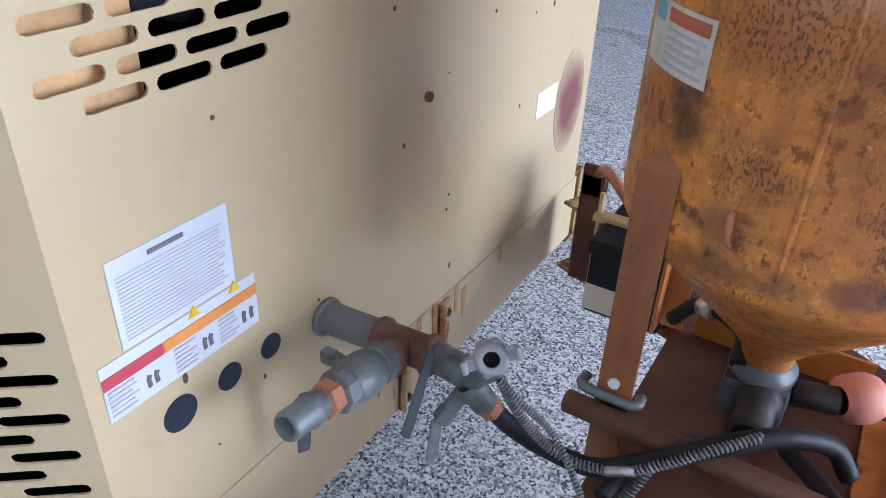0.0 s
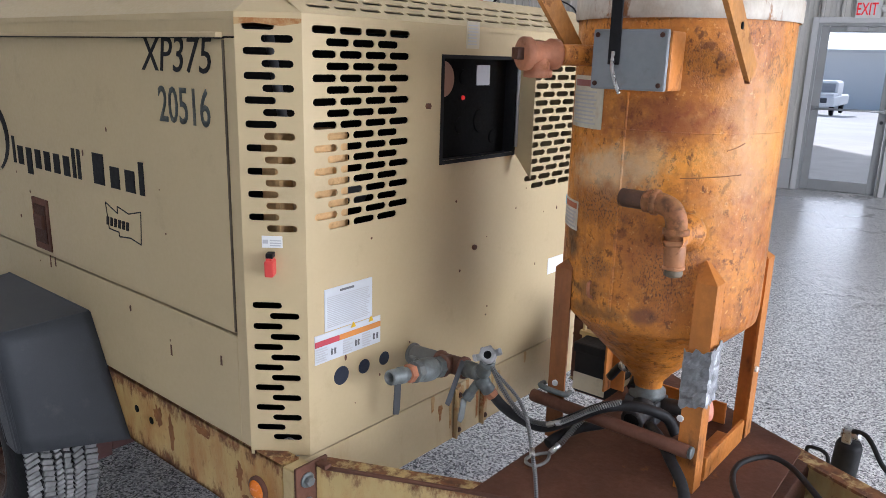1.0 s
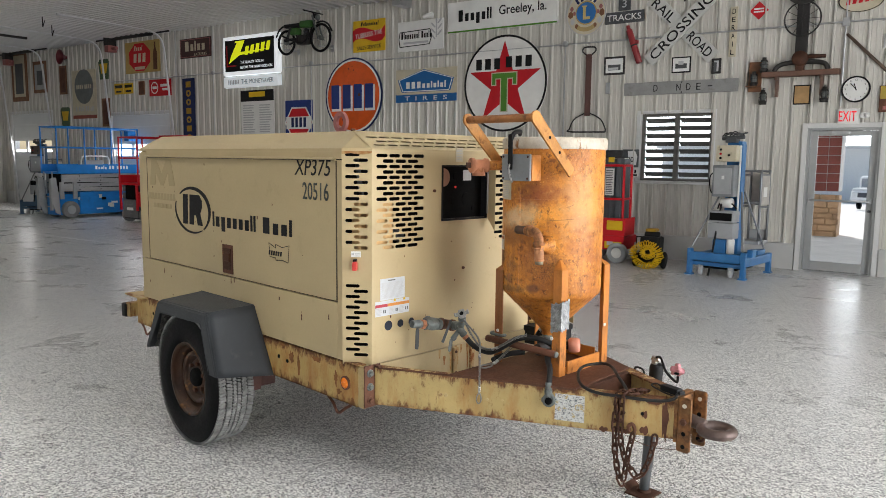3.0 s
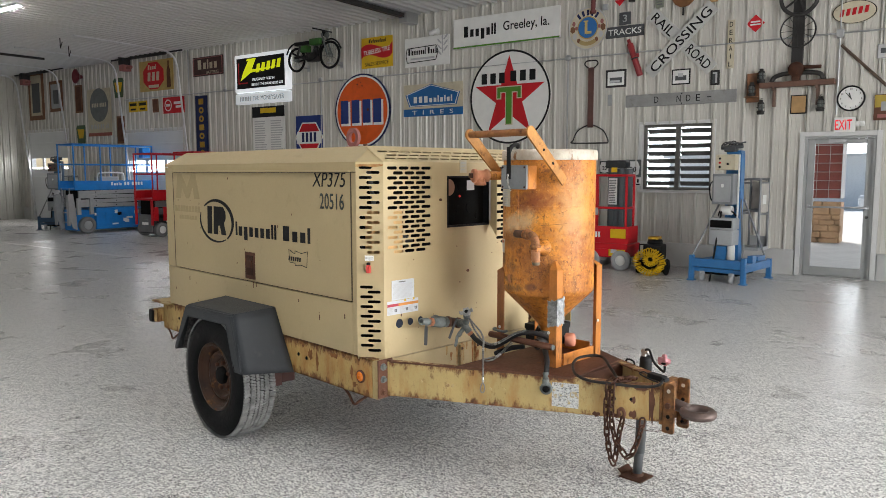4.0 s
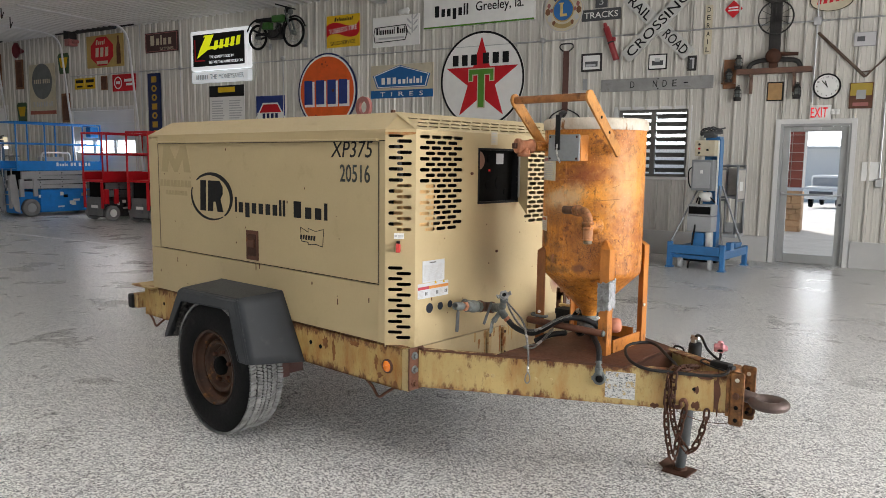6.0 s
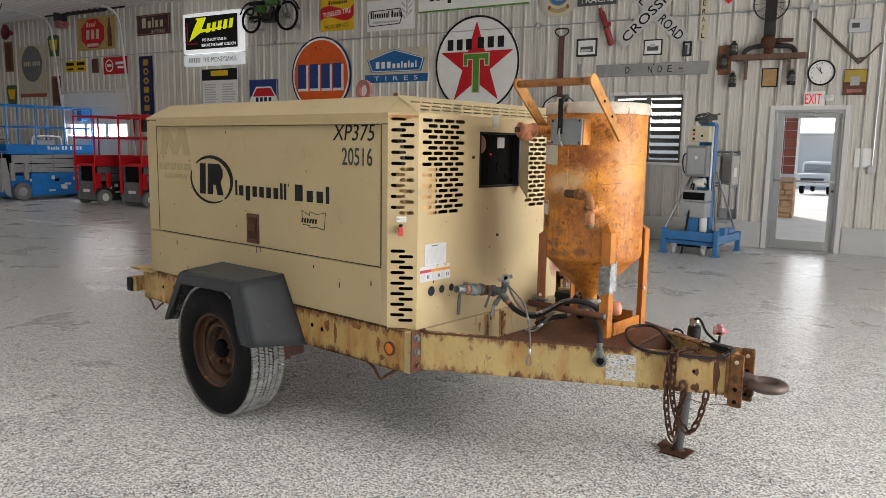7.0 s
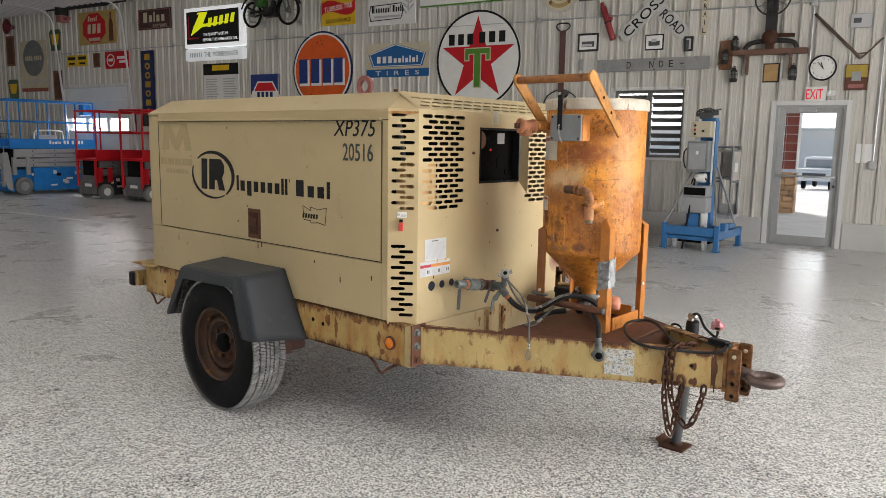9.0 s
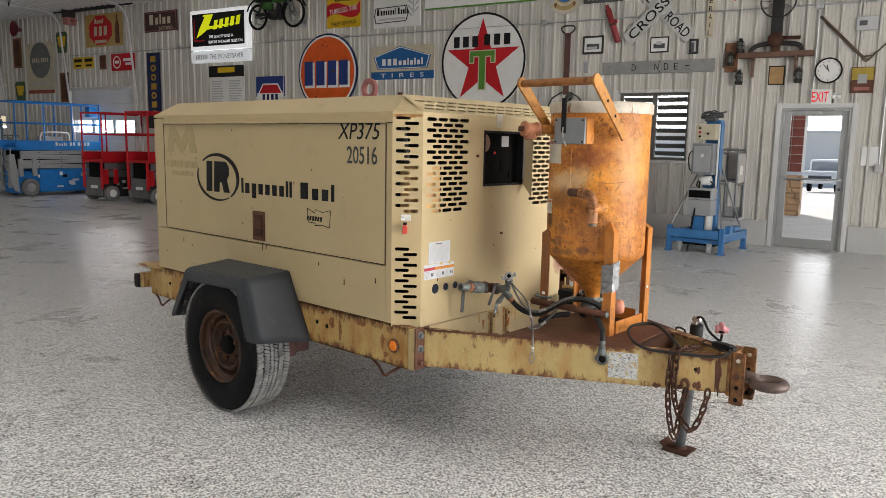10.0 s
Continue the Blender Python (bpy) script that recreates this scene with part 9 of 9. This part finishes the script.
scissor_lift("scissor_lift", at(-13.02, 12.10, 0, 90), "blue scissor lift with grey arms, folded down", lift_blue, lift_blue, 2.30, 0.82, 1.19, 2.33, 0.22, mid_grey)
scissor_lift("scissor_lift", at(-10.47, 12.38, 0, 90), "red and dark grey scissor lift, folded down", red, lift_black, 1.70, 0.80, 0.96, 2.06, 0.18, lift_grey)
scissor_lift("scissor_lift", at(-9.07, 12.50, 0, 90), "red and dark grey scissor lift, folded down", red, lift_black, 1.55, 0.80, 0.98, 2.08, 0.18, lift_grey)

def personnel_lift():
    """A small red push-around lift: wheeled box base, tube cage and a grey mast behind."""
    ob = thing("personnel_lift", at(1.44, 12.58, 0, 0), "small red personnel lift with yellow panels and a grey mast", "personnel lift")
    base = part("base", merge(box(-0.36, 0.36, -0.30, 0.34, 0.20, 0.42, 0.03), box(-0.385, 0.385, -0.33, -0.29, 0.34, 0.44, 0.02)), red, ob)
    part("side_panel", box(0.06, 0.34, -0.312, -0.302, 0.23, 0.40, 0.01), yellow, base, "yellow panel")
    part("notice", plate([(0.10, 0.28), (0.20, 0.28), (0.20, 0.36), (0.10, 0.36)], 0.002, Matrix.Translation((0, -0.315, 0))), ink_grey, base)
    for x in (-0.27, 0.27):
        for y in (-0.30, 0.26):
            w_ = part("wheel", lathe([(0, 0.02), (0.08, 0.02), (0.09, 0.0), (0.155, 0.0), (0.165, 0.015), (0.165, 0.085), (0, 0.085)], (x, y - 0.04, 0.165), (x, y + 1, 0.165), 24), mid_grey, ob, "grey solid tyre")
            part("rim", lathe([(0, 0.0), (0.07, -0.004), (0.085, 0.008)], (x, y - 0.04, 0.165), (x, y + 1, 0.165), 20), label_white, w_)
    tub = part("platform", merge(box(-0.39, 0.39, -0.33, 0.12, 0.46, 0.50, 0.01), box(-0.39, 0.39, -0.335, -0.315, 0.44, 0.72, 0.008), box(-0.39, -0.37, -0.31, 0.12, 0.44, 0.72, 0.008), box(0.37, 0.39, -0.31, 0.12, 0.44, 0.72, 0.008)), red, ob)
    part("side_panel", box(0.10, 0.36, -0.345, -0.337, 0.53, 0.68, 0.01), yellow, tub, "yellow panel")
    part("lettering", bars("HHH", 0.15, 0.09, 0.003), label_white, tub).matrix_basis = pose(-0.15, -0.340, 0.58)
    for x in (-0.34, 0.34):
        for y in (-0.30, 0.08):
            part("cage_post", rod((x * (0.94 if y > 0 else 1.0), y, 0.50), (x * (0.94 if y > 0 else 1.0), y, 1.55), 0.021, 8), red, tub)
    for z in (1.02, 1.55):
        part("cage_rail", merge(rod((-0.34, -0.30, z), (0.34, -0.30, z), 0.020, 8), rod((0.34, -0.30, z), (0.32, 0.08, z), 0.020, 8), rod((-0.34, -0.30, z), (-0.32, 0.08, z), 0.020, 8)), red, tub)
    part("gate_post", box(-0.19, -0.15, -0.32, -0.28, 0.72, 1.55, 0.006), red, tub)
    part("latch", box(-0.22, -0.13, -0.345, -0.32, 0.90, 1.02, 0.01), mid_grey, tub)
    part("mast", merge(box(-0.16, 0.20, 0.12, 0.34, 0.42, 1.66, 0.015), box(0.06, 0.14, 0.08, 0.12, 0.5, 1.78, 0.008), box(-0.12, -0.04, 0.09, 0.12, 0.5, 1.70, 0.008)), M("slate_mast_grey", (0.09, 0.105, 0.115), 0.45, var=0.15), ob, "slate grey telescoping mast")
    part("mast_head", box(-0.19, 0.17, 0.06, 0.30, 1.665, 1.80, 0.03), lift_black, ob)
    part("notice", plate([(-0.12, 1.06), (0.03, 1.06), (0.03, 1.50), (-0.12, 1.50)], 0.003, Matrix.Translation((0, 0.065, 0))), label_white, ob)
    part("small_print", lines_bm(-0.11, 0.02, 1.08, 1.48, 14, 0.002, 0.25, 51), ink_soft, ob).matrix_basis = pose(0, 0.061, 0)
    part("sticker", box(-0.07, 0.03, 0.045, 0.058, 1.60, 1.68, 0.003), yellow, ob)


personnel_lift()


brace_grey = M("dull_brace_steel", (0.24, 0.25, 0.26), 0.45, metal=0.4, var=0.15)


taupe_mesh = M("taupe_mesh", (0.50, 0.47, 0.43), 0.6, var=0.15, scale=8, fine=160)


def mast_lift(name, m, label, paint, cover):
    ob = thing(name, m, label, "mast lift", "mast lifts")
    base = part("base_frame", merge(box(-0.38, 0.36, -0.46, -0.38, 0.215, 0.34, 0.012), box(-0.36, 0.36, -0.40, -0.34, 0.14, 0.20, 0.010), box(-0.38, -0.31, -0.38, 0.55, 0.20, 0.30, 0.012), box(0.36, 0.43, -0.40, 0.60, 0.17, 0.29, 0.012), box(-0.31, 0.36, 0.30, 0.40, 0.18, 0.30, 0.012), box(0.30, 0.42, 0.05, 0.34, 0.30, 0.37, 0.012), box(0.36, 0.44, -0.20, -0.05, 0.29, 0.40, 0.012)), paint, ob)
    # dark box added for the shade under the base beam
    part("battery_tray", box(-0.28, 0.28, -0.33, 0.28, 0.10, 0.22, 0.01), black_and_shade, ob)
    for x in (-0.37, 0.40):
        for y in (-0.42, 0.56):
            part("outrigger_foot", merge(box(x - 0.035, x + 0.035, y - 0.035, y + 0.035, 0.02, 0.38 if y < 0 else 0.30, 0.01), box(x - 0.05, x + 0.05, y - 0.05, y + 0.05, 0.0, 0.02)), paint, base)
    for x in (-0.22, 0.22):
        part("caster", merge(lathe([(0, 0), (0.06, 0), (0.065, 0.01), (0.065, 0.035), (0.06, 0.045), (0, 0.045)], (x - 0.02, -0.40, 0.065), (x + 1, -0.40, 0.065), 16), box(x - 0.03, x + 0.035, -0.43, -0.37, 0.10, 0.15, 0.004)), mid_grey, ob)
    part("mast", merge(box(-0.08, 0.13, 0.0, 0.16, 0.18, 1.92, 0.01), box(0.10, 0.16, -0.04, 0.10, 0.3, 1.88, 0.008)), paint, ob)
    part("control_box", box(-0.16, 0.13, -0.20, -0.02, 1.63, 1.86, 0.012), cream_sign if cover is mid_grey else cover, ob, "cream control box with knobs")
    for x, z in ((-0.09, 1.80), (-0.09, 1.74), (-0.09, 1.68), (0.03, 1.72)):
        part("knob", rod((x, -0.20, z), (x, -0.22, z), 0.016), red if z == 1.74 else black, ob)
    part("switch_box", box(-0.18, 0.13, -0.24, -0.02, 1.13, 1.58, 0.015), box_grey, ob, "grey steel box with a hinged front")
    part("box_door", box(-0.15, 0.10, -0.252, -0.241, 1.17, 1.54, 0.006), mid_grey, ob)
    part("sticker", plate([(-0.04, 1.38), (0.0, 1.38), (0.0, 1.43), (-0.04, 1.43)], 0.002, Matrix.Translation((0, -0.256, 0))), label_white, ob)
    part("power_unit", merge(box(-0.20, 0.16, -0.26, -0.02, 0.53, 0.76, 0.015), box(-0.20, 0.16, -0.26, -0.02, 0.765, 0.93, 0.012)), mid_grey, ob, "grey power unit cover")
    part("battery_bay", box(-0.18, 0.14, -0.265, -0.255, 0.79, 0.90, 0.004), black_and_shade, ob)
    part("winch", rod((-0.08, -0.1, 1.04), (0.08, -0.1, 1.04), 0.07), label_white, ob)
    part("head", merge(rod((-0.14, -0.05, 1.96), (0.18, -0.05, 1.98), 0.03), box(-0.08, 0.08, -0.10, 0.05, 1.90, 1.97, 0.01), hose([(-0.1, -0.06, 2.0), (0.0, -0.1, 2.03), (0.12, -0.06, 2.02), (0.2, 0.0, 2.04)], 0.012, 6)), dark_grey, ob)
    for a, b in (((-0.38, -0.40, 0.36), (-0.14, -0.02, 1.16)), ((0.38, -0.40, 0.32), (0.16, 0.0, 1.20)), ((0.38, 0.45, 0.32), (0.16, 0.12, 1.20)), ((-0.10, -0.40, 0.0), (-0.06, -0.15, 1.05))):
        part("brace", rod(a, b, 0.014, 8), brace_grey if b[2] > 1.1 else black, ob)
    part("cable", hose([(-0.17, -0.1, 1.50), (-0.26, -0.12, 1.42), (-0.25, -0.12, 1.22), (-0.18, -0.1, 1.13)], 0.009, 6), black, ob)
    part("lower_box", box(-0.12, 0.06, -0.26, -0.06, 0.30, 0.52, 0.012), paint, ob)
    cage = part("platform", merge(box(0.0, 0.31, 0.36, 0.74, 0.42, 0.47, 0.006), box(-0.02, 0.10, 0.14, 0.36, 0.40, 0.50, 0.006)), mid_grey, ob, "grey aluminium work platform")
    for z in (1.02, 1.49):
        part("cage_rail", hose([(0.02, 0.38, 0.47), (0.02, 0.38, z - 0.07), (0.05, 0.38, z), (0.26, 0.38, z), (0.29, 0.38, z - 0.07), (0.29, 0.38, 0.47)], 0.018, 8, 3), brace_grey, cage)
        part("cage_rail", hose([(0.02, 0.72, 0.47), (0.02, 0.72, z - 0.07), (0.05, 0.72, z), (0.26, 0.72, z), (0.29, 0.72, z - 0.07), (0.29, 0.72, 0.47)], 0.018, 8, 3), brace_grey, cage)
        for x in (0.02, 0.29):
            part("cage_rail", rod((x, 0.38, z - 0.05), (x, 0.72, z - 0.05), 0.015, 8), brace_grey, cage)
    part("cage_panel", box(0.03, 0.28, 0.735, 0.742, 1.0, 1.46, 0.003), taupe_mesh, cage, "taupe mesh panel")
    part("cage_panel", box(0.298, 0.304, 0.40, 0.70, 1.0, 1.43, 0.003), taupe_mesh, cage, "taupe mesh panel with a worn notice")
    part("notice", box(0.3045, 0.3065, 0.46, 0.60, 1.12, 1.26), label_white, cage, "worn white notice")
    part("kick_panel", box(0.02, 0.30, 0.745, 0.752, 0.45, 0.62, 0.003), mid_grey, cage)
    part("hydraulic_hose", hose([(-0.02, -0.08, 1.08), (0.10, -0.14, 1.02), (0.14, -0.10, 0.96)], 0.010, 6), black, ob)
    part("hydraulic_hose", hose([(0.02, -0.06, 1.12), (-0.08, -0.14, 1.04), (-0.14, -0.08, 0.95)], 0.010, 6), black, ob)
    part("head_bundle", merge(*[hose([(-0.14 + 0.05 * k, -0.05, 1.99 + 0.012 * (k % 2)), (-0.06 + 0.05 * k, -0.10 + 0.02 * k, 2.035 + 0.01 * (k % 3)), (0.02 + 0.05 * k, -0.03, 2.0)], 0.009, 6) for k in range(4)]), iron, ob, "coiled dark cables on the mast head")
    part("wear_strip", box(0.135, 0.155, -0.09, -0.062, 0.9, 1.86, 0.003), label_white, ob)
    part("reservoir", lathe([(0, 0), (0.05, 0), (0.055, 0.01), (0.055, 0.20), (0.045, 0.22), (0, 0.22)], (0.12, -0.2, 0.32), (0.12, -0.2, 1), 20), label_white, ob, "white fluid reservoir")
    return ob


mast_lift("mast_lift", at(3.41, 12.24, 0, -8), "blue single-person mast lift with grey boxes", M("mast_blue", (0.03, 0.165, 0.40), 0.4, var=0.12, dirt=0.25, dirtcol=(0.10, 0.13, 0.17)), mid_grey)
mast_lift("mast_lift", at(-14.9, 11.7, 0, 40), "dull blue mast lift beside a blue scissor lift", M("dull_mast_blue", (0.045, 0.10, 0.17), 0.5, var=0.2, dirt=0.4), M("brown_grey_cover", (0.13, 0.10, 0.08), 0.6, var=0.2))
reel = thing("hose_reel", at(2.30, 12.0, 0), "yellow coiled air hose on a small black compressor", "air hose")
def coil_ring(rx, rz, fat, cx, cz, cy, turns, seed):
    """A ring of springy turns, unevenly spread."""
    rnd = random.Random(seed)
    out = bmesh.new()
    for i in range(turns):
        a = 2 * math.pi * (i + 0.35 * rnd.random()) / turns
        r = 1.0 + 0.06 * rnd.uniform(-1, 1)
        pts = [(cx + (rx * r + fat * math.cos(b)) * math.cos(a + 0.03 * math.sin(b)), cy + 1.7 * fat * math.sin(b), cz + (rz * r + fat * math.cos(b)) * math.sin(a + 0.03 * math.sin(b))) for b in [2 * math.pi * k / 10 for k in range(11)]]
        put_fast(out, hose(pts, 0.008, 6, smooth=False))
    return out


part("coil", coil_ring(0.205, 0.165, 0.045, 0.0, 0.215, -0.03, 34, 3), yellow, reel, "coiled yellow hose")
part("coil", coil_ring(0.085, 0.075, 0.035, 0.05, 0.265, -0.12, 18, 4), yellow, reel, "loose turns of yellow hose")
part("motor", merge(box(-0.14, 0.16, 0.05, 0.30, 0.24, 0.48, 0.03), rod((-0.1, 0.18, 0.50), (0.12, 0.18, 0.50), 0.055), hose([(-0.20, 0.10, 0.25), (-0.20, 0.08, 0.44), (-0.17, 0.08, 0.47), (0.10, 0.08, 0.47)], 0.010, 6)), black, reel)
part("tank_cap", box(-0.07, 0.09, 0.08, 0.26, 0.555, 0.60, 0.015), worn_ochre, reel, "dull yellow cover plate")
part("tank", rod((-0.2, 0.22, 0.14), (0.22, 0.22, 0.14), 0.11), black, reel)
for x in (-0.24, 0.20):
    part("wheel", rod((x, 0.12, 0.11), (x + 0.04, 0.12, 0.11), 0.11), rubber, reel)
barrel = thing("drum", at(-19.7, 10.9, 0), "dark blue steel drum", "drum")
part("drum", lathe([(0, 0), (0.29, 0), (0.3, 0.02), (0.29, 0.04), (0.29, 0.28), (0.302, 0.30), (0.29, 0.32), (0.29, 0.56), (0.302, 0.58), (0.29, 0.6), (0.29, 0.86), (0.3, 0.88), (0.28, 0.88), (0.27, 0.86), (0, 0.86)], seg=32), M("drum_blue", (0.03, 0.05, 0.07), 0.5, var=0.2), barrel)
